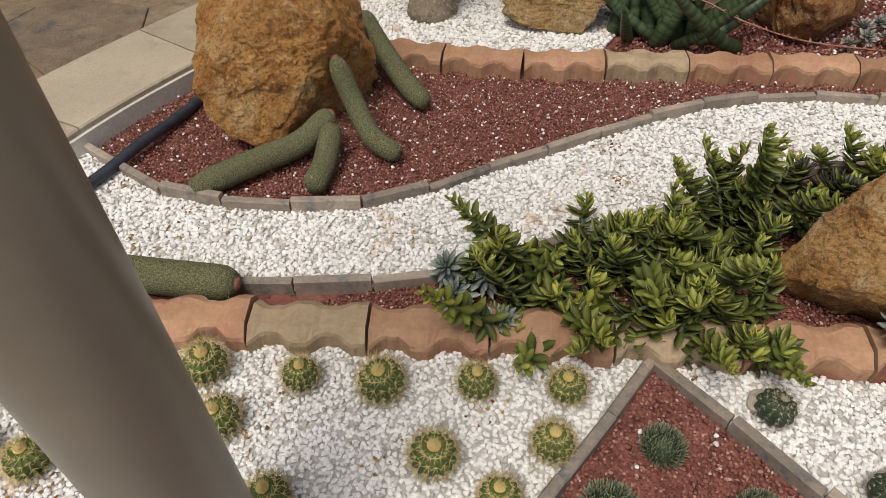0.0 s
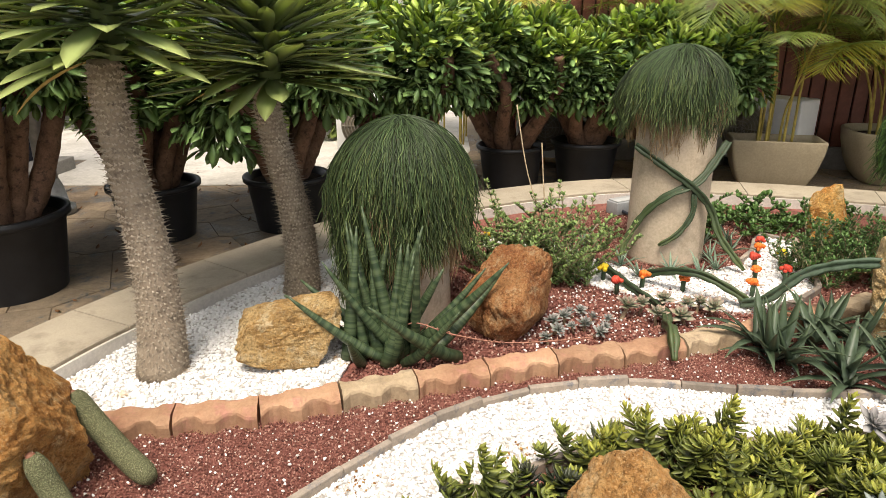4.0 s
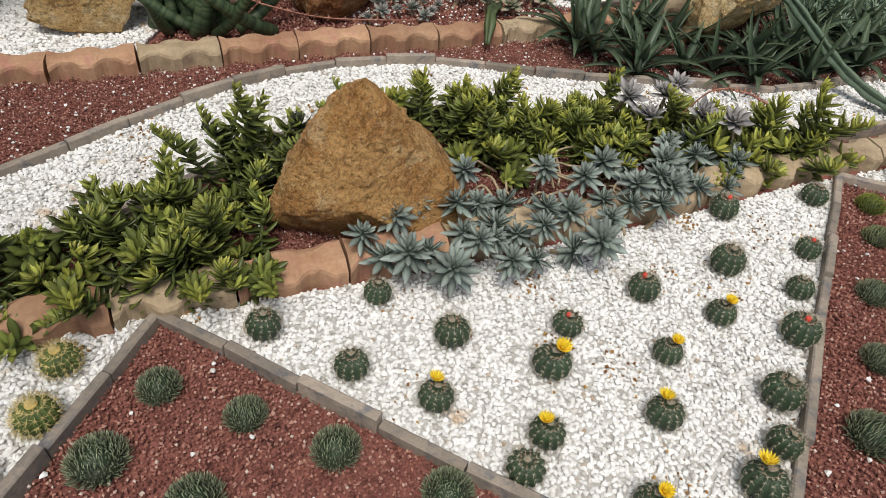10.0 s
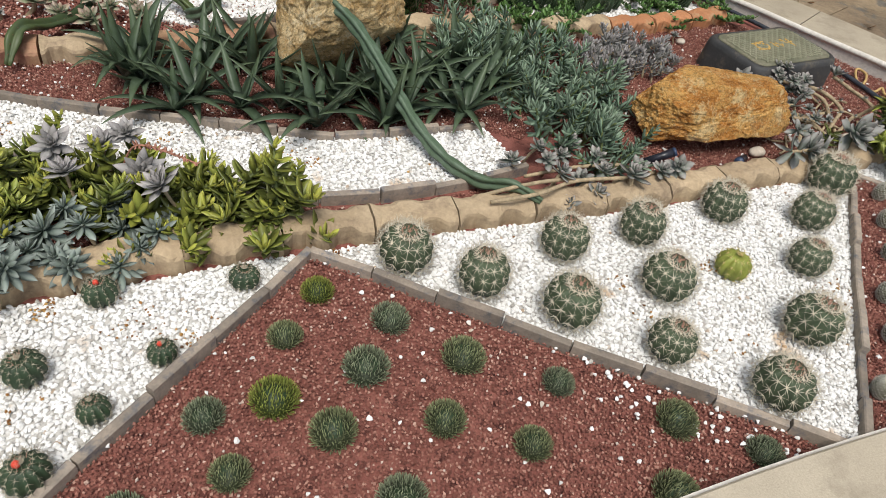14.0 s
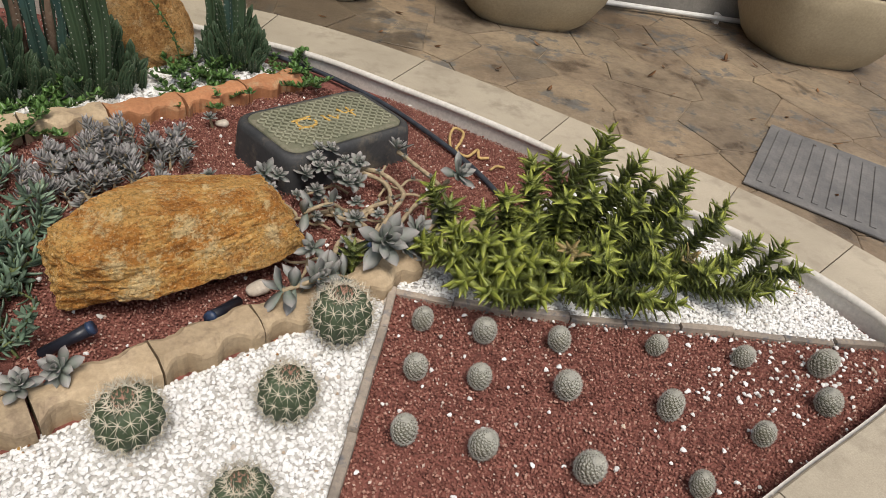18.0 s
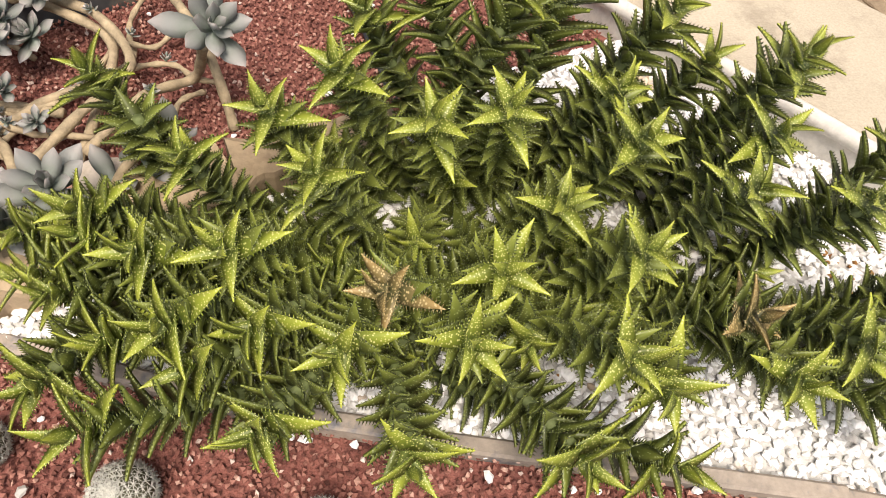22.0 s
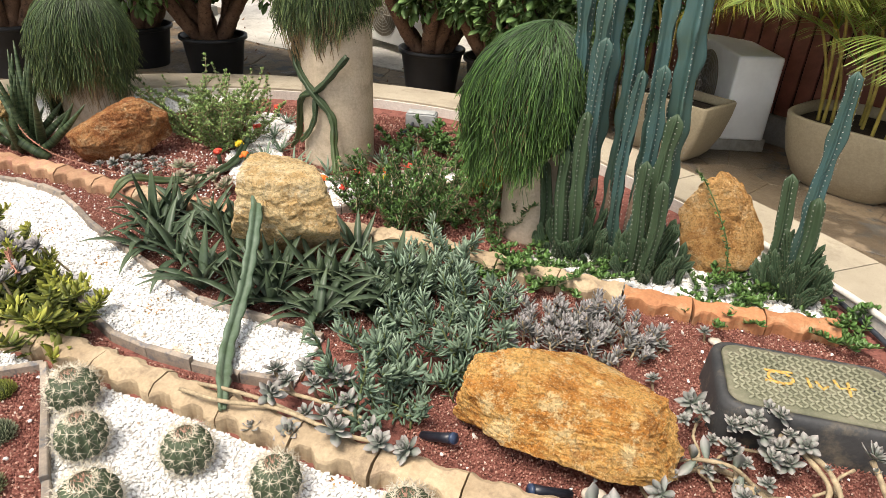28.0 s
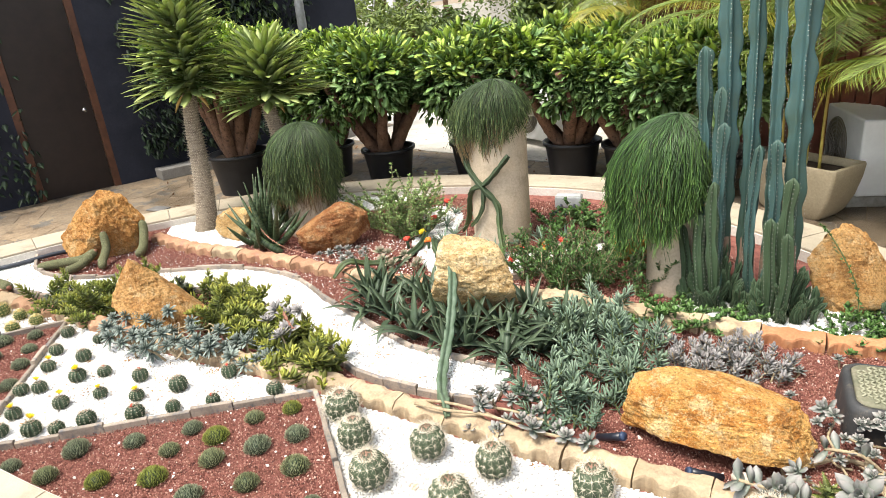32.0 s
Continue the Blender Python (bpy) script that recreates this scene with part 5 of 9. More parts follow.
# bare stalks under the rosettes
tangle = thing("stalk_tangle", Matrix(), "tangle of bare tan succulent stalks on red gravel", "succulent stalks")
r = random.Random(5)
for i in range(26):
    x, y = r.uniform(-0.15, 0.3), r.uniform(1.5, 1.75)
    a = r.uniform(0, 6.3)
    pts = [(x, y, 0.01)]
    for k in range(4):
        a += r.uniform(-1.0, 1.0)
        pts.append((pts[-1][0] + 0.05 * math.cos(a), pts[-1][1] + 0.05 * math.sin(a), 0.03 + 0.05 * r.random()))
    part("stalk", tube(curve_points(pts, 16), 0.0045, 5), M_STALK, tangle)

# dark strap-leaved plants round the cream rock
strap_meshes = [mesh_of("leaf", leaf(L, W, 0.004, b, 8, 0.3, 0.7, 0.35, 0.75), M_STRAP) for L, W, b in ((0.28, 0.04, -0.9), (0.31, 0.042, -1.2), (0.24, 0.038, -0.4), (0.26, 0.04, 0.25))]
STRAP = [(0.0, 2.68), (0.25, 2.54), (0.45, 2.5), (0.8, 2.46), (1.18, 2.45), (1.42, 2.47), (1.78, 2.6), (2.06, 3.0), (2.0, 3.2), (1.74, 3.25), (1.3, 3.2), (0.6, 2.95), (0.3, 2.82)]
HOLE_R5 = [(0.85, 2.85), (1.0, 2.72), (1.35, 2.8), (1.42, 3.0), (1.25, 3.2), (0.95, 3.15)]
r = random.Random(77)
for p in scatter(STRAP, 0.165, 0.45, [HOLE_R5]):
    c = thing("strap_leaf_plant", pose(p[0], p[1], 0, 0, 0, r.uniform(0, 360)), "dark green strap-leaved clump with arching pointed leaves", "succulent", "strap-leaved plants")
    for i in range(11):
        s = r.uniform(0.7, 1.2)
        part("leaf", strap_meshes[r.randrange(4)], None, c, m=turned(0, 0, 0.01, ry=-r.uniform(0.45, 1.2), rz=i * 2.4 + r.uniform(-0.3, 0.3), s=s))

# grey-green finger-leaved sprawl
finger_sets = []
for k in range(4):
    st, lv = stalk_leaves(0.15 + 0.02 * k, 26, 0.066, 0.0165, 0.008, 60 + k, 0.1, 0.1, (0.3, 1.0), 0.1, 0.35, 0.6, 0.5, 5, 0.3)
    finger_sets.append((mesh_of("stalk", st, M_STALK_G), mesh_of("foliage", lv, M_FINGER), mesh_of("foliage", lv, M_LILAC)))
FINGER = [(1.66, 3.05), (1.75, 3.42), (2.1, 3.45), (2.3, 3.15), (2.5, 2.9), (2.48, 2.62), (2.42, 2.35), (2.28, 2.25), (2.06, 2.34), (1.95, 2.55), (1.9, 2.8)]
for i, (mid, spots) in enumerate(clumps(FINGER, 0.07, 0.3, 4)):
    grow("finger_leaf_plant", "sprawling grey-green finger-leaved succulent beside the orange rock", "succulent", "finger-leaved plants", mid, spots, finger_sets, 0, 400 + i, 0.8, (0.7, 1.1))

ghost_sets = []
for k in range(3):
    lv = rosette(16, 0.05, 0.0255, 0.004, 70 + k, -0.25, 1.15, 0.55, 7, 0.42, 0.4, 0.62)
    ghost_sets.append((None, mesh_of("foliage", lv, M_GHOST), mesh_of("foliage", lv, M_LILAC)))
LILAC = [(2.45, 3.22), (2.51, 3.38), (2.77, 3.34), (2.86, 3.3), (2.71, 3.15), (2.4, 3.05), (2.58, 3.28), (2.64, 3.36), (2.68, 3.26), (2.56, 3.12), (2.62, 3.18), (2.8, 3.24), (2.48, 3.3), (2.74, 3.4), (2.6, 3.44), (2.36, 3.18), (2.88, 3.38), (2.52, 3.06)]
st_l = []
for k in range(3):
    st, lv = stalk_leaves(0.1, 24, 0.042, 0.018, 0.003, 80 + k, 0.05, 0.2, (0.3, 1.0), 0.2, 0.4, 0.6, 0.2)
    st_l.append((mesh_of("stalk", st, M_STALK), mesh_of("foliage", lv, M_LILAC)))
for i in range(0, len(LILAC), 3):
    sp = LILAC[i : i + 3]
    more = [(x + dx, y + dy) for x, y in sp for dx, dy in ((0, 0), (0.05, 0.03), (-0.04, 0.04), (0.03, -0.05))]
    grow("lilac_succulent", "pale lilac-grey leafy succulent on red gravel behind the orange rock", "succulent", "lilac succulents", tuple(np.mean(sp, 0)), more, st_l, 0, 430 + i, 0.55, (0.8, 1.2))
rosettes("ghost_rosette", "grey-pink rosette at the end of the white path", "ghost rosettes", [(1.98, 2.22), (2.1, 2.36), (2.2, 2.3), (2.03, 2.02), (2.29, 2.14), (2.43, 2.2), (2.12, 2.18), (1.96, 2.32), (2.2, 2.18), (2.05, 2.28), (2.36, 2.24), (1.86, 2.26), (2.0, 2.12), (2.14, 2.08), (2.52, 2.24)], ghost_sets, 0, 14, (0.04, 0.11), (1.0, 1.6))

# ghost plant by the valve box: long bare stems that end in rosettes, leaf by leaf
big_leaf = [mesh_of("leaf", leaf(0.094, 0.04, 0.0045, b, 10, 0.3, 0.45, 0.62, 0.3), M_GHOST) for b in (0.35, 0.7)]


def loose_rosette(at, size, leaves, seed, tilt=(0.3, 0), label="grey-white fleshy rosette on a bare stem"):
    r = random.Random(seed)
    m = Matrix.LocRotScale(at, Euler((tilt[0], tilt[1], r.uniform(0, 6.3)), "ZYX"), (size, size, size))
    c = thing("ghost_rosette", m, label, "succulent", "ghost plant rosettes")
    for i in range(leaves):
        t = i / (leaves - 1)
        s = 1 - 0.6 * t
        part("leaf", big_leaf[i % 2], None, c, m=turned(0, 0, 0.02 * t, ry=-(0.0 + 1.15 * t) + r.uniform(-0.2, 0.2), rz=i * 2.4 + r.uniform(-0.2, 0.2), s=s * r.uniform(0.85, 1.1)))
    return c


BIG = [((3.2, 2.44, 0.1), 1.0, 15, (0.6, 0.2)), ((3.44, 2.52, 0.15), 1.3, 18, (0.75, 0.0)), ((3.52, 2.54, 0.1), 0.95, 14, (0.6, 0.4)), ((3.58, 2.58, 0.12), 0.9, 14, (0.4, 0.2)), ((3.82, 2.8, 0.2), 0.95, 13, (0.7, 0.3)), ((3.7, 3.1, 0.14), 0.75, 12, (-0.3, 0.2)), ((3.16, 3.04, 0.1), 0.8, 14, (0.5, -0.3)), ((3.22, 2.57, 0.11), 0.7, 11, (0.6, -0.4))]
for i, (at, s, n_l, tl) in enumerate(BIG):
    loose_rosette(at, s, n_l + 2, 500 + i, tl)
# stems that lie along the edging, with leaves standing off on all sides
for i, (a, b, n_l, s) in enumerate((((3.36, 2.47, 0.07), (3.08, 2.38, 0.12), 19, 0.95), ((3.42, 2.88, 0.06), (3.24, 2.78, 0.1), 7, 0.85), ((3.62, 2.62, 0.06), (3.74, 2.68, 0.1), 9, 0.75))):
    a, b = Vector(a), Vector(b)
    c = thing("ghost_shoot", Matrix.Translation(a), "reclining grey-white leafy shoot over the edging stones", "succulent", "ghost plant rosettes")
    q = curve_points([(0, 0, -0.04), (b - a) * 0.4 + Vector((0, 0, 0.01)), b - a], 14)
    part("stem", tube(q, 0.0075, 7), M_STALK, c)
    rr = random.Random(520 + i)
    axis = (b - a).normalized()
    for j in range(n_l):
        t = 0.3 + 0.7 * j / (n_l - 1)
        out = Matrix.Rotation(j * 2.4 + rr.uniform(-0.2, 0.2), 3, axis) @ axis.orthogonal().normalized()
        d = (out + axis * (0.15 + 1.1 * max(0, t - 0.7))).normalized()
        m = Matrix.Translation(Vector(q[min(len(q) - 1, int(t * len(q)))])) @ d.to_track_quat("X", "Z").to_matrix().to_4x4() @ Matrix.Diagonal((s, s, s, 1))
        part("leaf", big_leaf[j % 2], None, c, m=m)
SMALLG = [(3.42, 3.1, 0.24), (3.47, 3.06, 0.2), (3.36, 3.06, 0.22), (3.3, 3.0, 0.18), (3.4, 2.98, 0.22), (3.46, 3.0, 0.16), (3.32, 2.92, 0.14), (3.2, 3.0, 0.18), (3.16, 2.94, 0.16), (3.52, 3.06, 0.18), (3.38, 3.12, 0.24), (3.44, 2.94, 0.16), (3.31, 3.04, 0.14), (3.44, 3.14, 0.16), (3.43, 3.0, 0.13), (3.38, 2.9, 0.11), (3.36, 3.02, 0.2), (3.29, 2.8, 0.1), (3.5, 2.98, 0.12), (3.4, 3.08, 0.12), (3.34, 2.94, 0.08), (3.46, 2.86, 0.1), (3.52, 2.78, 0.1), (3.42, 2.74, 0.12), (3.26, 2.96, 0.08), (3.2, 2.72, 0.07), (3.36, 2.66, 0.08), (3.5, 2.64, 0.07), (3.24, 3.1, 0.06)]
r = random.Random(8)
for i, p in enumerate(SMALLG):
    m = Matrix.LocRotScale((p[0], p[1], p[2] * 0.62), Euler((r.uniform(0, 0.8), r.uniform(-0.4, 0.4), r.uniform(0, 6.3)), "ZYX"), (r.uniform(0.6, 1.1),) * 3)
    c = thing("ghost_rosette", m, "small grey-white rosette of the sprawling ghost plant", "succulent", "ghost plant rosettes")
    part("foliage", ghost_sets[i % 3][1], None, c)
STEMS = [[(3.5, 2.62, 0.02), (3.46, 2.76, 0.06), (3.38, 2.84, 0.05), (3.36, 2.94, 0.08)], [(3.56, 2.7, 0.02), (3.6, 2.86, 0.05), (3.62, 2.98, 0.1), (3.52, 3.06, 0.14), (3.44, 3.1, 0.14)], [(3.58, 2.74, 0.02), (3.68, 2.82, 0.06), (3.76, 2.88, 0.04), (3.8, 2.82, 0.16)], [(3.82, 2.78, 0.0), (3.8, 2.86, 0.1), (3.74, 3.02, 0.12), (3.7, 3.1, 0.13)], [(3.3, 2.6, 0.02), (3.36, 2.7, 0.05), (3.46, 2.66, 0.04), (3.56, 2.62, 0.05)], [(3.44, 2.6, 0.02), (3.4, 2.74, 0.03), (3.5, 2.86, 0.05), (3.62, 2.92, 0.03)], [(3.2, 2.74, 0.03), (3.28, 2.84, 0.06), (3.4, 2.88, 0.04), (3.54, 2.84, 0.04)], [(3.05, 2.42, 0.05), (3.18, 2.44, 0.07), (3.3, 2.46, 0.05), (3.44, 2.52, 0.1)], [(3.26, 2.56, 0.06), (3.34, 2.6, 0.05), (3.42, 2.7, 0.03)], [(3.5, 2.72, 0.05), (3.58, 2.8, 0.1), (3.66, 2.9, 0.12), (3.6, 3.02, 0.16), (3.5, 3.1, 0.12)]]
wr = random.Random(91)
for k in range(18):
    x, y, a = wr.uniform(3.24, 3.66), wr.uniform(2.58, 3.02), wr.uniform(0, 6.3)
    line = [(x, y, 0.02)]
    for q in range(4):
        a += wr.uniform(-1.0, 1.0)
        line.append((line[-1][0] + 0.055 * math.cos(a), line[-1][1] + 0.055 * math.sin(a), 0.02 + 0.055 * wr.random()))
    STEMS.append(line)
web = thing("ghost_plant_stems", Matrix(), "bare tan twisting stems of the ghost plant on red gravel", "succulent stalks")
STEMS = [c if k in (2, 3) else [(x, y, z * 0.55) for x, y, z in c] for k, c in enumerate(STEMS)]
for i, ctrl in enumerate(STEMS):
    p = curve_points(ctrl, 24)
    part("stem", tube(p, (0.0092 if i < 10 else 0.0055) + 0.001 * np.sin(np.arange(len(p)) * 1.7), 7), M_STALK, web)
    r = random.Random(i)
    for k in range(2 if i < 10 else 1):
        q = p[r.randrange(4, len(p) - 3)]
        bud = part("side_shoot", mesh_of("side_shoot", rosette(9, 0.02, 0.01, 0.002, i + k, 0.2, 1.2), M_GHOST), None, web, "small grey shoot", pose(*q, r.uniform(-40, 40), r.uniform(-40, 40), 0))

# long trailing stems along the low edging
trail = thing("trailing_stems", Matrix(), "bare tan stems trailing over the beige edging stones", "succulent stalks")
for ctrl in ([(1.62, 2.02, 0.03), (1.82, 2.04, 0.1), (2.0, 2.1, 0.1), (2.16, 2.16, 0.06)], [(1.72, 1.96, 0.09), (1.9, 2.0, 0.11), (2.06, 2.1, 0.1), (2.3, 2.16, 0.09), (2.42, 2.22, 0.08)], [(1.9, 2.2, 0.03), (2.1, 2.24, 0.06), (2.3, 2.28, 0.06)]):
    part("stem", tube(curve_points(ctrl, 20), 0.0075, 7), M_STALK, trail)


# ---- toothed aloes ----
def aloe_leaf(L, W):
    v, f, a = leaf(L, W, 0.0065, -0.3, 8, 0.24, 0.5, 0.1, 0.95)
    return v, f, a


def teeth_for(L, W):
    hp = Heap()
    v, f, a = aloe_leaf(L, W)
    for side in (0, 2):
        for i in range(0, 7):
            for k in (0.0, 0.5):
                p = v[i * 4 + side] * (1 - k) + v[(i + 1) * 4 + side] * k
                d = Vector((0.45, -1 if side == 0 else 1, 0.1)).normalized()
                hp.add(needle(0.006, 0.0014), Matrix.Translation(p) @ d.to_track_quat("X", "Z").to_matrix().to_4x4())
    return hp.shape()


def toothed(L, W):
    hp = Heap()
    hp.add(aloe_leaf(L, W)).add(teeth_for(L, W))
    v, f, a = hp.shape()
    return v, f, a


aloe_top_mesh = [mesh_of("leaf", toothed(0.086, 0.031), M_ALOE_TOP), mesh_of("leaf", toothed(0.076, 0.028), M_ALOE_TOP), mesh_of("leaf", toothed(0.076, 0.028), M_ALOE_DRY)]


def aloe_low(height, seed):
    r = random.Random(seed)
    hp = Heap()
    tl = toothed(0.066, 0.024)
    n = int(height / 0.0145)
    for i in range(n):
        t = i / n
        for k in range(3):
            hp.add(tl, turned(0, 0, t * height, ry=-0.42 - 0.4 * t + r.uniform(-0.2, 0.2), rz=k * 2.094 + i * 1.0 + r.uniform(-0.12, 0.12), s=(0.8 + 0.25 * t) * r.uniform(0.88, 1.05)))
    return hp


aloe_sets = []
for k, h in enumerate((0.14, 0.2, 0.27, 0.33)):
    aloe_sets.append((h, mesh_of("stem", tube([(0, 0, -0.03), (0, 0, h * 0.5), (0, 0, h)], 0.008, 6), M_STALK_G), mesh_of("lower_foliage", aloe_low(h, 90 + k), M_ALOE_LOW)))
# tips of the stems: place, height, and how far the stem leans out of the clump
ALOE_TIPS = [(3.79, 2.51, 0.22), (3.84, 2.37, 0.22), (3.77, 2.3, 0.2), (3.67, 2.68, 0.22), (4.11, 2.5, 0.25), (4.02, 2.29, 0.2), (4.08, 2.21, 0.22), (3.95, 2.24, 0.19), (4.24, 2.15, 0.24), (4.3, 2.26, 0.25), (4.31, 2.13, 0.18), (4.42, 2.18, 0.2), (4.44, 2.1, 0.21), (4.48, 2.32, 0.25), (4.36, 2.42, 0.26), (4.36, 2.51, 0.26), (4.5, 2.53, 0.28), (4.66, 2.52, 0.28), (4.74, 2.36, 0.25), (4.15, 2.3, 0.2), (4.25, 2.38, 0.2), (4.05, 2.67, 0.3), (4.14, 2.66, 0.32), (4.34, 2.66, 0.4), (4.23, 2.6, 0.36), (4.18, 2.08, 0.16), (4.28, 2.05, 0.14), (4.0, 2.12, 0.16), (3.68, 2.2, 0.17), (3.85, 2.18, 0.15), (3.67, 2.47, 0.2), (4.44, 2.57, 0.34), (4.58, 2.46, 0.33), (4.62, 2.27, 0.26), (4.7, 2.16, 0.24), (4.83, 2.13, 0.22), (4.9, 2.08, 0.15), (3.9, 2.56, 0.24), (3.95, 2.44, 0.24), (4.56, 2.12, 0.2), (4.62, 2.03, 0.14), (4.76, 2.04, 0.13), (3.58, 2.5, 0.14), (4.2, 2.48, 0.28), (4.0, 2.58, 0.28), (4.55, 2.4, 0.26), (3.74, 2.4, 0.2), (3.64, 2.38, 0.17), (3.7, 2.31, 0.16), (3.62, 2.28, 0.16), (3.79, 2.26, 0.16), (3.86, 2.29, 0.18), (3.68, 2.42, 0.19), (3.6, 2.42, 0.15)]
r = random.Random(21)
ALOE_FILL = [(q[0], q[1], r.uniform(0.08, 0.17)) for q in scatter(np.array([(3.66, 2.42), (4.0, 2.22), (4.5, 2.1), (4.8, 2.12), (4.6, 2.46), (4.4, 2.66), (4.1, 2.62), (3.8, 2.52)]), 0.13, 0.5)]
for i, (x, y, z) in enumerate(ALOE_TIPS + ALOE_FILL):
    low = i >= len(ALOE_TIPS)
    # stems at the front lean out over the edging strip, those behind stand nearly upright
    front = float(np.interp(x, [q[0] for q in EDGE_R], [q[1] for q in EDGE_R]))
    out = max(0.0, 0.3 - (y - front)) / 0.3
    length = max(z * 1.08, z + 0.02, min(0.34, 0.16 + 0.2 * out))
    flat = math.sqrt(max(0.0, length ** 2 - z ** 2))
    way = Vector((4.22 - x, 2.6 - y, 0)).normalized() + Vector((r.uniform(-0.5, 0.5), r.uniform(-0.5, 0.5), 0))
    foot_at = Vector((x, y, 0)) + way.normalized() * flat
    up = Vector((x, y, z)) - foot_at
    k = min(range(4), key=lambda q: abs(aloe_sets[q][0] - length))
    h, stem_m, low_m = aloe_sets[k]
    size = length / h
    turn = up.to_track_quat("Z", "Y").to_matrix().to_4x4() @ Matrix.Rotation(r.uniform(0, 6.3), 4, "Z")
    m = Matrix.Translation((foot_at.x, foot_at.y, -0.005)) @ turn @ Matrix.Diagonal((size, size, size, 1))
    dry = i in (5, 11)
    c = thing("toothed_aloe", m, "dry brown-tipped toothed aloe stem" if dry else "bright green toothed aloe stem with a star of spotted leaves", "aloe", "toothed aloes")
    part("stem", stem_m, None, c)
    part("lower_foliage", low_m, None, c, "stacked darker green toothed leaves with the clump's inner shade in their colour")
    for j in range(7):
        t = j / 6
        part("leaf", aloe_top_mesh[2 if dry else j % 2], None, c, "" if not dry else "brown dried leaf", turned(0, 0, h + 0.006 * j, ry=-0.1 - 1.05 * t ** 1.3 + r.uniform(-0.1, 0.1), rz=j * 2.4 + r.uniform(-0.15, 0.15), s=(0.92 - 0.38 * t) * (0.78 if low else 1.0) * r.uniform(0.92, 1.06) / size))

# one small aloe pup and two tall stems by the ghost plant
for p, k in (((3.72, 2.66), 1), ((3.34, 2.54), 0)):
    h, stem_m, low_m = aloe_sets[k]
    c = thing("toothed_aloe", pose(p[0], p[1], 0, 8, -6, 30), "young bright green toothed aloe among grey rosettes", "aloe", "toothed aloes")
    part("stem", stem_m, None, c)
    part("lower_foliage", mesh_of("lower_foliage", aloe_low(h, 3), M_ALOE_LOW), None, c)

# ---- sansevieria ----
def banded(name):
    m, nt, b, co = start_mat(name, 0.45, 0.4)
    at = nt.nodes.new("ShaderNodeAttribute")
    at.attribute_name = "along"
    w = nt.nodes.new("ShaderNodeTexNoise")
    w.noise_dimensions = "1D"
    w.inputs["Scale"].default_value, w.inputs["Detail"].default_value = 26, 2
    nt.links.new(at.outputs["Fac"], w.inputs["W"])
    # light and dark bands, both darkened to hold the shade of the planted corner
    col = ramp(nt, w.outputs[0], [(0.4, (0.024, 0.046, 0.021)), (0.6, (0.078, 0.112, 0.053))])
    nt.links.new(col, b.inputs["Base Color"])
    bumped(nt, b, noise_of(nt, 40, 3, 0.6, co), 0.2, 0.004)
    return m


M_SANSE = banded("shaded_banded_spear_leaf")
c = thing("spear_sansevieria", pose(-1.25, 2.8, 0), "fan of thick green banded spear leaves, darkened for corner shade, behind the terracotta edging", "succulent")
r = random.Random(31)
for i in range(30):
    a = r.uniform(0, 6.3)
    out = r.uniform(0.1, 1.05)
    L = r.uniform(0.42, 0.76) * (1.0 if out < 0.7 else 0.9)
    k = np.linspace(0, 1, 9)
    reach, rise = L * math.sin(out * 1.25), L * math.cos(out * 1.1)
    fx, fy = r.gauss(0, 0.09), r.gauss(0, 0.05)
    pts = np.stack([fx + math.cos(a) * reach * k ** 0.9, fy + math.sin(a) * reach * k ** 0.9 * 0.55, rise * k ** 1.1], 1)
    part("leaf", tube(pts, 0.029 * np.minimum(1, (1.02 - k) * 1.5) ** 0.65 * r.uniform(0.75, 1.1), 10), M_SANSE, c)

# ---- creeping, jade and shrub plants ----
def sprig(length, count, L, W, seed, up=0.25, wander=0.6, thick=0.002):
    r = random.Random(seed)
    a = 0.0
    pts = [(0.0, 0.0, 0.01)]
    for k in range(6):
        a += r.uniform(-wander, wander)
        pts.append((pts[-1][0] + length / 6 * math.cos(a), pts[-1][1] + length / 6 * math.sin(a), pts[-1][2] + length / 6 * up * r.uniform(0.2, 1.6)))
    p = curve_points(pts, 18)
    hp = Heap()
    lf = leaf(L, W, thick, 0.25, 5, 0.02, 0.2, 0.6, 0.3)
    for i in range(count):
        q = p[min(len(p) - 1, int(len(p) * (i + 0.5) / count))]
        hp.add(lf, turned(*q, ry=-r.uniform(0.1, 1.0), rz=i * 2.4 + r.uniform(-0.4, 0.4), rx=r.uniform(-0.4, 0.4), s=r.uniform(0.7, 1.15)))
    return tube(p, 0.003, 4), hp


creep_sets = [(mesh_of("stem", s, M_STALK_G), mesh_of("foliage", l, M_JADE)) for s, l in (sprig(0.22, 30, 0.034, 0.026, 200 + k, 0.2) for k in range(4))]
jade_sets = [(mesh_of("stem", s, M_STALK), mesh_of("foliage", l, M_JADE)) for s, l in (sprig(0.2, 60, 0.028, 0.016, 210 + k, 1.3) for k in range(4))]
shrub_sets = [(mesh_of("stem", s, M_STALK), mesh_of("foliage", l, M_SHRUB)) for s, l in (sprig(0.36, 95, 0.026, 0.017, 220 + k, 0.85, 0.8) for k in range(4))]


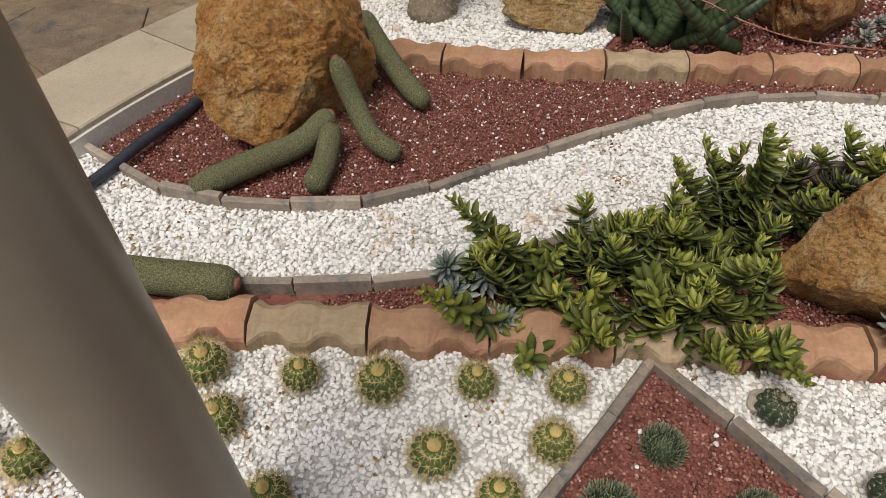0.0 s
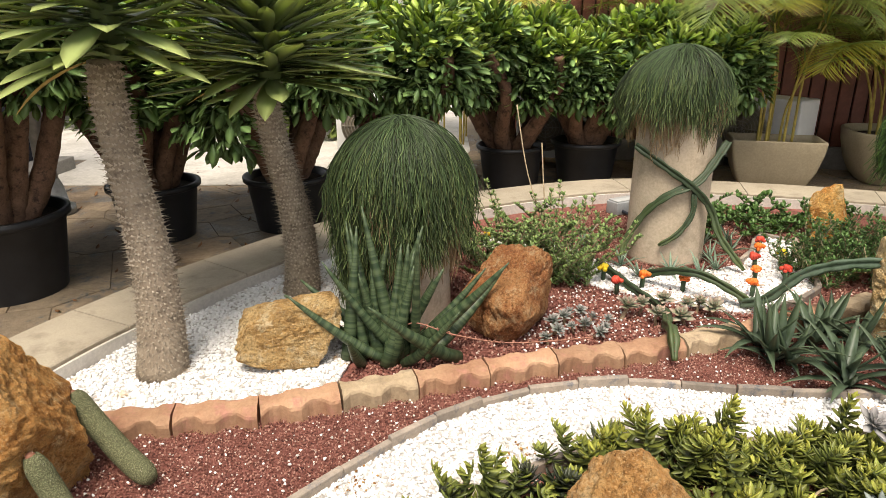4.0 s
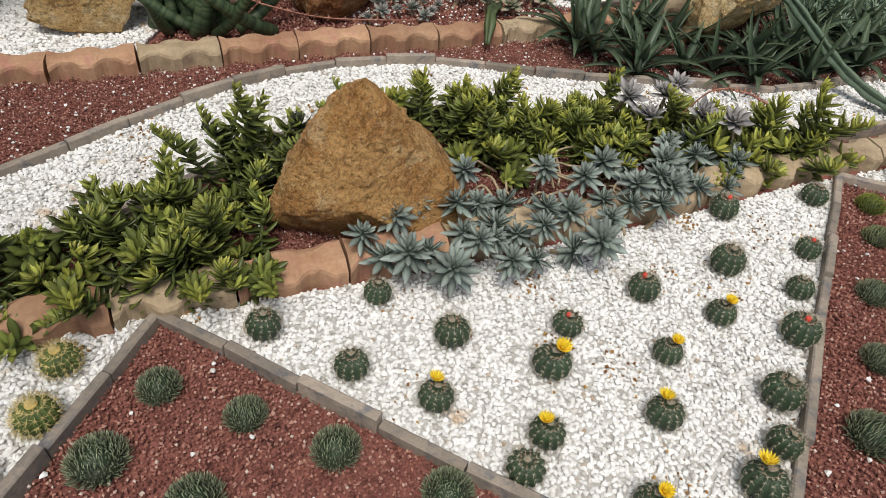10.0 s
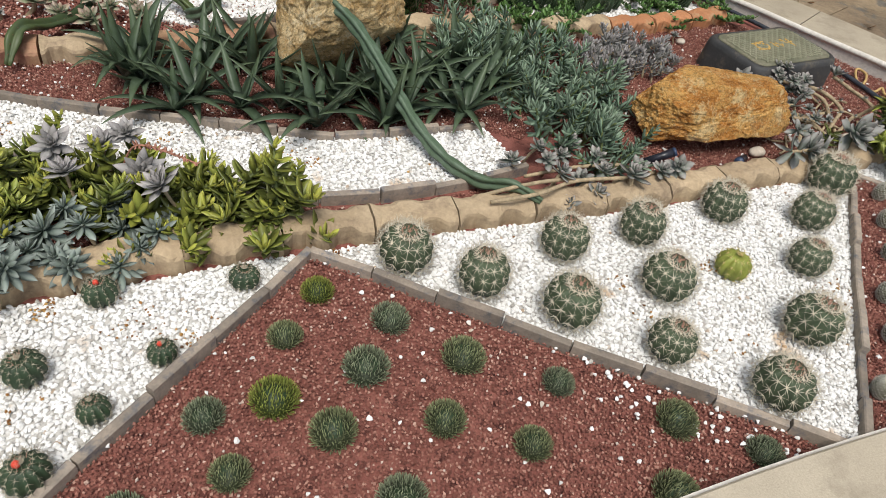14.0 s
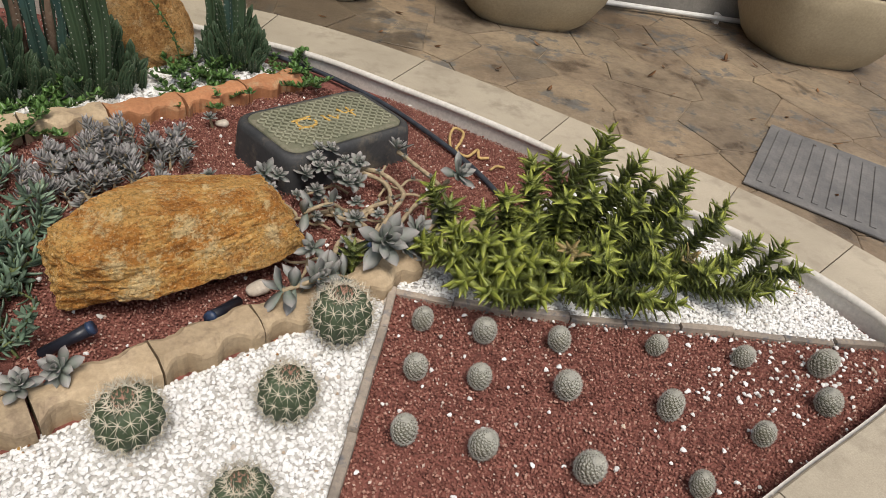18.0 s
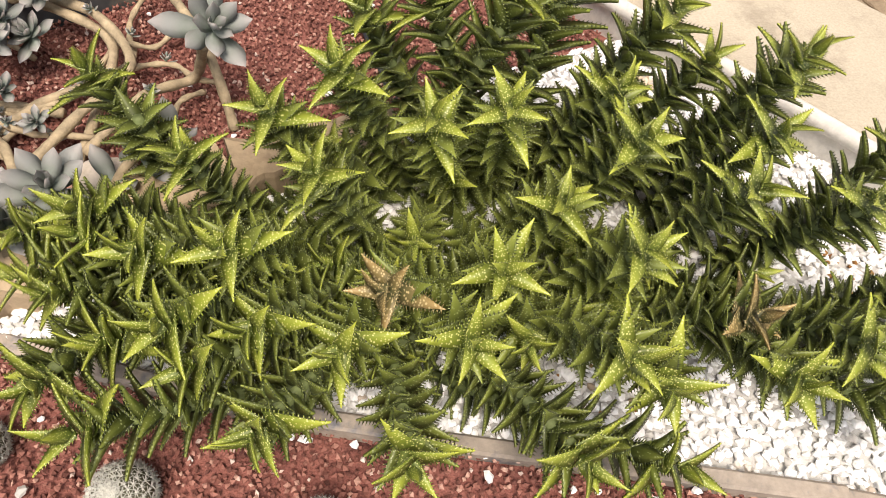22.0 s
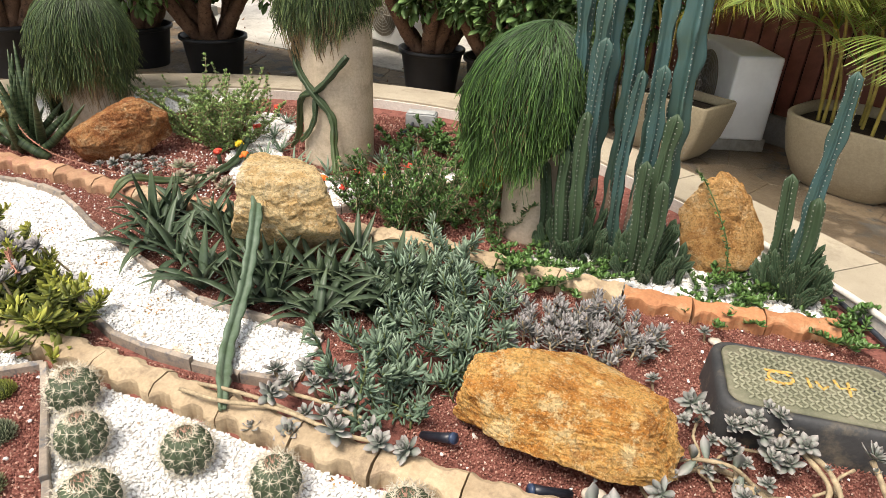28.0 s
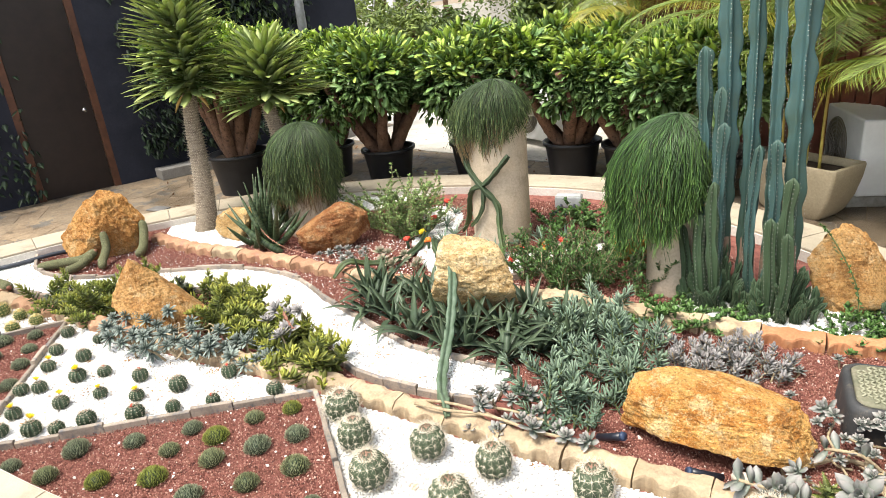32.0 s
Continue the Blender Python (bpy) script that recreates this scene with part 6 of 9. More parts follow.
def bush(name, label, category, group, at, sets, count, spread, seed, tilt=0.9, scale=(0.8, 1.15)):
    r = random.Random(seed)
    c = thing(name, pose(at[0], at[1], 0), label, category, group)
    for i in range(count):
        s = r.uniform(*scale)
        a, d = r.uniform(0, 6.3), spread * math.sqrt(r.random())
        k = r.randrange(len(sets))
        st = part("branch", sets[k][0], None, c, m=Matrix.LocRotScale((d * math.cos(a), d * math.sin(a), 0.0), Euler((r.uniform(-tilt, tilt) * 0.4, -r.uniform(0, tilt), r.uniform(0, 6.3)), "XYZ"), (s, s, s)))
        part("foliage", sets[k][1], None, st)
    return c


for i, p in enumerate([(2.23, 3.5), (2.4, 3.58), (2.25, 3.66), (2.44, 3.8), (2.98, 3.92), (3.08, 3.78), (3.1, 4.05), (3.47, 4.0), (3.54, 4.08), (2.05, 3.4), (2.1, 3.6), (1.95, 3.46), (3.02, 4.12)]):
    bush("creeping_plant", "low green round-leaved creeper over the orange edging stones", "creeper", "creepers", p, creep_sets, 6, 0.07, 600 + i, 0.25)
vine = thing("creeping_plant", Matrix(), "thin leafy creeper climbing the orange rock slab", "creeper", "creepers")
p = curve_points([(2.98, 4.1, 0.03), (2.95, 4.12, 0.2), (2.86, 4.14, 0.36), (2.76, 4.17, 0.48), (2.7, 4.22, 0.5)], 24)
part("stem", tube(p, 0.004, 5), M_STALK_G, vine)
hp = Heap()
lf = leaf(0.026, 0.02, 0.002, 0.2, 5, 0.02, 0.2, 0.6, 0.3)
for i in range(60):
    hp.add(lf, turned(*(p[i % len(p)] + np.array([random.uniform(-0.015, 0.015), -0.012, 0])), ry=random.uniform(-1, 0.5), rz=random.uniform(0, 6.3), s=random.uniform(0.6, 1)))
part("foliage", hp, M_JADE, vine)
for i, p in enumerate([(1.1, 3.56), (1.28, 3.66), (1.46, 3.72), (1.32, 3.86), (1.55, 3.6), (1.2, 3.8), (1.62, 3.8), (1.4, 3.52), (1.0, 3.72), (1.84, 3.8)]):
    bush("jade_bush", "small dense dark green jade bush on red gravel", "shrub", "jade bushes", p, jade_sets, 14 if i < 9 else 8, 0.08, 640 + i, 0.3)
for i, p in enumerate([(-0.5, 3.62), (-0.4, 3.86), (-0.62, 3.9), (-0.3, 3.66), (-0.72, 3.7)]):
    bush("leafy_shrub", "loose small-leaved green shrub behind the leaning rock", "shrub", "leafy shrubs", p, shrub_sets, 20, 0.12, 660 + i, 0.35, (0.8, 1.25))
for i, p in enumerate([(0.75, 4.4), (0.9, 4.7), (1.15, 4.75), (1.35, 4.55), (1.1, 4.45), (0.95, 5.0), (1.5, 4.75), (1.55, 4.1), (1.7, 4.55), (0.7, 4.75)]):
    bush("leafy_groundcover", "low grey-green leafy groundcover behind the tall planter column", "groundcover", "groundcover", p, creep_sets, 9, 0.12, 680 + i, 0.5, (0.9, 1.4))

# small aloes and pink rosettes between edging and column
pale_strap = [mesh_of("leaf", leaf(L, 0.016, 0.003, b, 6, 0.3, 0.6, 0.3, 0.8), M_FINGER) for L, b in ((0.15, -0.5), (0.12, 0.1))]
r = random.Random(41)
for p in [(0.04, 3.86), (0.3, 3.74), (0.58, 3.78), (0.62, 3.98), (0.66, 4.2), (0.1, 3.68), (-0.2, 4.0), (-0.4, 4.3), (0.8, 4.1), (0.45, 3.68), (0.86, 4.3), (-0.1, 4.25)]:
    c = thing("small_aloe", pose(p[0], p[1], 0, 0, 0, r.uniform(0, 360)), "small pale green spiky aloe at the column's foot", "aloe", "small aloes")
    for i in range(12):
        part("leaf", pale_strap[i % 2], None, c, m=turned(0, 0, 0.01, ry=-r.uniform(0.2, 1.2), rz=i * 2.4, s=r.uniform(0.7, 1.2)))
pink_sets = [(None, mesh_of("foliage", rosette(18, 0.05, 0.026, 0.004, 95 + k, 0.0, 1.1, 0.4), M_PINK), mesh_of("foliage", rosette(18, 0.04, 0.018, 0.004, 98 + k, 0.0, 1.1, 0.4), M_GHOST)) for k in range(3)]
rosettes("pink_rosette", "flat pinkish-green rosette on red gravel", "pink rosettes", [(-0.11, 3.18), (-0.03, 3.2), (0.1, 3.26), (0.02, 3.1), (0.33, 3.18), (0.14, 3.1), (0.2, 3.2), (0.28, 3.24)], pink_sets, 0, 15, (0.03, 0.06), (1.1, 1.8), 0.25)
rosettes("grey_rosette", "small grey rosette on red gravel", "grey rosettes", [(-0.56, 2.9), (-0.4, 3.17), (-0.35, 3.04), (-0.44, 3.1), (-0.3, 3.12), (-0.26, 3.0), (-0.34, 3.2), (-0.5, 2.96), (-0.3, 2.95), (-0.42, 3.0), (-0.22, 3.1), (-0.5, 3.05), (2.93, 3.4), (3.04, 3.6), (2.98, 3.16)], pink_sets, 1, 16, (0.02, 0.04), (0.9, 1.5), 0.35)

# bright grafted cacti on the white patch
FLOW = [(-0.74, 4.26, 1), (-0.57, 4.36, 2), (-0.31, 3.95, 2), (-0.46, 3.84, 1), (-0.12, 3.64, 1), (-0.09, 3.46, 2), (0.07, 3.53, 0), (0.28, 3.48, 0), (0.73, 3.6, 0), (0.82, 3.8, 2), (0.92, 3.98, 0), (1.0, 3.86, 1), (0.62, 3.4, 0), (0.9, 3.6, 2), (0.98, 4.1, 2)]

def knobbly(seed):
    """A deeply ribbed globe, each one grown a little askew."""
    rr = random.Random(seed)
    hp = Heap()
    hp.add(globe(0.026, 0.042, 9, 0.35, 4, 9), turned(rx=rr.uniform(-0.3, 0.3), ry=rr.uniform(-0.3, 0.3)))
    return hp


caps = [mesh_of("cap", knobbly(60 + j), m) for j, m in enumerate((M_PETAL_O, M_PETAL_Y, M_PETAL_R))]
offsets = [mesh_of("offset", globe(0.012, 0.02, 7, 0.3, 3, 6), m) for m in (M_PETAL_O, M_PETAL_Y, M_PETAL_R)]
foot = mesh_of("stock", tube([(0, 0, -0.01), (0, 0, 0.045), (0, 0, 0.085)], [0.011, 0.012, 0.013], 9, 3, 0.25), M_CEREUS_G)
for x, y, k in FLOW:
    c = thing("grafted_cactus", pose(x, y, 0, random.uniform(-6, 6), random.uniform(-6, 6), random.uniform(0, 360)), ("orange", "yellow", "red")[k] + " globe cactus grafted on a short green stock", "cactus", "grafted cacti")
    part("stock", foot, None, c, "green stock")
    cap = part("cap", caps[k], None, c, ("orange", "yellow", "red")[k] + " globe", pose(0, 0, 0.07))
    for j in range(5):
        a = j * 1.26 + random.uniform(-0.4, 0.4)
        part("offset", offsets[k], None, cap, m=turned(0.022 * math.cos(a), 0.022 * math.sin(a), random.uniform(-0.004, 0.02), rx=random.uniform(-0.6, 0.6), ry=random.uniform(-0.6, 0.6), s=random.uniform(0.7, 1.3)))

# ---- planter columns with hanging green hair ----
M_COLUMN = mineral("cream_column", (0.52, 0.42, 0.3), (0.66, 0.56, 0.43), 2.2, 70, 0.8, 0.15, (0.44, 0.36, 0.26), 0, 0.004)
M_HAIR = foliage("hanging_green_hair", (0.03, 0.062, 0.02), (0.1, 0.185, 0.04), 0.5, 0.8, mid=(0.042, 0.095, 0.022))
M_HAIR_OLIVE = foliage("olive_hanging_hair", (0.035, 0.06, 0.022), (0.125, 0.16, 0.055), 0.55, 0.8, mid=(0.045, 0.077, 0.026))
M_HAIR_DRY = foliage("dry_hanging_hair", (0.17, 0.125, 0.075), (0.33, 0.23, 0.12), 0.7, 0.4)


def hair(R, apex, low, count, seed, skew=(0.0, 0.0), dry=False, cap=0.3, long_side=0.0):
    """Layered threads over a dome: each starts somewhere on it, follows it down and hangs with a ragged end."""
    r = random.Random(seed)
    hp = Heap()
    arc = 1.3 * R
    total = arc + apex - cap - low
    for i in range(count):
        a = r.uniform(0, 6.283)
        side = math.cos(a + 2.36)
        rag = total * (1 + long_side * side) * (0.84 + 0.13 * math.sin(a * 2 + seed) + 0.05 * math.sin(5 * a)) - 0.2 * r.random() ** 2 * total + 0.05
        s0 = rag * r.random() ** 0.8 * (0.86 if not dry else 0.6)
        s1 = min(rag, s0 + r.uniform(0.16, 0.4))
        layer = (r.uniform(0.86, 1.03) + (0.1 * r.random() if r.random() < 0.12 else 0)) * (1 + 0.06 * math.sin(4 * a + seed) + 0.04 * math.sin(11 * a))
        n = 7
        pts = []
        ph, amp = r.uniform(0, 6.3), r.uniform(0.004, 0.016)
        lift = r.uniform(0, 0.02)
        for k in range(n):
            s = s0 + (s1 - s0) * k / (n - 1)
            if s < arc:
                th = s / arc * 1.5708
                rad, z = R * layer * math.sin(th), apex - cap * (1 - math.cos(th)) * layer
            else:
                rad, z = R * layer * (1 - 0.16 * (s - arc) / max(0.1, total - arc)), apex - cap * layer - (s - arc)
            b = a + amp * math.sin(ph + k * 1.5) / max(0.06, rad)
            g = 1 + lift * math.sin(3.14 * k / (n - 1)) * 2
            w = min(1.0, s / arc)
            pts.append((rad * g * math.cos(b) + skew[0] * w, rad * g * math.sin(b) + skew[1] * w, z + lift * 0.5))
        hp.add(tube(pts, np.linspace(0.0027, 0.0015, n), 3, cap=False))
        if not dry:
            k = r.randrange(2, n - 1)
            q = np.array(pts[k])
            d = np.array([r.uniform(-0.03, 0.03), r.uniform(-0.03, 0.03), -0.05 - 0.05 * r.random()]) + 0.025 * np.array([math.cos(a), math.sin(a), 0])
            hp.add(tube([q, q + d * 0.5 + [0, 0, 0.008], q + d], 0.0016, 3, cap=False))
    return hp


def hair_planter(at, r_col, top, R, apex, low, seed, label, count=1700, skew=(0, 0), dry_low=None, cap=0.3, long_side=0.0, dry=0.3, skin=None):
    skin = skin or M_HAIR_OLIVE
    c = thing("planter_column", pose(at[0], at[1], -0.01), label, "planter", "hair planters")
    bm_pts = [(0, 0, 0), (0, 0, 0.02), (0, 0, top * 0.5), (0, 0, top - 0.02), (0, 0, top)]
    part("column", tube(bm_pts, [r_col * 1.0, r_col, r_col * 0.985, r_col * 0.98, r_col * 0.95], 48), M_COLUMN, c, "smooth cream-coloured column")
    part("root_mound", (ball(3)[0] * [R * 0.8, R * 0.8, cap * 0.9] + [skew[0] * 0.6, skew[1] * 0.6, apex - cap * 1.02], ball(3)[1], np.zeros(len(ball(3)[0]))), skin, c)
    part("hanging_mop", hair(R, apex, low, count, seed, skew, False, cap, long_side), skin, c, "dense hanging thread-like green stems")
    part("dry_mop", hair(R * 0.9, apex - 0.04, low - 0.06 if dry_low is None else dry_low, int(count * dry), seed + 1, skew, True, cap, long_side), M_HAIR_DRY, c, "dry brown threads")
    return c


hair_planter((0.37, 4.1), 0.235, 1.02, 0.295, 1.28, 0.84, 3, "tall cream column planter topped by drooping green hair cactus", 2500, (-0.05, -0.02), 0.68, 0.28, 0.16, 0.45)
hair_planter((1.95, 3.98), 0.165, 0.8, 0.31, 1.13, 0.42, 5, "cream column planter hidden under a mop of green hair cactus", 3800, (-0.06, -0.06), None, 0.38, 0.16, skin=M_HAIR)
hair_planter((-1.23, 3.3), 0.235, 0.75, 0.325, 1.0, 0.22, 7, "low column planter buried in a wide mop of green hair cactus", 4200, (-0.01, -0.03), 0.1, 0.34, 0.2, 0.6)

# ---- climbing three-angled cactus stems ----
M_CLIMB = foliage("climbing_cactus_skin", (0.025, 0.045, 0.02), (0.08, 0.11, 0.035), 0.5, 0.2, mid=(0.035, 0.06, 0.025), bloom=(0.06, 0.085, 0.05))
M_CLIMB_P = foliage("pale_climbing_cactus_skin", (0.06, 0.1, 0.055), (0.1, 0.15, 0.085), 0.55, 0.2, mid=(0.075, 0.125, 0.075), bloom=(0.14, 0.19, 0.14))


def climber(ctrl, r, label, material, parent=None):
    p = even(curve_points(ctrl, 60), 0.02)
    k = np.linspace(0, 1, len(p))
    rad = r * (1 + 0.3 * np.abs(np.sin(k * len(p) * 0.55))) * np.minimum(1, (1.03 - k) * 9) ** 0.6
    c = thing("climbing_cactus_stem", Matrix(), label, "cactus", "climbing cactus stems")
    part("stem", tube(p, rad * 1.1, 18, 3, 0.55, squash=0.85), material, c)
    hp = Heap()
    for i in range(2, len(p) - 2, 2):
        hp.add(SPINE_STAR, Matrix.Translation(p[i] + np.array([0, -r * 0.8, r * 0.5])))
    part("spine_coat", hp, M_SPINE_BROWN, c)


climber([(0.1, 3.98, 0.72), (0.24, 3.88, 0.62), (0.41, 3.84, 0.5), (0.54, 3.87, 0.36), (0.6, 3.82, 0.2), (0.72, 3.72, 0.03)], 0.014, "dark green angled cactus stem crossing the column", M_CLIMB)
climber([(0.62, 3.94, 0.74), (0.45, 3.86, 0.53), (0.29, 3.86, 0.45), (0.18, 3.93, 0.32), (0.1, 3.98, 0.14), (0.06, 3.94, 0.03)], 0.014, "dark green angled cactus stem crossing the column", M_CLIMB)
climber([(0.42, 3.85, 0.46), (0.42, 3.84, 0.34), (0.35, 3.84, 0.22), (0.25, 3.86, 0.14)], 0.011, "short dark angled cactus stem on the column", M_CLIMB)
climber([(-0.14, 3.72, 0.1), (0.0, 3.5, 0.03), (0.08, 3.2, 0.03), (0.02, 2.98, 0.06), (-0.02, 2.8, 0.12), (-0.04, 2.68, 0.03)], 0.015, "dark green angled cactus stem hanging over the terracotta edging", M_CLIMB)
climber([(0.5, 3.27, 0.03), (0.6, 3.2, 0.09), (0.71, 3.13, 0.245), (0.82, 3.045, 0.327), (0.93, 2.963, 0.37), (1.033, 2.88, 0.395), (1.14, 2.796, 0.375), (1.25, 2.69, 0.325), (1.345, 2.58, 0.24), (1.435, 2.462, 0.15), (1.505, 2.36, 0.095), (1.6, 2.24, 0.055), (1.72, 2.13, 0.05), (1.82, 2.06, 0.095), (1.91, 1.99, 0.085)], 0.0165, "long pale green angled cactus stem arching over the cream rock", M_CLIMB_P)

climber([(0.1, 3.62, 0.05), (0.2, 3.5, 0.12), (0.32, 3.38, 0.15), (0.45, 3.3, 0.1), (0.55, 3.24, 0.04)], 0.015, "short dark angled cactus stem lying over the white patch", M_CLIMB)

# ---- spiny-trunked palms ----
M_TRUNK = mineral("spiny_trunk_bark", (0.24, 0.19, 0.14), (0.42, 0.35, 0.26), 14, 90, 0.9, 0.6, (0.15, 0.12, 0.09), 0, 0.006)
M_LONGLEAF = foliage("long_strap_leaf", (0.19, 0.26, 0.12), (0.5, 0.58, 0.22), 0.42, 0.35, mid=(0.34, 0.43, 0.17), thin=0.35)
M_LONGLEAF_DRY = foliage("yellowed_strap_leaf", (0.35, 0.26, 0.06), (0.45, 0.33, 0.1), 0.5, 0.3)


M_THORN = plain("pale_thorn", (0.46, 0.39, 0.3), 0.7, vary=0.3)


def spiny_palm(base, head, r0, crown_top, leaves, seed, label):
    c = thing("spiny_trunk_palm", pose(base[0], base[1], -0.02), label, "tree", "spiny palms")
    rr = random.Random(seed)
    h = np.array(head, float) - np.array([base[0], base[1], -0.02])
    k = np.linspace(0, 1, 26)
    pts = k[:, None] * h + np.stack([0.03 * np.sin(k * 5), 0.02 * np.sin(k * 4 + 1), 0 * k], 1)
    rad = r0 * (1.15 - 0.45 * k + 0.15 * np.exp(-k * 9)) * (1 + 0.02 * np.sin(k * 80))
    trunk = part("trunk", tube(pts, rad, 22), M_TRUNK, c, "grey spiny trunk")
    hp = Heap()
    for i in range(1300):
        t = ((i // 26) + 0.5 * rr.random()) / 50
        a = (i % 26) * 0.2417 + (i // 26) * 0.12 + rr.uniform(-0.05, 0.05)
        q = [np.interp(t, k, pts[:, j]) for j in range(3)]
        R = np.interp(t, k, rad)
        d = Vector((math.cos(a), math.sin(a), rr.uniform(-0.3, 0.3))).normalized()
        m = Matrix.Translation(Vector(q) + Vector((math.cos(a), math.sin(a), 0)) * R * 0.94) @ d.to_track_quat("X", "Z").to_matrix().to_4x4()
        hp.add(needle(0.015, 0.012), m).add(needle(0.042 * rr.uniform(0.6, 1.1), 0.0022), m)
    part("thorn_coat", hp, M_THORN, trunk, "pale grey thorns")
    lm = [mesh_of("leaf", leaf(L, W, 0.003, b, 8, 0.42, 0.3, 0.68, 0.35), M_LONGLEAF) for L, W, b in ((0.58, 0.09, -0.15), (0.54, 0.086, -0.3), (0.5, 0.084, 0.05))]
    dry = mesh_of("leaf", leaf(0.42, 0.05, 0.003, -0.7, 8, 0.3, 0.35, 0.55, 0.5), M_LONGLEAF_DRY)
    for i in range(leaves):
        t = (i / leaves)
        z = h[2] + (crown_top - h[2] - 0.3) * t ** 0.9
        el = 0.0 + 0.65 * t + (0.4 * max(0, t - 0.85) / 0.15) + rr.uniform(-0.2, 0.2)
        old = i in (1, 4)
        part("leaf", dry if old else lm[rr.randrange(3)], None, c, "yellowed leaf" if old else "", turned(h[0], h[1], z, ry=-el, rz=i * 2.4 + rr.uniform(-0.15, 0.15), s=(1.1 - 0.28 * t) * rr.uniform(0.85, 1.1)))
    part("crown_stem", tube([h, (h[0], h[1], crown_top - 0.25)], [r0 * 0.72, r0 * 0.3], 12), M_LONGLEAF, c)


spiny_palm((-2.25, 2.66), (-2.33, 2.87, 1.28), 0.085, 2.38, 290, 1, "palm-like plant with a grey spiny trunk and long strap leaves")
spiny_palm((-1.82, 3.52), (-1.85, 3.4, 1.14), 0.08, 1.84, 230, 2, "shorter palm-like plant with a spiny trunk and long strap leaves")

# ---- valve box, hose, loose bits ----
M_BOX = mineral("dusty_dark_plastic", (0.035, 0.038, 0.042), (0.07, 0.07, 0.07), 5, 60, 0.6, 0.15, (0.13, 0.115, 0.09), 0, 0.003)
M_LID = mineral("dusty_green_lid", (0.11, 0.115, 0.075), (0.21, 0.205, 0.14), 6, 60, 0.8, 0.25, (0.24, 0.22, 0.16), 0, 0.002)
M_TREAD = mineral("worn_green_tread", (0.22, 0.225, 0.15), (0.36, 0.35, 0.25), 6, 60, 0.75, 0.2)
M_PAINT = plain("yellow_marker_paint", (0.52, 0.33, 0.09), 0.8, vary=0.4, scale=60)
M_HOSE = plain("black_hose", (0.04, 0.047, 0.06), 0.4, vary=0.3, scale=30)


def rounded(sx, sy, r, n=6):
    out = []
    for cx, cy, a0 in ((sx / 2 - r, sy / 2 - r, 0), (-sx / 2 + r, sy / 2 - r, 1), (-sx / 2 + r, -sy / 2 + r, 2), (sx / 2 - r, -sy / 2 + r, 3)):
        for k in range(n + 1):
            a = (a0 + k / n) * math.pi / 2
            out.append((cx + r * math.cos(a), cy + r * math.sin(a)))
    return np.array(out)


def loft(rows, top=True):
    n = len(rows[0][0])
    v = np.concatenate([np.c_[p, np.full(n, z)] for p, z in rows])
    f = [(i * n + j, i * n + (j + 1) % n, (i + 1) * n + (j + 1) % n, (i + 1) * n + j) for i in range(len(rows) - 1) for j in range(n)]
    if top:
        f.append(tuple(range((len(rows) - 1) * n, len(rows) * n)))
    return v, f, np.zeros(len(v))


BOX_TURN = 22
vb = thing("valve_box", pose(3.47, 3.34, 0, 0, 0, BOX_TURN) @ Matrix.Diagonal((0.93, 0.92, 0.92, 1)), "dark plastic irrigation valve box with a dusty green chequered lid", "valve box")
part("body", loft([(rounded(0.72, 0.46, 0.08), -0.03), (rounded(0.7, 0.44, 0.08), 0.13), (rounded(0.69, 0.43, 0.08), 0.155), (rounded(0.665, 0.405, 0.075), 0.166), (rounded(0.63, 0.375, 0.065), 0.166), (rounded(0.63, 0.375, 0.065), 0.15)]), M_BOX, vb, "black plastic body")
lid = part("lid", loft([(rounded(0.622, 0.367, 0.062), 0.15), (rounded(0.622, 0.367, 0.062), 0.168), (rounded(0.612, 0.357, 0.06), 0.172)]), M_LID, vb, "dusty green chequered lid")
hp = Heap()
tread = box(0.025, 0.0095, 0.009, 0.002, 1)
for i in range(-13, 14):
    for j in range(-8, 9):
        x, y = i * 0.0235, j * 0.0215
        if abs(x) < 0.285 and abs(y) < 0.165 and not (abs(x) > 0.24 and abs(y) > 0.12):
            hp.add(tread, turned(x, y, 0.1705, rz=0.8 if (i + j) % 2 else -0.8))
tagged(part("tread", hp, M_TREAD, lid, "raised diamond tread"), kind="stuff")
part("lift_hole", tube([(0.23, 0.02, 0.166), (0.23, 0.02, 0.1745)], 0.013, 12), M_BOX, lid, "dark lifting hole")
mark = part("paint_mark", tube(np.array([(-0.11 + 0.045 * math.cos(a), 0.0 + 0.035 * math.sin(a), 0.177) for a in np.linspace(0.6, 6.6, 22)]), 0.0075, 6, squash=0.5), M_PAINT, lid, "hand-painted yellow letters")
for ctrl in ([(-0.165, 0.035), (-0.06, 0.045)], [(-0.17, -0.03), (-0.1, -0.04)], [(-0.01, 0.03), (-0.005, -0.03)], [(0.02, 0.02), (0.035, -0.03), (0.06, 0.0)], [(0.09, 0.05), (0.1, 0.0), (0.16, 0.015)], [(0.14, 0.05), (0.13, -0.04)]):
    q = [(x, y, 0.177) for x, y in ctrl]
    part("paint_mark", tube(even(q, 0.012), 0.007, 6, squash=0.5), M_PAINT, lid, "hand-painted yellow letters")

h1 = thing("hose", Matrix(), "black irrigation hose lying along the kerb on red gravel", "hose", "hoses")
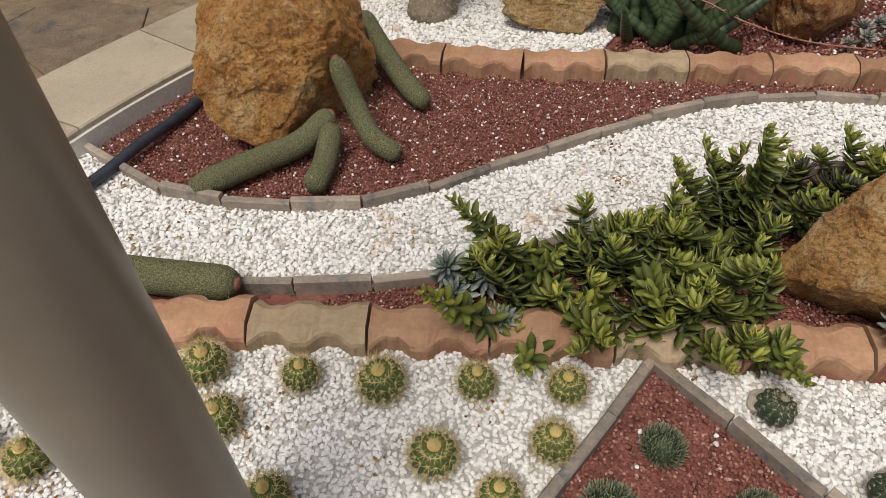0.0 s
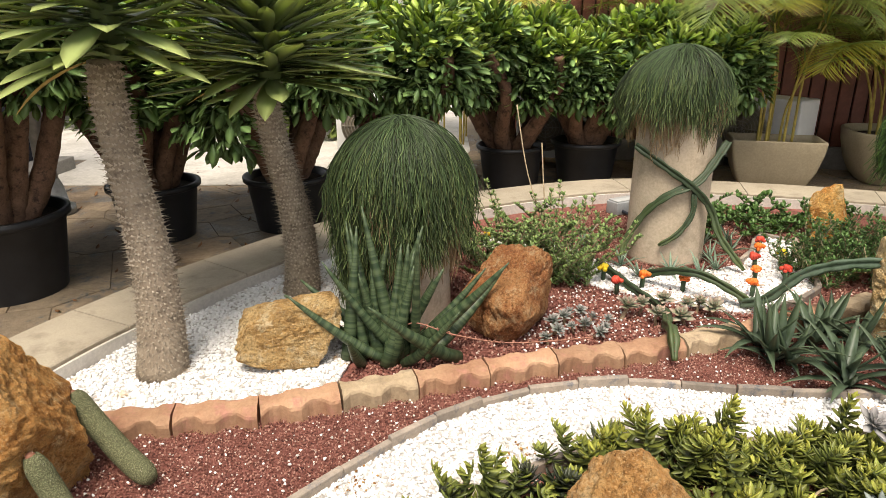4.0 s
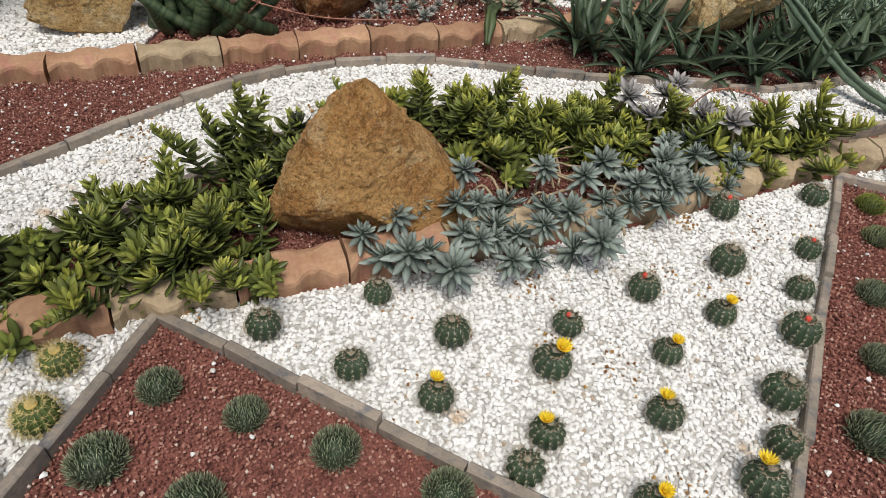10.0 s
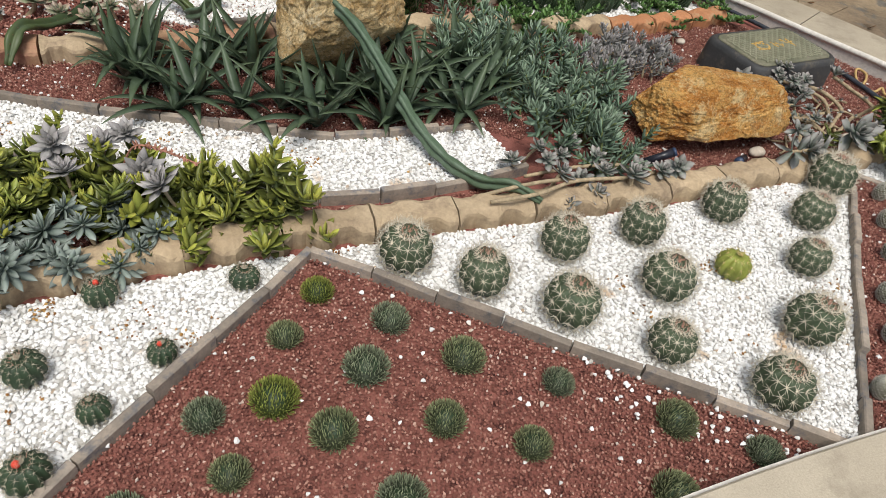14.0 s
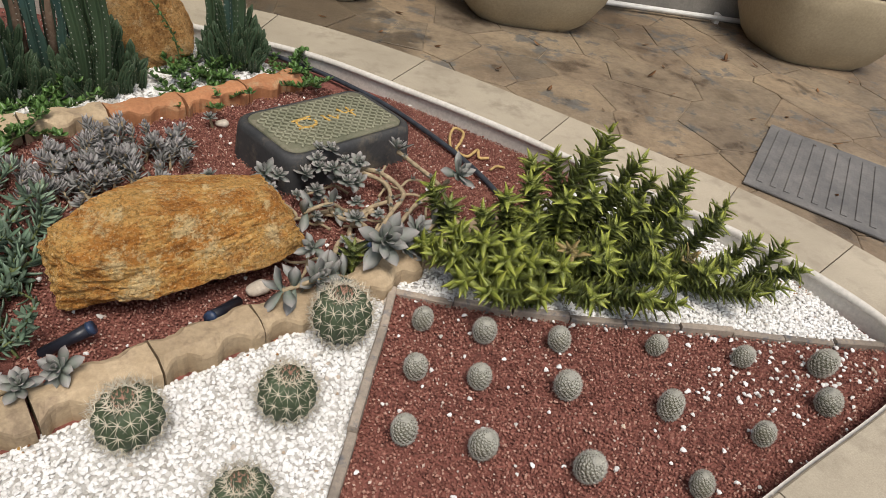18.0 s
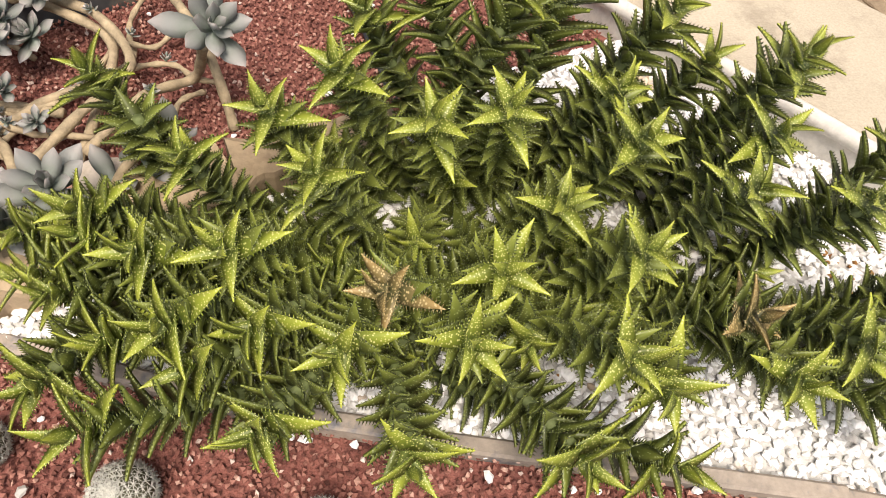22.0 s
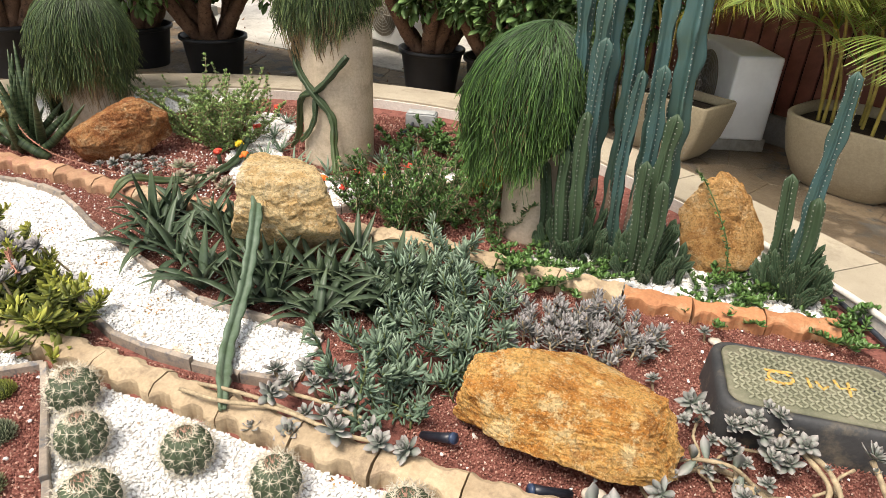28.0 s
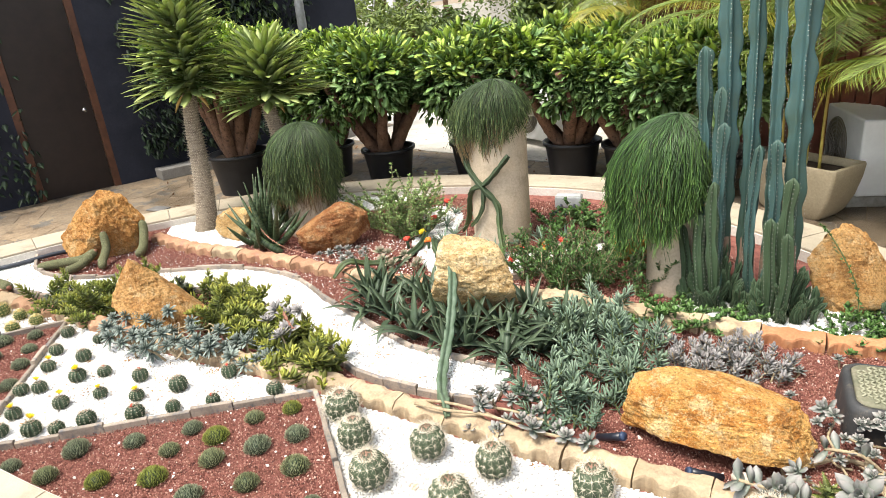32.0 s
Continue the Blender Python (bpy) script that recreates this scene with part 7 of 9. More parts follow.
part("pipe", tube(even(curve_points([(3.2, 4.5, 0.02), (3.4, 4.36, 0.02), (3.56, 4.2, 0.02), (3.72, 4.0, 0.02), (3.9, 3.68, 0.02), (4.04, 3.28, 0.018), (4.1, 2.98, 0.012), (4.12, 2.82, -0.015)], 60), 0.04), 0.0125, 10), M_HOSE, h1)
h2 = thing("hose", Matrix(), "black irrigation hose running over the red gravel to the boulder", "hose", "hoses")
part("pipe", tube(even(curve_points([(-2.86, 0.9, 0.03), (-2.8, 1.18, 0.03), (-2.785, 1.4, 0.035), (-2.78, 1.6, 0.02), (-2.78, 1.85, 0.01), (-2.72, 2.1, 0.01)], 40), 0.04), 0.019, 10), M_HOSE, h2)
M_ROOT = plain("dry_root", (0.5, 0.34, 0.14), 0.8, vary=0.25, scale=40)
rt = thing("dry_root", Matrix(), "looped dry tan root lying on red gravel", "root")
part("loop", tube(curve_points([(4.05, 3.3, 0.012), (4.09, 3.4, 0.02), (4.14, 3.46, 0.025), (4.17, 3.42, 0.02), (4.12, 3.34, 0.02), (4.07, 3.28, 0.012), (4.1, 3.22, 0.012), (4.17, 3.26, 0.02), (4.15, 3.2, 0.015), (4.2, 3.2, 0.01)], 50), 0.007, 7), M_ROOT, rt)
part("end", tube(curve_points([(4.16, 3.1, 0.01), (4.2, 3.12, 0.014), (4.24, 3.11, 0.01)], 10), 0.006, 6), M_ROOT, rt)

M_SPIKE = plain("black_sprinkler_plastic", (0.018, 0.02, 0.03), 0.35, vary=0.2)
for i, (x, y, tx, tz) in enumerate(((3.87, 2.73, 40, 20), (3.33, 2.66, 62, 60), (2.96, 2.48, 70, -50), (2.47, 2.4, 60, 80))):
    c = thing("drip_spike", pose(x, y, 0, tx, 20, tz), "black plastic irrigation spike stuck in red gravel", "irrigation spike", "irrigation spikes")
    part("tube", tube([(0, 0, -0.02), (0, 0, 0.07), (0, 0, 0.12)], [0.018, 0.017, 0.02], 12), M_SPIKE, c)
    part("cap", tube([(0, 0, 0.118), (0, 0, 0.13)], [0.021, 0.019], 12), plain("blue_black_cap", (0.03, 0.05, 0.1), 0.4), c, "blue-black cap")

M_PALE_STONE = mineral("pale_pebble", (0.5, 0.42, 0.33), (0.68, 0.62, 0.54), 12, 80, 0.7, 0.2)
for i, (x, y, s) in enumerate(((3.09, 3.6, 0.022), (-0.84, 1.08, 0.028), (3.94, 2.5, 0.045), (3.62, 2.68, 0.04), (3.04, 2.52, 0.03))):
    v, f, a = ball(3)
    v = v * [1.3, 1.0, 0.75] * s * (1 + 0.08 * np.sin(v[:, :1] * 4 + i))
    o = solid("loose_stone", (v, f, a), M_PALE_STONE, "loose pale stone lying in the gravel", "stone", "loose stones")
    o.matrix_basis = pose(x, y, s * 0.5, 0, 0, i * 50)

# ---- round steel post at the bed's corner ----
M_POST = plain("brushed_grey_post", (0.27, 0.24, 0.2), 0.42, 0.45, vary=0.12, scale=3, bump=0.05)
post = thing("steel_post", pose(-1.71, 0.34, -0.05), "smooth grey-brown metal post standing in white gravel", "post")
part("pole", tube([(0, 0, 0), (0, 0, 0.5), (0, 0, 1.5), (0, 0, 3.6)], [0.086, 0.083, 0.076, 0.06], 40), M_POST, post)
part("base_plate", box(0.24, 0.24, 0.06, 0.006, 2), M_POST, post)

# grey junction box by the kerb, dry stalks and a flower stalk
jb = thing("junction_box", pose(0.36, 5.02, 0.0, 0, 0, 28), "small grey plastic junction box on red gravel beside the kerb", "junction box")
part("casing", box(0.24, 0.12, 0.1, 0.008), plain("grey_casing", (0.36, 0.38, 0.38), 0.5), jb)
part("cover", box(0.22, 0.1, 0.012, 0.004, 1, 0.1), plain("pale_cover", (0.46, 0.47, 0.46), 0.5), jb, "paler cover")
for x in (-0.06, 0.06):
    part("conduit", tube([(x, -0.06, 0.03), (x, -0.16, 0.02), (x - 0.05, -0.3, 0.015)], 0.012, 8), M_HOSE, jb, "black conduit")
M_DRY = plain("dry_stalk", (0.5, 0.4, 0.26), 0.85, vary=0.3, scale=50)
for a, b, c2 in (((-0.3, 4.55, 0.0), (-0.44, 4.62, 0.4), (-0.52, 4.72, 0.86)), ((-0.3, 4.6, 0.0), (-0.32, 4.66, 0.3), (-0.34, 4.7, 0.6))):
    c = thing("dry_stalk", Matrix(), "thin bleached dry flower stalk rising behind the shrub", "dry stalk", "dry stalks")
    part("stalk", tube(curve_points([a, b, c2], 12), 0.0045, 6), M_DRY, c)
M_RED_STALK = plain("coral_stalk", (0.4, 0.19, 0.13), 0.6, vary=0.3, scale=60)
for line, text in (([(0.56, 1.95, 0.14), (0.62, 1.92, 0.25), (0.71, 1.88, 0.27), (0.8, 1.87, 0.24)], "coral-red drooping flower stalk above the green succulents"), ([(-1.24, 2.8, 0.1), (-1.16, 2.72, 0.2), (-0.98, 2.7, 0.15), (-0.73, 2.74, 0.09), (-0.34, 2.9, 0.03)], "coral-pink flower stalk leaning over the terracotta edging")):
    c = thing("flower_stalk", Matrix(), text, "flower stalk", "flower stalks")
    q = curve_points(line, 40)
    part("stalk", tube(q, 0.003, 6), M_RED_STALK, c)
    hp = Heap()
    rr = random.Random(len(line))
    bell = leaf(0.016, 0.007, 0.004, 0.3, 4, 0.3, 0.3, 0.5)
    for i in range(70):
        hp.add(bell, turned(*q[rr.randrange(len(q) // 3, len(q))], ry=rr.uniform(-1.2, 1.2), rz=rr.uniform(0, 6.3), s=rr.uniform(0.6, 1.1)))
    tagged(part("floret_spray", hp, M_RED_STALK, c, "small coral bell florets"), kind="stuff")

# ---- potted hedge trees behind the bed ----
M_BARK = mineral("ringed_bark", (0.12, 0.065, 0.04), (0.26, 0.15, 0.095), 10, 80, 0.9, 0.7, (0.06, 0.035, 0.025), 0, 0.008)
M_FICUS = foliage("hedge_leaf", (0.1, 0.185, 0.07), (0.22, 0.35, 0.12), 0.27, 0.6, thin=0.3)
# lime young leaves, brightened further so the colour carries the light from above
M_FICUS_LIT = foliage("lit_young_hedge_leaf", (0.34, 0.5, 0.09), (0.6, 0.74, 0.17), 0.3, 0.4, thin=0.4)
M_POT = plain("black_pot_plastic", (0.016, 0.017, 0.02), 0.45, vary=0.25, scale=6, bump=0.05)
M_SOIL = mineral("dark_soil", (0.03, 0.022, 0.016), (0.07, 0.05, 0.035), 20, 90, 0.95, 0.8)


def pot_shape(r0, r1, h, lip=0.02):
    rows = [(r0, 0.0), (r1 * 0.97, h * 0.88), (r1 * 1.0, h * 0.9), (r1 + lip, h * 0.92), (r1 + lip, h), (r1 - 0.01, h), (r1 - 0.03, h * 0.86)]
    a = np.arange(40) * 2 * np.pi / 40
    return loft([(np.stack([np.cos(a) * r, np.sin(a) * r], 1), z) for r, z in rows], False)


def disc(r, z):
    a = np.arange(32) * 2 * np.pi / 32
    v = np.r_[np.c_[np.cos(a) * r, np.sin(a) * r, np.full(32, z)], [(0, 0, z + 0.01)]]
    return v, [(i, (i + 1) % 32, 32) for i in range(32)], np.zeros(33)


hedge_leaf = leaf(0.12, 0.06, 0.0012, -0.3, 5, 0.3, 0.25, 0.62, 0.15)


def crown_of(rx, ry, rz, zc, count, seed, young):
    """Leaves on a cluster of overlapping lumps, so that the outline stays uneven."""
    r = np.random.default_rng(seed)
    lumps = np.random.default_rng(seed % 50)
    m = 17
    a = np.arange(m) * 2.4 + lumps.uniform(-0.4, 0.4, m)
    d = np.sqrt((np.arange(m) + 0.5) / m)
    mid = np.stack([np.cos(a) * d * rx * 0.98, np.sin(a) * d * ry * 0.9, lumps.uniform(-0.4, 0.55, m) * rz - 0.25 * rz * d], 1)
    size = lumps.uniform(0.19, 0.34, m) * (rx / 0.68)
    u = r.normal(size=(count, 3))
    u /= np.linalg.norm(u, axis=1)[:, None]
    who = r.integers(0, m, count)
    p = mid[who] + u * (size[who] * r.uniform(0.75, 1.08, count))[:, None]
    # only upward-facing leaves take the brighter, top-lit colour
    if young:
        keep = (u[:, 2] > 0.15) & (p[:, 2] > -0.15 * rz)
        p, u = p[keep], u[keep]
        p[:, 2] += r.uniform(0, 0.05, len(p))
    k = len(p)
    turns = np.stack([r.uniform(-0.8, 0.8, k), -0.9 * u[:, 2] + r.uniform(-0.7, 0.7, k), np.arctan2(u[:, 1], u[:, 0]) + r.uniform(-1.0, 1.0, k)], 1)
    s = r.uniform(0.6, 1.1, k)
    return many(hedge_leaf, p + [0, 0, zc], turns, np.stack([s, s, s], 1))


def hedge_tree(at, size, seed, pot_h=0.4, pot_r=0.3, label="clipped glossy hedge tree with many stems in a black pot"):
    c = thing("potted_hedge_tree", pose(at[0], at[1], Z_PAVE, 0, 0, seed * 37), label, "tree", "potted hedge trees")
    rx, ry, rz, zc = size
    pot = part("pot", pot_shape(pot_r * 0.8, pot_r, pot_h), M_POT, c, "round black plastic pot")
    part("soil", disc(pot_r - 0.03, pot_h * 0.88), M_SOIL, pot)
    r = random.Random(seed)
    for i in range(7):
        a = i * 0.9 + r.uniform(-0.3, 0.3)
        reach = r.uniform(0.5, 0.95) * rx
        pts = [(0.06 * math.cos(a), 0.06 * math.sin(a), pot_h * 0.8), (0.42 * reach * math.cos(a), 0.35 * reach * math.sin(a), pot_h + 0.12), (0.8 * reach * math.cos(a + 0.2), 0.8 * reach * math.sin(a + 0.2), zc - rz * 0.75), (reach * math.cos(a), reach * math.sin(a), zc)]
        q = curve_points(pts, 30)
        part("limb", tube(q, np.linspace(0.078, 0.04, len(q)) * (1 + 0.05 * np.sin(np.arange(len(q)) * 2.4)), 10), M_BARK, c)
    tagged(part("crown", crown_of(rx, ry, rz, zc, 5600, seed, False), M_FICUS, c, "dense dark glossy foliage"), kind="stuff")
    tagged(part("lit_young_growth", crown_of(rx, ry, rz, zc, 4600, seed + 50, True), M_FICUS_LIT, c, "young top leaves coloured bright for light from above"), kind="stuff")


hedge_tree((-3.55, 3.75), (0.62, 0.62, 0.42, 1.5), 1, 0.48, 0.34)
hedge_tree((-3.1, 4.75), (0.65, 0.65, 0.4, 1.3), 2)
hedge_tree((-2.2, 4.98), (0.72, 0.7, 0.38, 1.2), 3)
hedge_tree((-1.45, 5.7), (0.75, 0.7, 0.38, 1.2), 4)
hedge_tree((-0.4, 6.12), (0.72, 0.66, 0.38, 1.2), 5)
hedge_tree((0.3, 6.2), (0.6, 0.55, 0.36, 1.08), 6, 0.42)
hedge_tree((1.1, 6.15), (0.62, 0.55, 0.36, 1.15), 7)

# ---- walls ----
M_SLAT = plain("red_brown_cladding", (0.2, 0.07, 0.047), 0.45, vary=0.3, scale=5, bump=0.12)
M_SLAT_BACK = plain("dark_cladding_gap", (0.03, 0.012, 0.009), 0.7)
M_BEAM = mineral("grey_plinth", (0.2, 0.19, 0.17), (0.34, 0.32, 0.29), 4, 60, 0.85, 0.2)
M_GLASS = plain("pale_window_pane", (0.55, 0.57, 0.58), 0.08, 0.0, 0.6, 0.05)
WA, WB = np.array((-0.6, 7.75)), np.array((9.4, 5.05))
wd = (WB - WA) / np.linalg.norm(WB - WA)
wang = math.degrees(math.atan2(wd[1], wd[0]))
wl = float(np.linalg.norm(WB - WA))
wall_wood = thing("wall_wood", pose(WA[0], WA[1], Z_PAVE, 0, 0, wang), "tall wall clad in red-brown vertical boards", "wall", kind="structure")
part("backing", (box(wl, 0.1, 4.6)[0] + [wl / 2, 0.1, 0], box(wl, 0.1, 4.6)[1], np.zeros(8)), M_SLAT_BACK, wall_wood, smooth=False)
part("plinth", (box(wl, 0.16, 0.22, 0.01)[0] + [wl / 2, 0.0, 0], box(wl, 0.16, 0.22, 0.01)[1], np.zeros(len(box(wl, 0.16, 0.22, 0.01)[0]))), M_BEAM, wall_wood, "grey plinth", smooth=False)
slat_low = mesh_of("board", box(0.12, 0.035, 2.15, 0.006, 1, 0.22), M_SLAT, False)
slat_up = mesh_of("board", box(0.12, 0.035, 1.95, 0.006, 1, 2.62), M_SLAT, False)
for i in range(int(wl / 0.135)):
    part("board", slat_low, None, wall_wood, m=pose(0.07 + i * 0.135, 0.02, 0))
    if not 5 <= i <= 12:
        part("board", slat_up, None, wall_wood, m=pose(0.07 + i * 0.135, -0.1, 0))
part("beam", (box(wl, 0.18, 0.2, 0.01)[0] + [wl / 2, -0.02, 2.4], box(wl, 0.18, 0.2, 0.01)[1], np.zeros(len(box(wl, 0.18, 0.2, 0.01)[0]))), M_SLAT, wall_wood, "red-brown beam", smooth=False)
slat_sill = mesh_of("board", box(0.12, 0.035, 0.5, 0.006, 1, 2.62), M_SLAT, False)
for i in range(5, 13):
    part("board", slat_sill, None, wall_wood, m=pose(0.07 + i * 0.135, -0.1, 0))
win = part("window", (box(1.06, 0.05, 1.4, 0.01)[0] + [0.07 + 8.5 * 0.135, -0.06, 3.13], box(1.06, 0.05, 1.4, 0.01)[1], np.zeros(len(box(1.06, 0.05, 1.4, 0.01)[0]))), M_GLASS, wall_wood, "pale window pane", smooth=False)

M_BLACK_WALL = mineral("black_wall_render", (0.013, 0.015, 0.024), (0.03, 0.033, 0.048), 2, 40, 0.85, 0.3)
M_IVY = foliage("ivy_leaf", (0.014, 0.026, 0.014), (0.035, 0.06, 0.025), 0.45, 0.5)
M_IVY_Y = foliage("light_ivy_leaf", (0.07, 0.13, 0.03), (0.15, 0.23, 0.05), 0.4, 0.35)
M_DOOR = plain("dark_wood_door", (0.016, 0.009, 0.008), 0.4, vary=0.3, scale=6)
M_JAMB = plain("brown_door_post", (0.09, 0.035, 0.018), 0.5, vary=0.3, scale=6)
wall_black = thing("wall_black", Matrix(), "high black wall overgrown with ivy", "wall", kind="structure")
BA, BB = np.array((-5.9, -1.5)), np.array((-5.25, 7.0))
bd = (BB - BA) / np.linalg.norm(BB - BA)
bl = float(np.linalg.norm(BB - BA))
bang = math.degrees(math.atan2(bd[1], bd[0]))
wall_black.matrix_basis = pose(BA[0], BA[1], Z_PAVE, 0, 0, bang)
for x0, x1 in ((0.0, 3.45), (4.45, bl)):
    sh = box(x1 - x0, 0.2, 5.0)
    part("panel", (sh[0] + [(x0 + x1) / 2, 0.1, 0], sh[1], sh[2]), M_BLACK_WALL, wall_black, smooth=False)
sh = box(1.0, 0.2, 2.22)
part("panel", (sh[0] + [3.95, 0.13, 2.78], sh[1], sh[2]), M_BLACK_WALL, wall_black, smooth=False)
sh = box(bl - 4.9, 0.3, 0.14, 0.01)
part("ledge", (sh[0] + [4.9 + (bl - 4.9) / 2, -0.2, 0], sh[1], sh[2]), M_BEAM, wall_black, "low grey ledge", smooth=False)
door = thing("door_1", wall_black.matrix_basis @ pose(3.95, 0.08, 0), "dark closed wooden door in the black wall", "door", kind="structure")
part("leaf", box(0.82, 0.05, 2.82, 0.004), M_DOOR, door, smooth=False)
for x in (-0.46, 0.46):
    part("door_post", (box(0.09, 0.14, 2.85, 0.004)[0] + [x, 0, 0], box(0.09, 0.14, 2.85, 0.004)[1], np.zeros(len(box(0.09, 0.14, 2.85, 0.004)[0]))), M_JAMB, door, "brown door post", smooth=False)
knob = part("door_handle", tube([(0.3, -0.03, 1.05), (0.3, -0.08, 1.05), (0.3, -0.1, 1.05)], [0.012, 0.014, 0.028], 14), plain("steel_knob", (0.6, 0.6, 0.6), 0.25, 1.0), door, "round steel knob")
r2 = np.random.default_rng(12)
ivy_leaf = leaf(0.1, 0.07, 0.001, 0.2, 4, 0.05, 0.2, 0.35, 0.5)


def ivy(name, x0, x1, z0, z1, count, material, label, seed, size=1.0):
    r = np.random.default_rng(seed)
    x, z = r.uniform(x0, x1, count), r.uniform(z0, z1, count)
    thin = np.sin(x * 2.1 + seed) * np.cos(z * 1.7 + x) + r.normal(0, 0.5, count) > -0.35
    x, z = x[thin], z[thin]
    k = len(x)
    p = np.stack([x, -0.02 - r.uniform(0, 0.14, k), z], 1)
    t = np.stack([r.uniform(-0.5, 0.5, k), r.uniform(0.5, 1.5, k), -1.57 + r.uniform(-1.0, 1.0, k)], 1)
    s = r.uniform(0.6, 1.2, k) * size
    o = solid(name, many(ivy_leaf, p, t, np.stack([s, s, s], 1)), material, label, "climber", kind="stuff")
    o.matrix_basis = wall_black.matrix_basis
    return o


ivy("ivy", 4.85, bl - 0.9, 0.3, 4.6, 4600, M_IVY, "dark ivy covering the black wall", 3)
ivy("ivy", 0.6, 3.6, 0.1, 4.4, 1900, M_IVY, "dark ivy on the black wall beside the door", 4)
ivy("ivy", bl - 2.7, bl - 1.4, 1.4, 5.0, 1500, M_IVY_Y, "bright green climber hanging down the black wall", 5, 1.2)
ivy("ivy", bl - 0.9, bl + 0.3, 2.6, 5.0, 1500, M_IVY, "dark ivy hanging at the end of the wall", 6)

# ---- fixtures behind the bed ----
M_AC = plain("white_painted_metal", (0.82, 0.82, 0.8), 0.45, vary=0.06, scale=4, bump=0.03)
M_GRILLE = plain("grey_grille", (0.3, 0.28, 0.24), 0.5, vary=0.2)


def ac_unit(at, turn, label):
    c = thing("air_conditioner", pose(at[0], at[1], Z_PAVE, 0, 0, turn), label, "air conditioner", "air conditioners")
    part("body", box(0.86, 0.34, 0.64, 0.02, 2, 0.1), M_AC, c, "white metal casing")
    hpg = Heap()
    for i in range(7):
        hpg.add(tube([(-0.12 + 0.035 * (i + 1) * math.cos(a), -0.18, 0.42 + 0.035 * (i + 1) * math.sin(a)) for a in np.linspace(0, 6.283, 30)], 0.004, 4, cap=False))
    for k in range(8):
        a = k * math.pi / 4
        hpg.add(tube([(-0.12, -0.182, 0.42), (-0.12 + 0.25 * math.cos(a), -0.182, 0.42 + 0.25 * math.sin(a))], 0.004, 4))
    part("fan_grille", hpg, M_GRILLE, c, "round wire fan grille")
    # no real hollow: a darker disc gives the shade behind the grille
    part("fan_recess", tube([(-0.12, -0.166, 0.42), (-0.12, -0.173, 0.42)], 0.25, 30), plain("fan_shadow_plate", (0.22, 0.19, 0.14), 0.7), c, "beige-brown disc coloured as the shaded fan recess")
    for x in (-0.36, 0.36):
        part("foot", (box(0.07, 0.42, 0.1, 0.005)[0] + [x, 0, 0], box(0.07, 0.42, 0.1, 0.005)[1], np.zeros(len(box(0.07, 0.42, 0.1, 0.005)[0]))), M_GRILLE, c)


ac_unit((2.2, 6.76), -55, "white outdoor air conditioner unit on feet beside a planter")
ac_unit((0.2, 7.05), -16, "white outdoor air conditioner unit behind the potted trees")
ac_unit((-1.7, 7.2), -10, "white outdoor air conditioner unit behind the potted trees")

M_PLANTER = mineral("beige_planter", (0.36, 0.3, 0.2), (0.46, 0.385, 0.26), 2, 60, 0.7, 0.12)
M_FROND = foliage("palm_frond", (0.125, 0.19, 0.045), (0.31, 0.38, 0.09), 0.38, 0.5, thin=0.3)
M_FROND_Y = foliage("yellow_palm_frond", (0.3, 0.3, 0.04), (0.5, 0.43, 0.06), 0.4, 0.35, thin=0.25)
M_CANE = plain("palm_cane", (0.4, 0.31, 0.07), 0.5, vary=0.3, scale=10)


def blade(L, W):
    """A thin folded leaflet that droops towards its tip."""
    v = [(L * t, y * W * w, -0.6 * L * t ** 2.2 - (0.25 * W * w if y else 0)) for t, w in ((0, 0.35), (0.35, 0.5), (0.7, 0.4), (1.0, 0.03)) for y in (-1, 0, 1)]
    f = [(i * 3 + j, i * 3 + j + 1, i * 3 + j + 4, i * 3 + j + 3) for i in range(3) for j in range(2)]
    return np.array(v), f, np.repeat([0, 0.35, 0.7, 1.0], 3)


def frond(L, seed, arch=1.3, leaflets=46, ll=0.36):
    r = random.Random(seed)
    k = np.linspace(0, 1, 14)
    ang = 1.25 - arch * k
    x = np.r_[0, np.cumsum(np.cos(ang[:-1]))] * L / 13
    z = np.r_[0, np.cumsum(np.sin(ang[:-1]))] * L / 13
    pts = np.stack([x, 0 * x, z], 1)
    hp = Heap()
    hp.add(tube(pts, np.linspace(0.008, 0.002, 14), 4))
    for i in range(leaflets):
        t = 0.18 + 0.8 * i / leaflets
        q = [np.interp(t, k, pts[:, j]) for j in range(3)]
        s = math.sin(math.pi * min(1, 0.12 + t * 0.9)) ** 0.6
        lf = blade(ll * s * r.uniform(0.85, 1.1) + 0.04, 0.0075)
        tilt = float(np.interp(t, k, ang))
        for side in (-1, 1):
            hp.add(lf, Matrix.Translation(q) @ Euler((0, -tilt, 0)).to_matrix().to_4x4() @ Euler((side * 0.5, -0.25, side * (0.95 - 0.35 * t) + r.uniform(-0.1, 0.1)), "XYZ").to_matrix().to_4x4())
    return hp


fronds = [mesh_of("frond", frond(1.25, k, 1.3 + 0.25 * k), M_FROND) for k in range(3)] + [mesh_of("frond", frond(1.1, 8, 1.7), M_FROND_Y)]


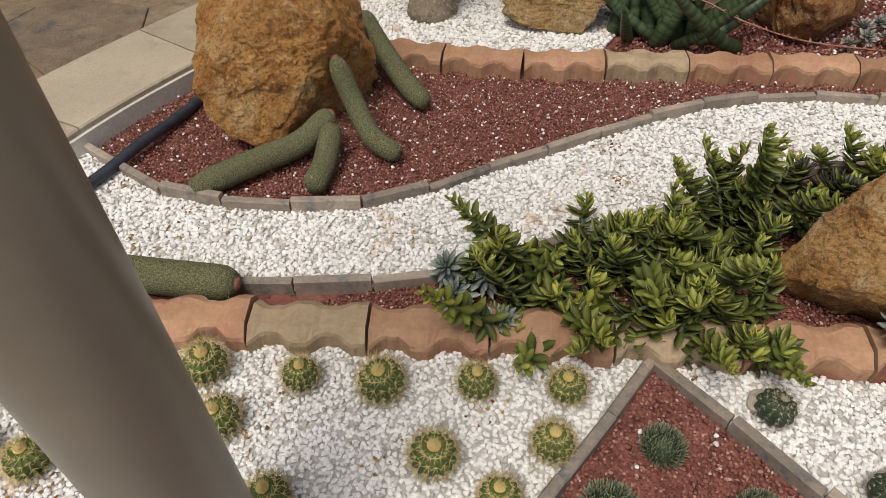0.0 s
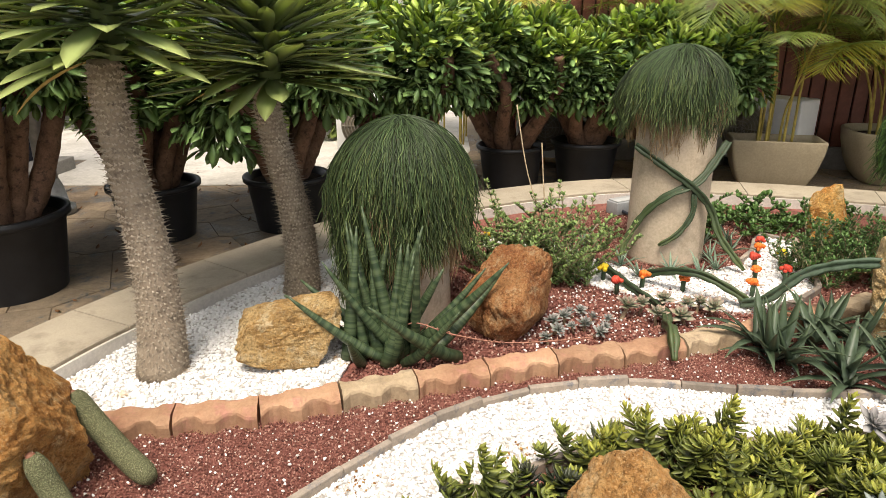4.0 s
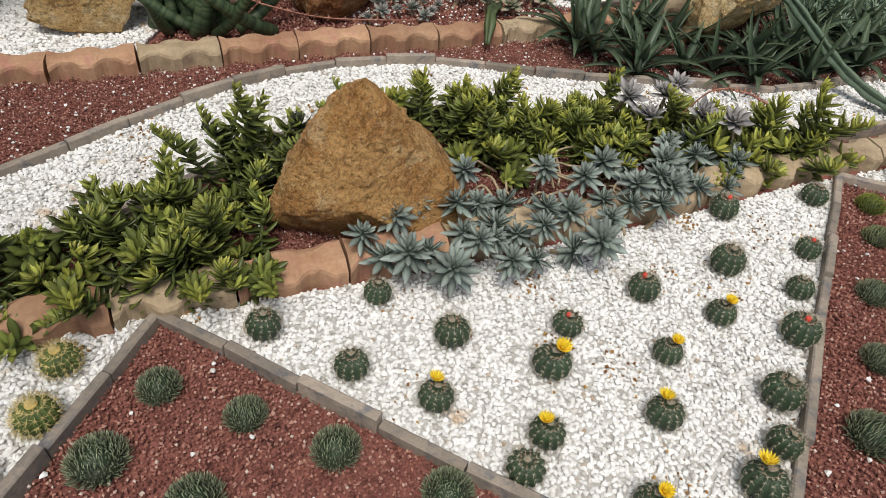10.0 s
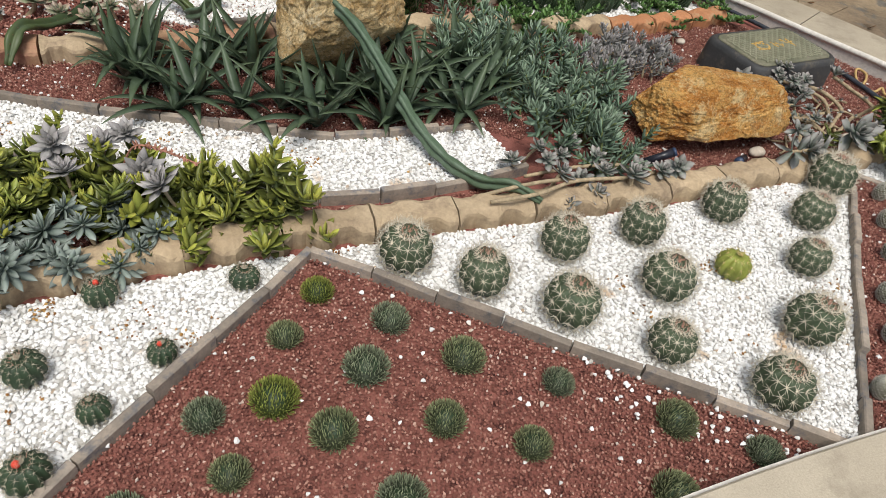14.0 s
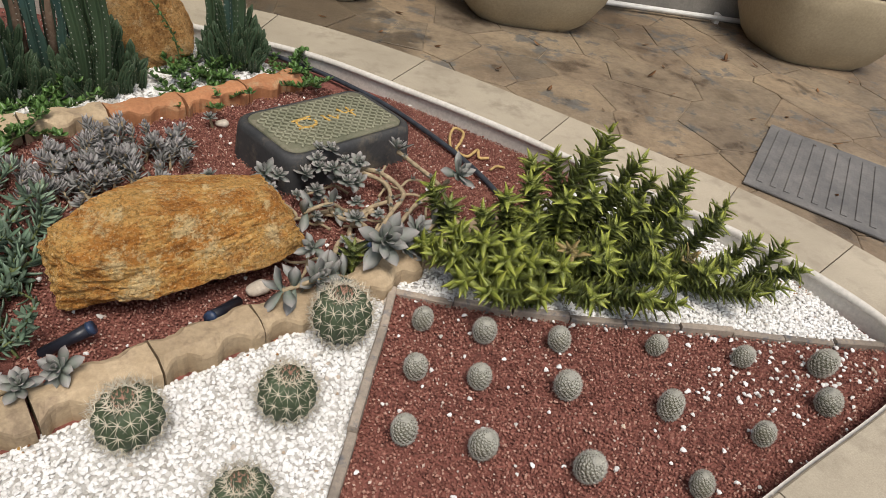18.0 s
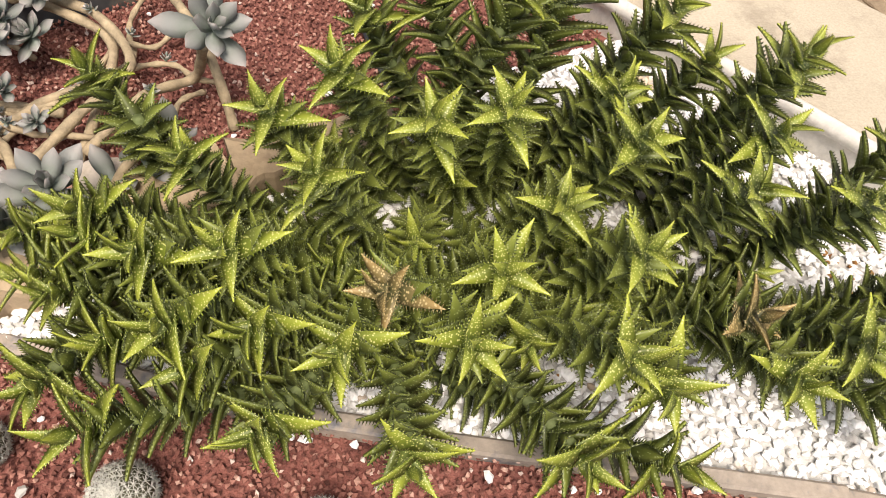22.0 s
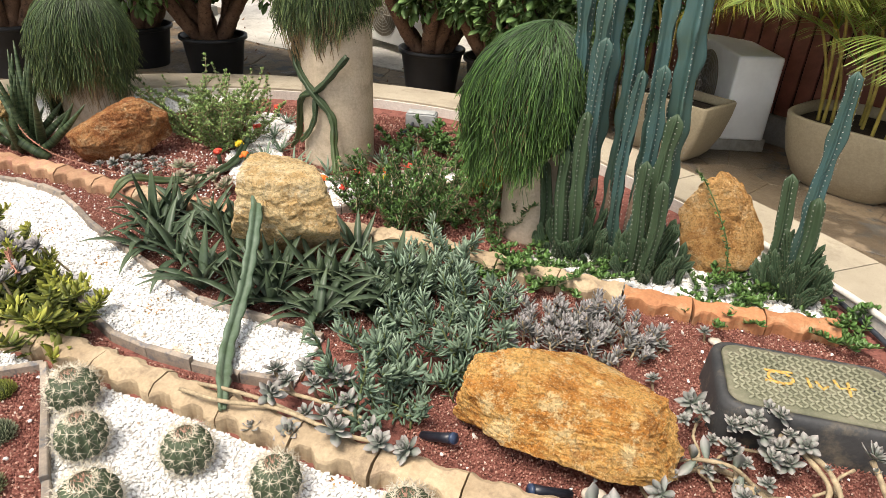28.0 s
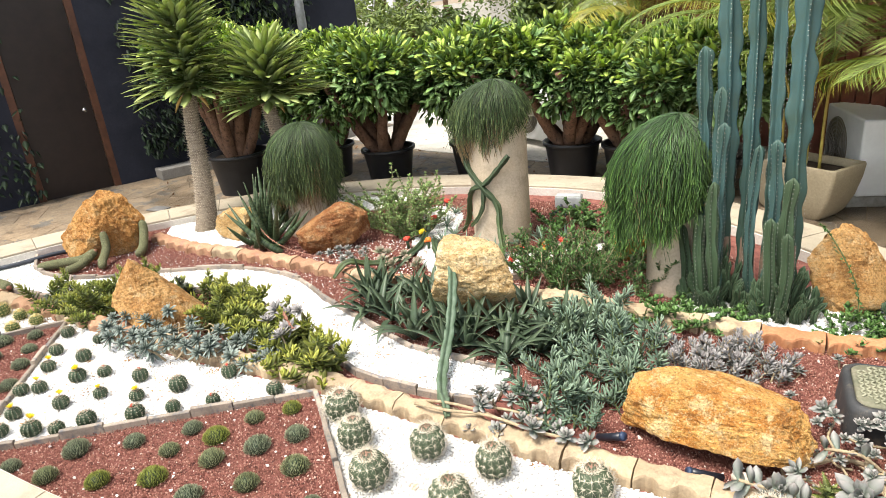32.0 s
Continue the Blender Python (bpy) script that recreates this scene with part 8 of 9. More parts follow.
def palm(at, z0, stems, seed, label, spread=0.22, tall=(0.5, 1.6), n_f=6, yellow=0.25, group="areca palms"):
    r = random.Random(seed)
    c = thing("areca_palm", pose(at[0], at[1], z0), label, "palm", group)
    for i in range(stems):
        a, d = r.uniform(0, 6.3), spread * math.sqrt(r.random())
        h = r.uniform(*tall)
        lean = 0.25 * h
        p = curve_points([(d * math.cos(a), d * math.sin(a), -0.1), (d * math.cos(a) * 1.2, d * math.sin(a) * 1.2, h * 0.5), (d * math.cos(a) * 1.3 + lean * math.cos(a) * 0.6, d * math.sin(a) * 1.3 + lean * math.sin(a) * 0.6, h)], 10)
        part("cane", tube(p, np.linspace(0.013, 0.008, len(p)), 8), M_CANE, c)
        for k in range(n_f):
            part("frond", fronds[3 if r.random() < yellow else r.randrange(3)], None, c, m=turned(*p[-1], ry=r.uniform(-0.35, 0.5), rz=a + k * 2.4 + r.uniform(-0.4, 0.4), s=r.uniform(0.75, 1.1)))


def bowl(at, r_top, h, label, square=False):
    c = thing("planter_bowl", pose(at[0], at[1], Z_PAVE, 0, 0, wang), label, "planter", "beige planters")
    a = np.arange(48) * 2 * np.pi / 48
    if square:
        ring = lambda q: rounded(0.78 * q, 0.42 * q, 0.03, 11)
    else:
        blunt = (np.abs(np.cos(a)) ** 3.4 + np.abs(np.sin(a)) ** 3.4) ** (-1 / 3.4)
        ring = lambda q: np.stack([np.cos(a) * blunt * r_top * q, np.sin(a) * blunt * r_top * 0.86 * q], 1)
    rows = [(ring(0.62), 0.0), (ring(0.74), h * 0.12), (ring(0.88), h * 0.4), (ring(0.97), h * 0.75), (ring(1.0), h * 0.97), (ring(0.985), h), (ring(0.93), h), (ring(0.91), h * 0.86)]
    part("shell", loft(rows, False), M_PLANTER, c, "smooth beige planter wall")
    part("soil", loft([(ring(0.9), h * 0.85), (ring(0.5), h * 0.87)]), M_SOIL, c)


bowl((3.24, 6.24), 0.47, 0.48, "large rounded square beige planter by the wooden wall")
palm((3.24, 6.24), 0.36, 12, 1, "areca palm with arching green and yellow fronds in a beige bowl", 0.3, (0.2, 1.3), 5, 0.3)
trunk = thing("palm_trunk", pose(3.46, 6.3, 0.36), "single pale ringed palm trunk standing in the beige bowl", "palm trunk")
part("trunk", tube([(0, 0, -0.05), (0.02, 0, 0.6), (0.05, 0.02, 1.4), (0.07, 0.03, 2.6)], [0.036, 0.03, 0.028, 0.022], 14), mineral("pale_palm_bark", (0.3, 0.29, 0.22), (0.46, 0.44, 0.36), 8, 60, 0.8, 0.3), trunk)
for i in range(9):
    part("ring", tube([(0.02 + 0.006 * i, 0.002 * i, 0.2 + 0.26 * i), (0.02 + 0.006 * i, 0.002 * i, 0.215 + 0.26 * i)], 0.035 - 0.0014 * i, 14), M_CANE, trunk, "brown leaf scar ring")
for i in range(8):
    part("frond", fronds[i % 4], None, trunk, m=turned(0.07, 0.03, 2.55, ry=0.2 * (i % 3), rz=i * 2.4, s=1.15))
bowl((4.1, 5.75), 0.44, 0.56, "large rounded square beige planter by the wooden wall")
palm((4.1, 5.75), 0.42, 5, 12, "areca palm with arching fronds in a beige bowl", 0.2, (0.5, 1.3), 5)
bowl((5.6, 5.42), 0.66, 0.6, "large rounded square beige planter by the wooden wall")
palm((5.6, 5.42), 0.45, 7, 2, "areca palm with arching fronds in a beige bowl", 0.3, (0.5, 1.3), 5)
bowl((8.1, 4.75), 0.68, 0.62, "large rounded square beige planter by the wooden wall")
palm((8.1, 4.75), 0.45, 5, 3, "areca palm with arching fronds in a beige bowl", 0.3, (0.5, 1.3), 5)
bowl((1.98, 6.06), 0.5, 0.45, "rectangular tapered beige planter by the wooden wall", True)
palm((1.94, 6.06), 0.35, 8, 4, "areca palm with many thin canes in a rectangular planter", 0.2, (0.5, 1.8), 5)
palm((0.3, 7.3), Z_PAVE, 8, 5, "tall areca palm with yellow-green fronds against the wooden wall", 0.4, (0.9, 2.2), 4, 0.4)
palm((-0.9, 8.6), Z_PAVE, 8, 6, "yellowing areca palm beyond the hedge", 0.5, (0.8, 2.2), 6, 0.7)
palm((1.4, 7.0), Z_PAVE, 6, 7, "areca palm with green fronds against the wooden wall", 0.25, (0.9, 1.8), 3, 0.3)

# white pipe along the foot of the wooden wall
pp = thing("pipe", wall_wood.matrix_basis @ pose(0, -0.16, 0), "thin white pipe along the foot of the wooden wall", "pipe")
part("run", tube([(4.5, 0, 0.06), (6.5, 0, 0.05), (9.8, 0, 0.06)], 0.022, 8), M_AC, pp)
for x in (5.2, 6.9, 8.6):
    part("clip", (box(0.04, 0.07, 0.09, 0.004)[0] + [x, 0.03, 0], box(0.04, 0.07, 0.09, 0.004)[1], np.zeros(len(box(0.04, 0.07, 0.09, 0.004)[0]))), M_AC, pp)

# ---- lamps, pole and far greenery ----
M_IRON = plain("grey_lamp_iron", (0.25, 0.26, 0.27), 0.45, 0.6, vary=0.15)
M_LANTERN = plain("milky_lantern_glass", (0.75, 0.74, 0.7), 0.3, vary=0.05)
M_DARK_IRON = plain("dark_lamp_iron", (0.03, 0.03, 0.035), 0.5, 0.5)


def lamp(at, h, turn, reach=0.42):
    c = thing("street_lamp", pose(at[0], at[1], Z_PAVE, 0, 0, turn), "grey iron lamp post with two lantern heads", "street lamp", "street lamps")
    part("post", tube([(0, 0, 0), (0, 0, 0.5), (0, 0, 0.55), (0, 0, h)], [0.09, 0.08, 0.05, 0.04], 16), M_IRON, c)
    for s in (-1, 1):
        arm = part("arm", tube(curve_points([(0, 0, h * 0.94), (s * reach * 0.5, 0, h * 0.93), (s * reach, 0, h * 0.97)], 14), 0.022, 8), M_IRON, c)
        part("scroll", tube([(s * (0.18 + 0.07 * math.cos(t) * (1 - t / 12)), 0, h * 0.9 + 0.07 * math.sin(t) * (1 - t / 12)) for t in np.linspace(0, 9, 26)], 0.012, 6), M_IRON, arm)
        head = part("lantern", loft([(rounded(0.2, 0.2, 0.01, 2), h * 0.97), (rounded(0.36, 0.36, 0.01, 2), h * 0.97 + 0.46)]), M_LANTERN, c, "milky glass lantern", pose(s * reach, 0, 0))
        part("hood", loft([(rounded(0.42, 0.42, 0.01, 2), h * 0.97 + 0.46), (rounded(0.42, 0.42, 0.01, 2), h * 0.97 + 0.5), (rounded(0.1, 0.1, 0.01, 2), h * 0.97 + 0.68), (rounded(0.03, 0.03, 0.005, 2), h * 0.97 + 0.84)]), M_DARK_IRON, head, "dark iron hood")
        for qx in (-0.1, 0.1):
            for qy in (-0.1, 0.1):
                part("bar", tube([(qx * 1.0, qy * 1.0, h * 0.97), (qx * 1.8, qy * 1.8, h * 0.97 + 0.46)], 0.012, 4), M_DARK_IRON, head)


lamp((-4.8, 11.0), 2.66, 38, 0.62)
lamp((-11.7, 18.5), 2.0, 38)
lamp((-17.3, 17.0), 1.85, 38)
gp = thing("grey_pole", pose(-4.2, 5.32, Z_PAVE), "plain grey metal pole behind the potted trees", "pole")
part("shaft", tube([(0, 0, 0), (0, 0, 2), (0, 0, 4.6)], [0.075, 0.06, 0.055], 20), M_IRON, gp)
part("collar", tube([(0, 0, 0.0), (0, 0, 0.06), (0, 0, 0.08), (0, 0, 0.22), (0, 0, 0.3), (0, 0, 0.32)], [0.16, 0.16, 0.12, 0.1, 0.07, 0.07], 20), M_IRON, gp, "flared cast base")

M_FAR = foliage("far_tree_leaf", (0.15, 0.21, 0.06), (0.3, 0.36, 0.1), 0.6, 0.45, thin=0.35)
M_FAR_D = foliage("far_dark_leaf", (0.07, 0.11, 0.035), (0.16, 0.22, 0.06), 0.6, 0.45, thin=0.25)
far_leaf = leaf(0.24, 0.12, 0.002, 0.2, 3, 0.1, 0.2, 0.5, 0.2)


def far_tree(at, h, tiers, seed, material, label, leaves=2600, spread=1.0):
    c = thing("broadleaf_tree", pose(at[0], at[1], Z_PAVE), label, "tree", "far trees")
    r = np.random.default_rng(seed)
    k = np.linspace(0, 1, 10)
    part("trunk", tube(np.stack([0.1 * np.sin(k * 4 + seed), 0.1 * np.cos(k * 3), h * k], 1), 0.13 * (1.05 - k), 9), M_BARK, c)
    P = []
    for z, rad, thick, share in tiers:
        n_l = int(leaves * share)
        a, d = r.uniform(0, 6.283, n_l), np.sqrt(r.random(n_l))
        lob = 0.65 + 0.35 * np.abs(np.sin(a * 2.5 + z * 7 + seed)) + r.normal(0, 0.06, n_l)
        P.append(np.stack([np.cos(a) * d * rad * lob * spread, np.sin(a) * d * rad * lob * spread, z + r.normal(0, thick, n_l) - 0.1 * d], 1))
    P = np.concatenate(P)
    t = r.uniform(-1, 1, (len(P), 3)) * [0.8, 0.8, 3.1]
    s = r.uniform(0.6, 1.3, len(P)) * (0.62 if seed == 1 else 1.0)
    for i in range(12):
        q = P[r.integers(len(P))]
        part("limb", tube([(0, 0, q[2] * 0.85), q * [0.5, 0.5, 1.0] - [0, 0, 0.05 * q[2]], q], [0.05, 0.03, 0.012], 6), M_BARK, c)
    tagged(part("crown", many(far_leaf, P, t, np.stack([s, s, s], 1)), material, c, "airy tiers of small leaves"), kind="stuff")


far_tree((-13.8, 17.0), 5.6, [(3.2, 2.1, 0.12, 0.3), (3.8, 1.8, 0.12, 0.28), (4.5, 1.4, 0.12, 0.22), (5.2, 1.0, 0.12, 0.2)], 1, M_FAR, "tall airy tree with leaves in flat tiers", 4600)
far_tree((-5.0, 17.5), 5.0, [(2.8, 2.4, 0.4, 0.35), (3.7, 2.2, 0.4, 0.35), (4.5, 1.6, 0.4, 0.3)], 2, M_FAR_D, "broad leafy tree beyond the lamps", 4200)
far_tree((-9.8, 24.0), 5.6, [(3.4, 2.6, 0.3, 0.4), (4.4, 2.2, 0.3, 0.35), (5.2, 1.4, 0.3, 0.25)], 3, M_FAR, "leafy tree in the distance", 2600)
far_tree((-22, 21.0), 3.6, [(1.8, 2.6, 0.35, 0.5), (2.6, 2.2, 0.3, 0.5)], 4, M_FAR, "low spreading tree in the distance", 2600)
far_tree((-18, 26.0), 4.0, [(2.0, 3.2, 0.35, 0.5), (2.8, 2.6, 0.3, 0.5)], 5, M_FAR_D, "low spreading tree in the distance", 2600)


def far_hedge(at, size, seed, label, material, leaves=2600, name="clipped_bush", cone=0.0):
    r = np.random.default_rng(seed)
    u = r.normal(size=(leaves, 3))
    u /= np.linalg.norm(u, axis=1)[:, None]
    p = u * size * (r.uniform(0.75, 1.05, leaves) * (1 + 0.1 * np.sin(u[:, 0] * 7 + seed)))[:, None]
    p[:, 2] = np.abs(p[:, 2])
    p[:, :2] *= (1 - cone * p[:, 2] / size[2])[:, None]
    t = r.uniform(-1, 1, (leaves, 3)) * [0.9, 0.9, 3.1]
    s = r.uniform(0.5, 1.0, leaves)
    c = thing(name, pose(at[0], at[1], Z_PAVE), label, "bush", "clipped bushes")
    tagged(part("crown", many(far_leaf, p, t, np.stack([s, s, s], 1)), material, c), kind="stuff")
    part("stump", tube([(0, 0, 0), (0, 0, size[2] * 0.8)], 0.08, 8), M_BARK, c)


far_hedge((-4.1, 10.2), (0.9, 0.9, 2.1), 1, "pointed clipped bush behind the hedge", M_FAR_D, 3200, cone=0.5)
far_hedge((-2.6, 9.4), (1.2, 0.9, 1.7), 2, "rounded bush behind the hedge", M_FAR, 2600)
far_hedge((-6.4, 10.6), (1.6, 1.2, 1.6), 3, "rounded bush behind the hedge", M_FAR_D, 2800)
far_hedge((-8.6, 11.0), (1.6, 1.2, 1.75), 4, "rounded bush behind the hedge", M_FAR, 2800)
far_hedge((-10.6, 12.5), (2.2, 1.4, 1.8), 5, "rounded bush in the distance", M_FAR_D, 2800)
far_hedge((-7.0, 15.5), (3.0, 1.4, 2.0), 6, "long bush in the distance", M_FAR, 2800)
far_hedge((-15.0, 14.0), (2.6, 1.8, 2.2), 7, "rounded bush in the distance", M_FAR, 2800)
M_FAR_WALL = mineral("far_wall", (0.5, 0.47, 0.42), (0.62, 0.6, 0.56), 1, 20, 0.9, 0.1)
sh = box(60, 0.4, 1.7)
back = solid("wall_far", sh, M_FAR_WALL, "pale wall closing the far end of the yard", "wall", kind="structure", smooth=False)
back.matrix_basis = pose(-14, 31, Z_PAVE, 0, 0, 28)

# ---- paving beyond the potted trees, its full sun put into a pale colour ----
M_SUNLIT_PAVE = mineral("sunlit_tone_paving", (0.52, 0.49, 0.43), (0.68, 0.65, 0.59), 1.5, 30, 0.85, 0.2, (0.45, 0.42, 0.37), 0, 0.004, True)
sheet("pavement_sunlit_tone", [(-4.9, 6.25), (-3.0, 6.2), (-1.0, 6.45), (-0.7, 7.8), (-0.7, 30), (-45, 42), (-45, 8.2), (-5.0, 7.4)], Z_PAVE + 0.012, M_SUNLIT_PAVE, "paving of the open yard behind the trees, coloured pale for full sun", "pavement")

# ---- crazy paving ----
def cells(seeds, bounds):
    """Voronoi cells of the seeds, by cutting away with the middle lines to their neighbours."""
    seeds = np.asarray(seeds)
    out = []
    for i, s in enumerate(seeds):
        d = np.linalg.norm(seeds - s, axis=1)
        poly = [np.array(q) for q in ((s[0] - 0.9, s[1] - 0.9), (s[0] + 0.9, s[1] - 0.9), (s[0] + 0.9, s[1] + 0.9), (s[0] - 0.9, s[1] + 0.9))]
        for j in np.argsort(d)[1:16]:
            nrm = seeds[j] - s
            mid = (seeds[j] + s) / 2
            cut = []
            for k in range(len(poly)):
                a, b = poly[k], poly[(k + 1) % len(poly)]
                da, db = (a - mid) @ nrm, (b - mid) @ nrm
                if da <= 0:
                    cut.append(a)
                if (da < 0) != (db < 0):
                    cut.append(a + (b - a) * da / (da - db))
            poly = cut
            if len(poly) < 3:
                break
        if len(poly) >= 3:
            out.append((s, np.array(poly)))
    return out


KERB_MID = offset(KERB_IN, 0.2)
region = np.array([(-6.2, -1.5), (9.5, -1.5), (9.5, 5.2), (2.0, 7.6), (-0.8, 8.2), (-5.4, 8.2)])
prng = np.random.default_rng(3)
seeds = scatter(region, 0.36, 0.5)
seeds = seeds[rng.random(len(seeds)) < 0.6]
paving = thing("paving", Matrix(), "brown and grey irregular flagstone paving with mortar joints", "paving", kind="structure")
flag_count, rest = 0, Heap()
KERB_WIDE = offset(KERB_IN, W_KERB + 0.02)
for s, poly in cells(seeds, region):
    if inside(offset(KERB_IN, W_KERB - 0.25), np.array([s]))[0]:
        continue
    c = poly.mean(0)
    q = c + (poly - c) * (1 - 0.0045 / max(0.1, np.linalg.norm(poly - c, axis=1).mean()))
    top = c + (q - c) * 0.985
    n = len(q)
    z = Z_PAVE + prng.uniform(-0.003, 0.003)
    v = np.r_[np.c_[q - c, np.full(n, -0.03)], np.c_[q - c, np.full(n, -0.003)], np.c_[top - c, np.zeros(n)]]
    f = [(k * n + i, k * n + (i + 1) % n, (k + 1) * n + (i + 1) % n, (k + 1) * n + i) for k in range(2) for i in range(n)] + [tuple(range(2 * n, 3 * n))]
    near_walk = (c[0] > 3.2 and 0.6 < c[1] < 5.5 and c[0] < 8.2) or (c[0] < -2.6 and 1.0 < c[1] < 5.5 and c[0] > -5)
    if near_walk and flag_count < 298:
        part("flagstone", (v, f, np.zeros(len(v))), M_PAVE, paving, m=pose(c[0], c[1], z), smooth=False)
        flag_count += 1
    else:
        rest.add((v + [c[0], c[1], z], f, np.zeros(len(v))))
tagged(part("flagstones", rest, M_PAVE_REST, paving, smooth=False), kind="stuff")

# drain cover in the paving
M_COVER = mineral("grey_cover", (0.12, 0.12, 0.12), (0.22, 0.21, 0.2), 6, 60, 0.75, 0.3)
dc = thing("drain_cover", pose(6.22, 2.92, Z_PAVE + 0.006, 0, 0, 35) @ Matrix.Diagonal((1.25, 1.3, 1, 1)), "grey ribbed drain cover set in the paving", "drain cover")
part("plate", box(0.8, 0.55, 0.012, 0.004), M_COVER, dc, smooth=False)
for i in range(9):
    part("rib", (box(0.68, 0.025, 0.006, 0.002, 1)[0] + [0, -0.22 + i * 0.055, 0.012], box(0.68, 0.025, 0.006, 0.002, 1)[1], np.zeros(len(box(0.68, 0.025, 0.006, 0.002, 1)[0]))), M_COVER, dc, smooth=False)
dp = thing("drain_cover", pose(-3.75, 2.75, Z_PAVE + 0.004, 0, 0, 20), "small dark drain cover set in the paving", "drain cover")
part("plate", box(0.24, 0.16, 0.01, 0.004), M_COVER, dp, smooth=False)

# fallen leaves
M_DEAD = foliage("dead_leaf", (0.12, 0.06, 0.025), (0.25, 0.12, 0.05), 0.8, 0.5)
dead = leaf(0.07, 0.03, 0.001, 0.8, 4, 0.1, 0.3, 0.5, 0.2)
spots = np.r_[scatter(np.array([(-5, 2.5), (-2.7, 3.3), (-1.5, 5.2), (0, 6.3), (2.5, 6.2), (2.4, 7.2), (-4.5, 7.0)]), 0.3, 0.5), scatter(np.array([(3.6, 4.6), (7.5, 1.5), (9, 4), (4, 6)]), 0.55, 0.5)]
k = len(spots)
solid("fallen_leaves", many(dead, np.c_[spots, np.full(k, Z_PAVE + 0.006)], prng.uniform(-0.3, 0.3, (k, 3)) * [1, 1, 20], np.repeat(prng.uniform(0.5, 1.1, (k, 1)), 3, 1)), M_DEAD, "dry brown leaves scattered over the paving", "fallen leaves", kind="stuff")

# ---- gravel ----
chip = (lambda v, f, a: (v * [1.0, 0.82, 0.6] * (1 + 0.16 * np.sin(v[:, :1] * 5 + v[:, 1:2] * 7)), f, a))(*ball(1))
grain = np.array([(1, 0, 0), (-1, 0, 0), (0, 0.8, 0), (0, -0.8, 0), (0, 0, 0.75), (0, 0, -0.6)], float), [(0, 2, 4), (2, 1, 4), (1, 3, 4), (3, 0, 4), (2, 0, 5), (1, 2, 5), (3, 1, 5), (0, 3, 5)], np.zeros(6)


def strew(name, pts, template, size, z, material, label, flat=0.5, seed=1):
    r = np.random.default_rng(seed)
    k = len(pts)
    turns = np.stack([r.uniform(-flat, flat, k), r.uniform(-flat, flat, k), r.uniform(0, 6.283, k)], 1)
    s = r.uniform(size[0], size[1], (k, 1)) * r.uniform(0.78, 1.2, (k, 3))
    zz = r.uniform(z[0], z[1], k)
    return solid(name, many(template, np.c_[pts, zz], turns, s), material, label, "gravel", kind="stuff", smooth=False)


for i, (poly, step) in enumerate(zip(WHITE, (0.0145, 0.012, 0.017, 0.016, 0.0105, 0.0105, 0.0108, 0.0115))):
    pts = scatter(poly, step, 0.5)
    strew("white_gravel", pts, chip, (0.0085 * step / 0.0145, 0.0125 * step / 0.0145), (0.0, 0.006), M_WHITE, "loose white marble chips", 0.7, 20 + i)
near_red = [np.array([TRI_A, FOOT_L, (-0.9, -0.08), FOOT_V]), np.array([TRI_B, FOOT_V, (0.95, 0.5), (2.05, 0.9), TRI_D]), np.array([TRI_C, TRI_D, (3.14, 1.2), (4.15, 1.41), (4.95, 1.57), *EDGE_R[:0:-1]])]
mid_red = [np.array([(2.4, 2.3), (3.33, 2.45), (3.96, 2.68), (4.6, 2.95), (4.45, 3.2), (3.95, 3.84), (3.5, 4.0), (2.9, 3.72), (2.3, 3.52), (2.3, 2.9)]), np.r_[E1[::2], np.array([(1.95, 2.5), (2.3, 3.0), (2.3, 3.5), (1.56, 3.38), (0.4, 2.92), (-0.56, 2.66), (-1.73, 2.3), (-2.36, 2.22), (-2.68, 2.5), (-2.86, 1.89)])], np.array([(-2.2, 0.84), (-1.5, 1.06), (-0.3, 1.42), (0.96, 1.84), (1.9, 2.06), (1.9, 2.2), (1.3, 2.0), (1.0, 2.0), (-0.2, 2.08), (-0.75, 1.96), (-1.4, 1.36)])]
far_red = [np.array([(-1.45, 2.5), (-0.56, 2.75), (0.5, 3.05), (1.6, 3.5), (2.1, 3.65), (2.1, 4.6), (1.4, 5.1), (0.5, 5.2), (-0.6, 4.8), (-1.3, 4.2)])]
for i, (polys, step, size) in enumerate(((near_red, 0.0088, (0.004, 0.0068)), (mid_red, 0.0084, (0.0038, 0.0062)), (far_red, 0.016, (0.007, 0.011)))):
    pts = np.concatenate([scatter(p, step, 0.5) for p in polys])
    strew("red_gravel", pts, grain, size, (-0.008, 0.001), M_RED, "fine dark red lava gravel", 1.5, 60 + i)
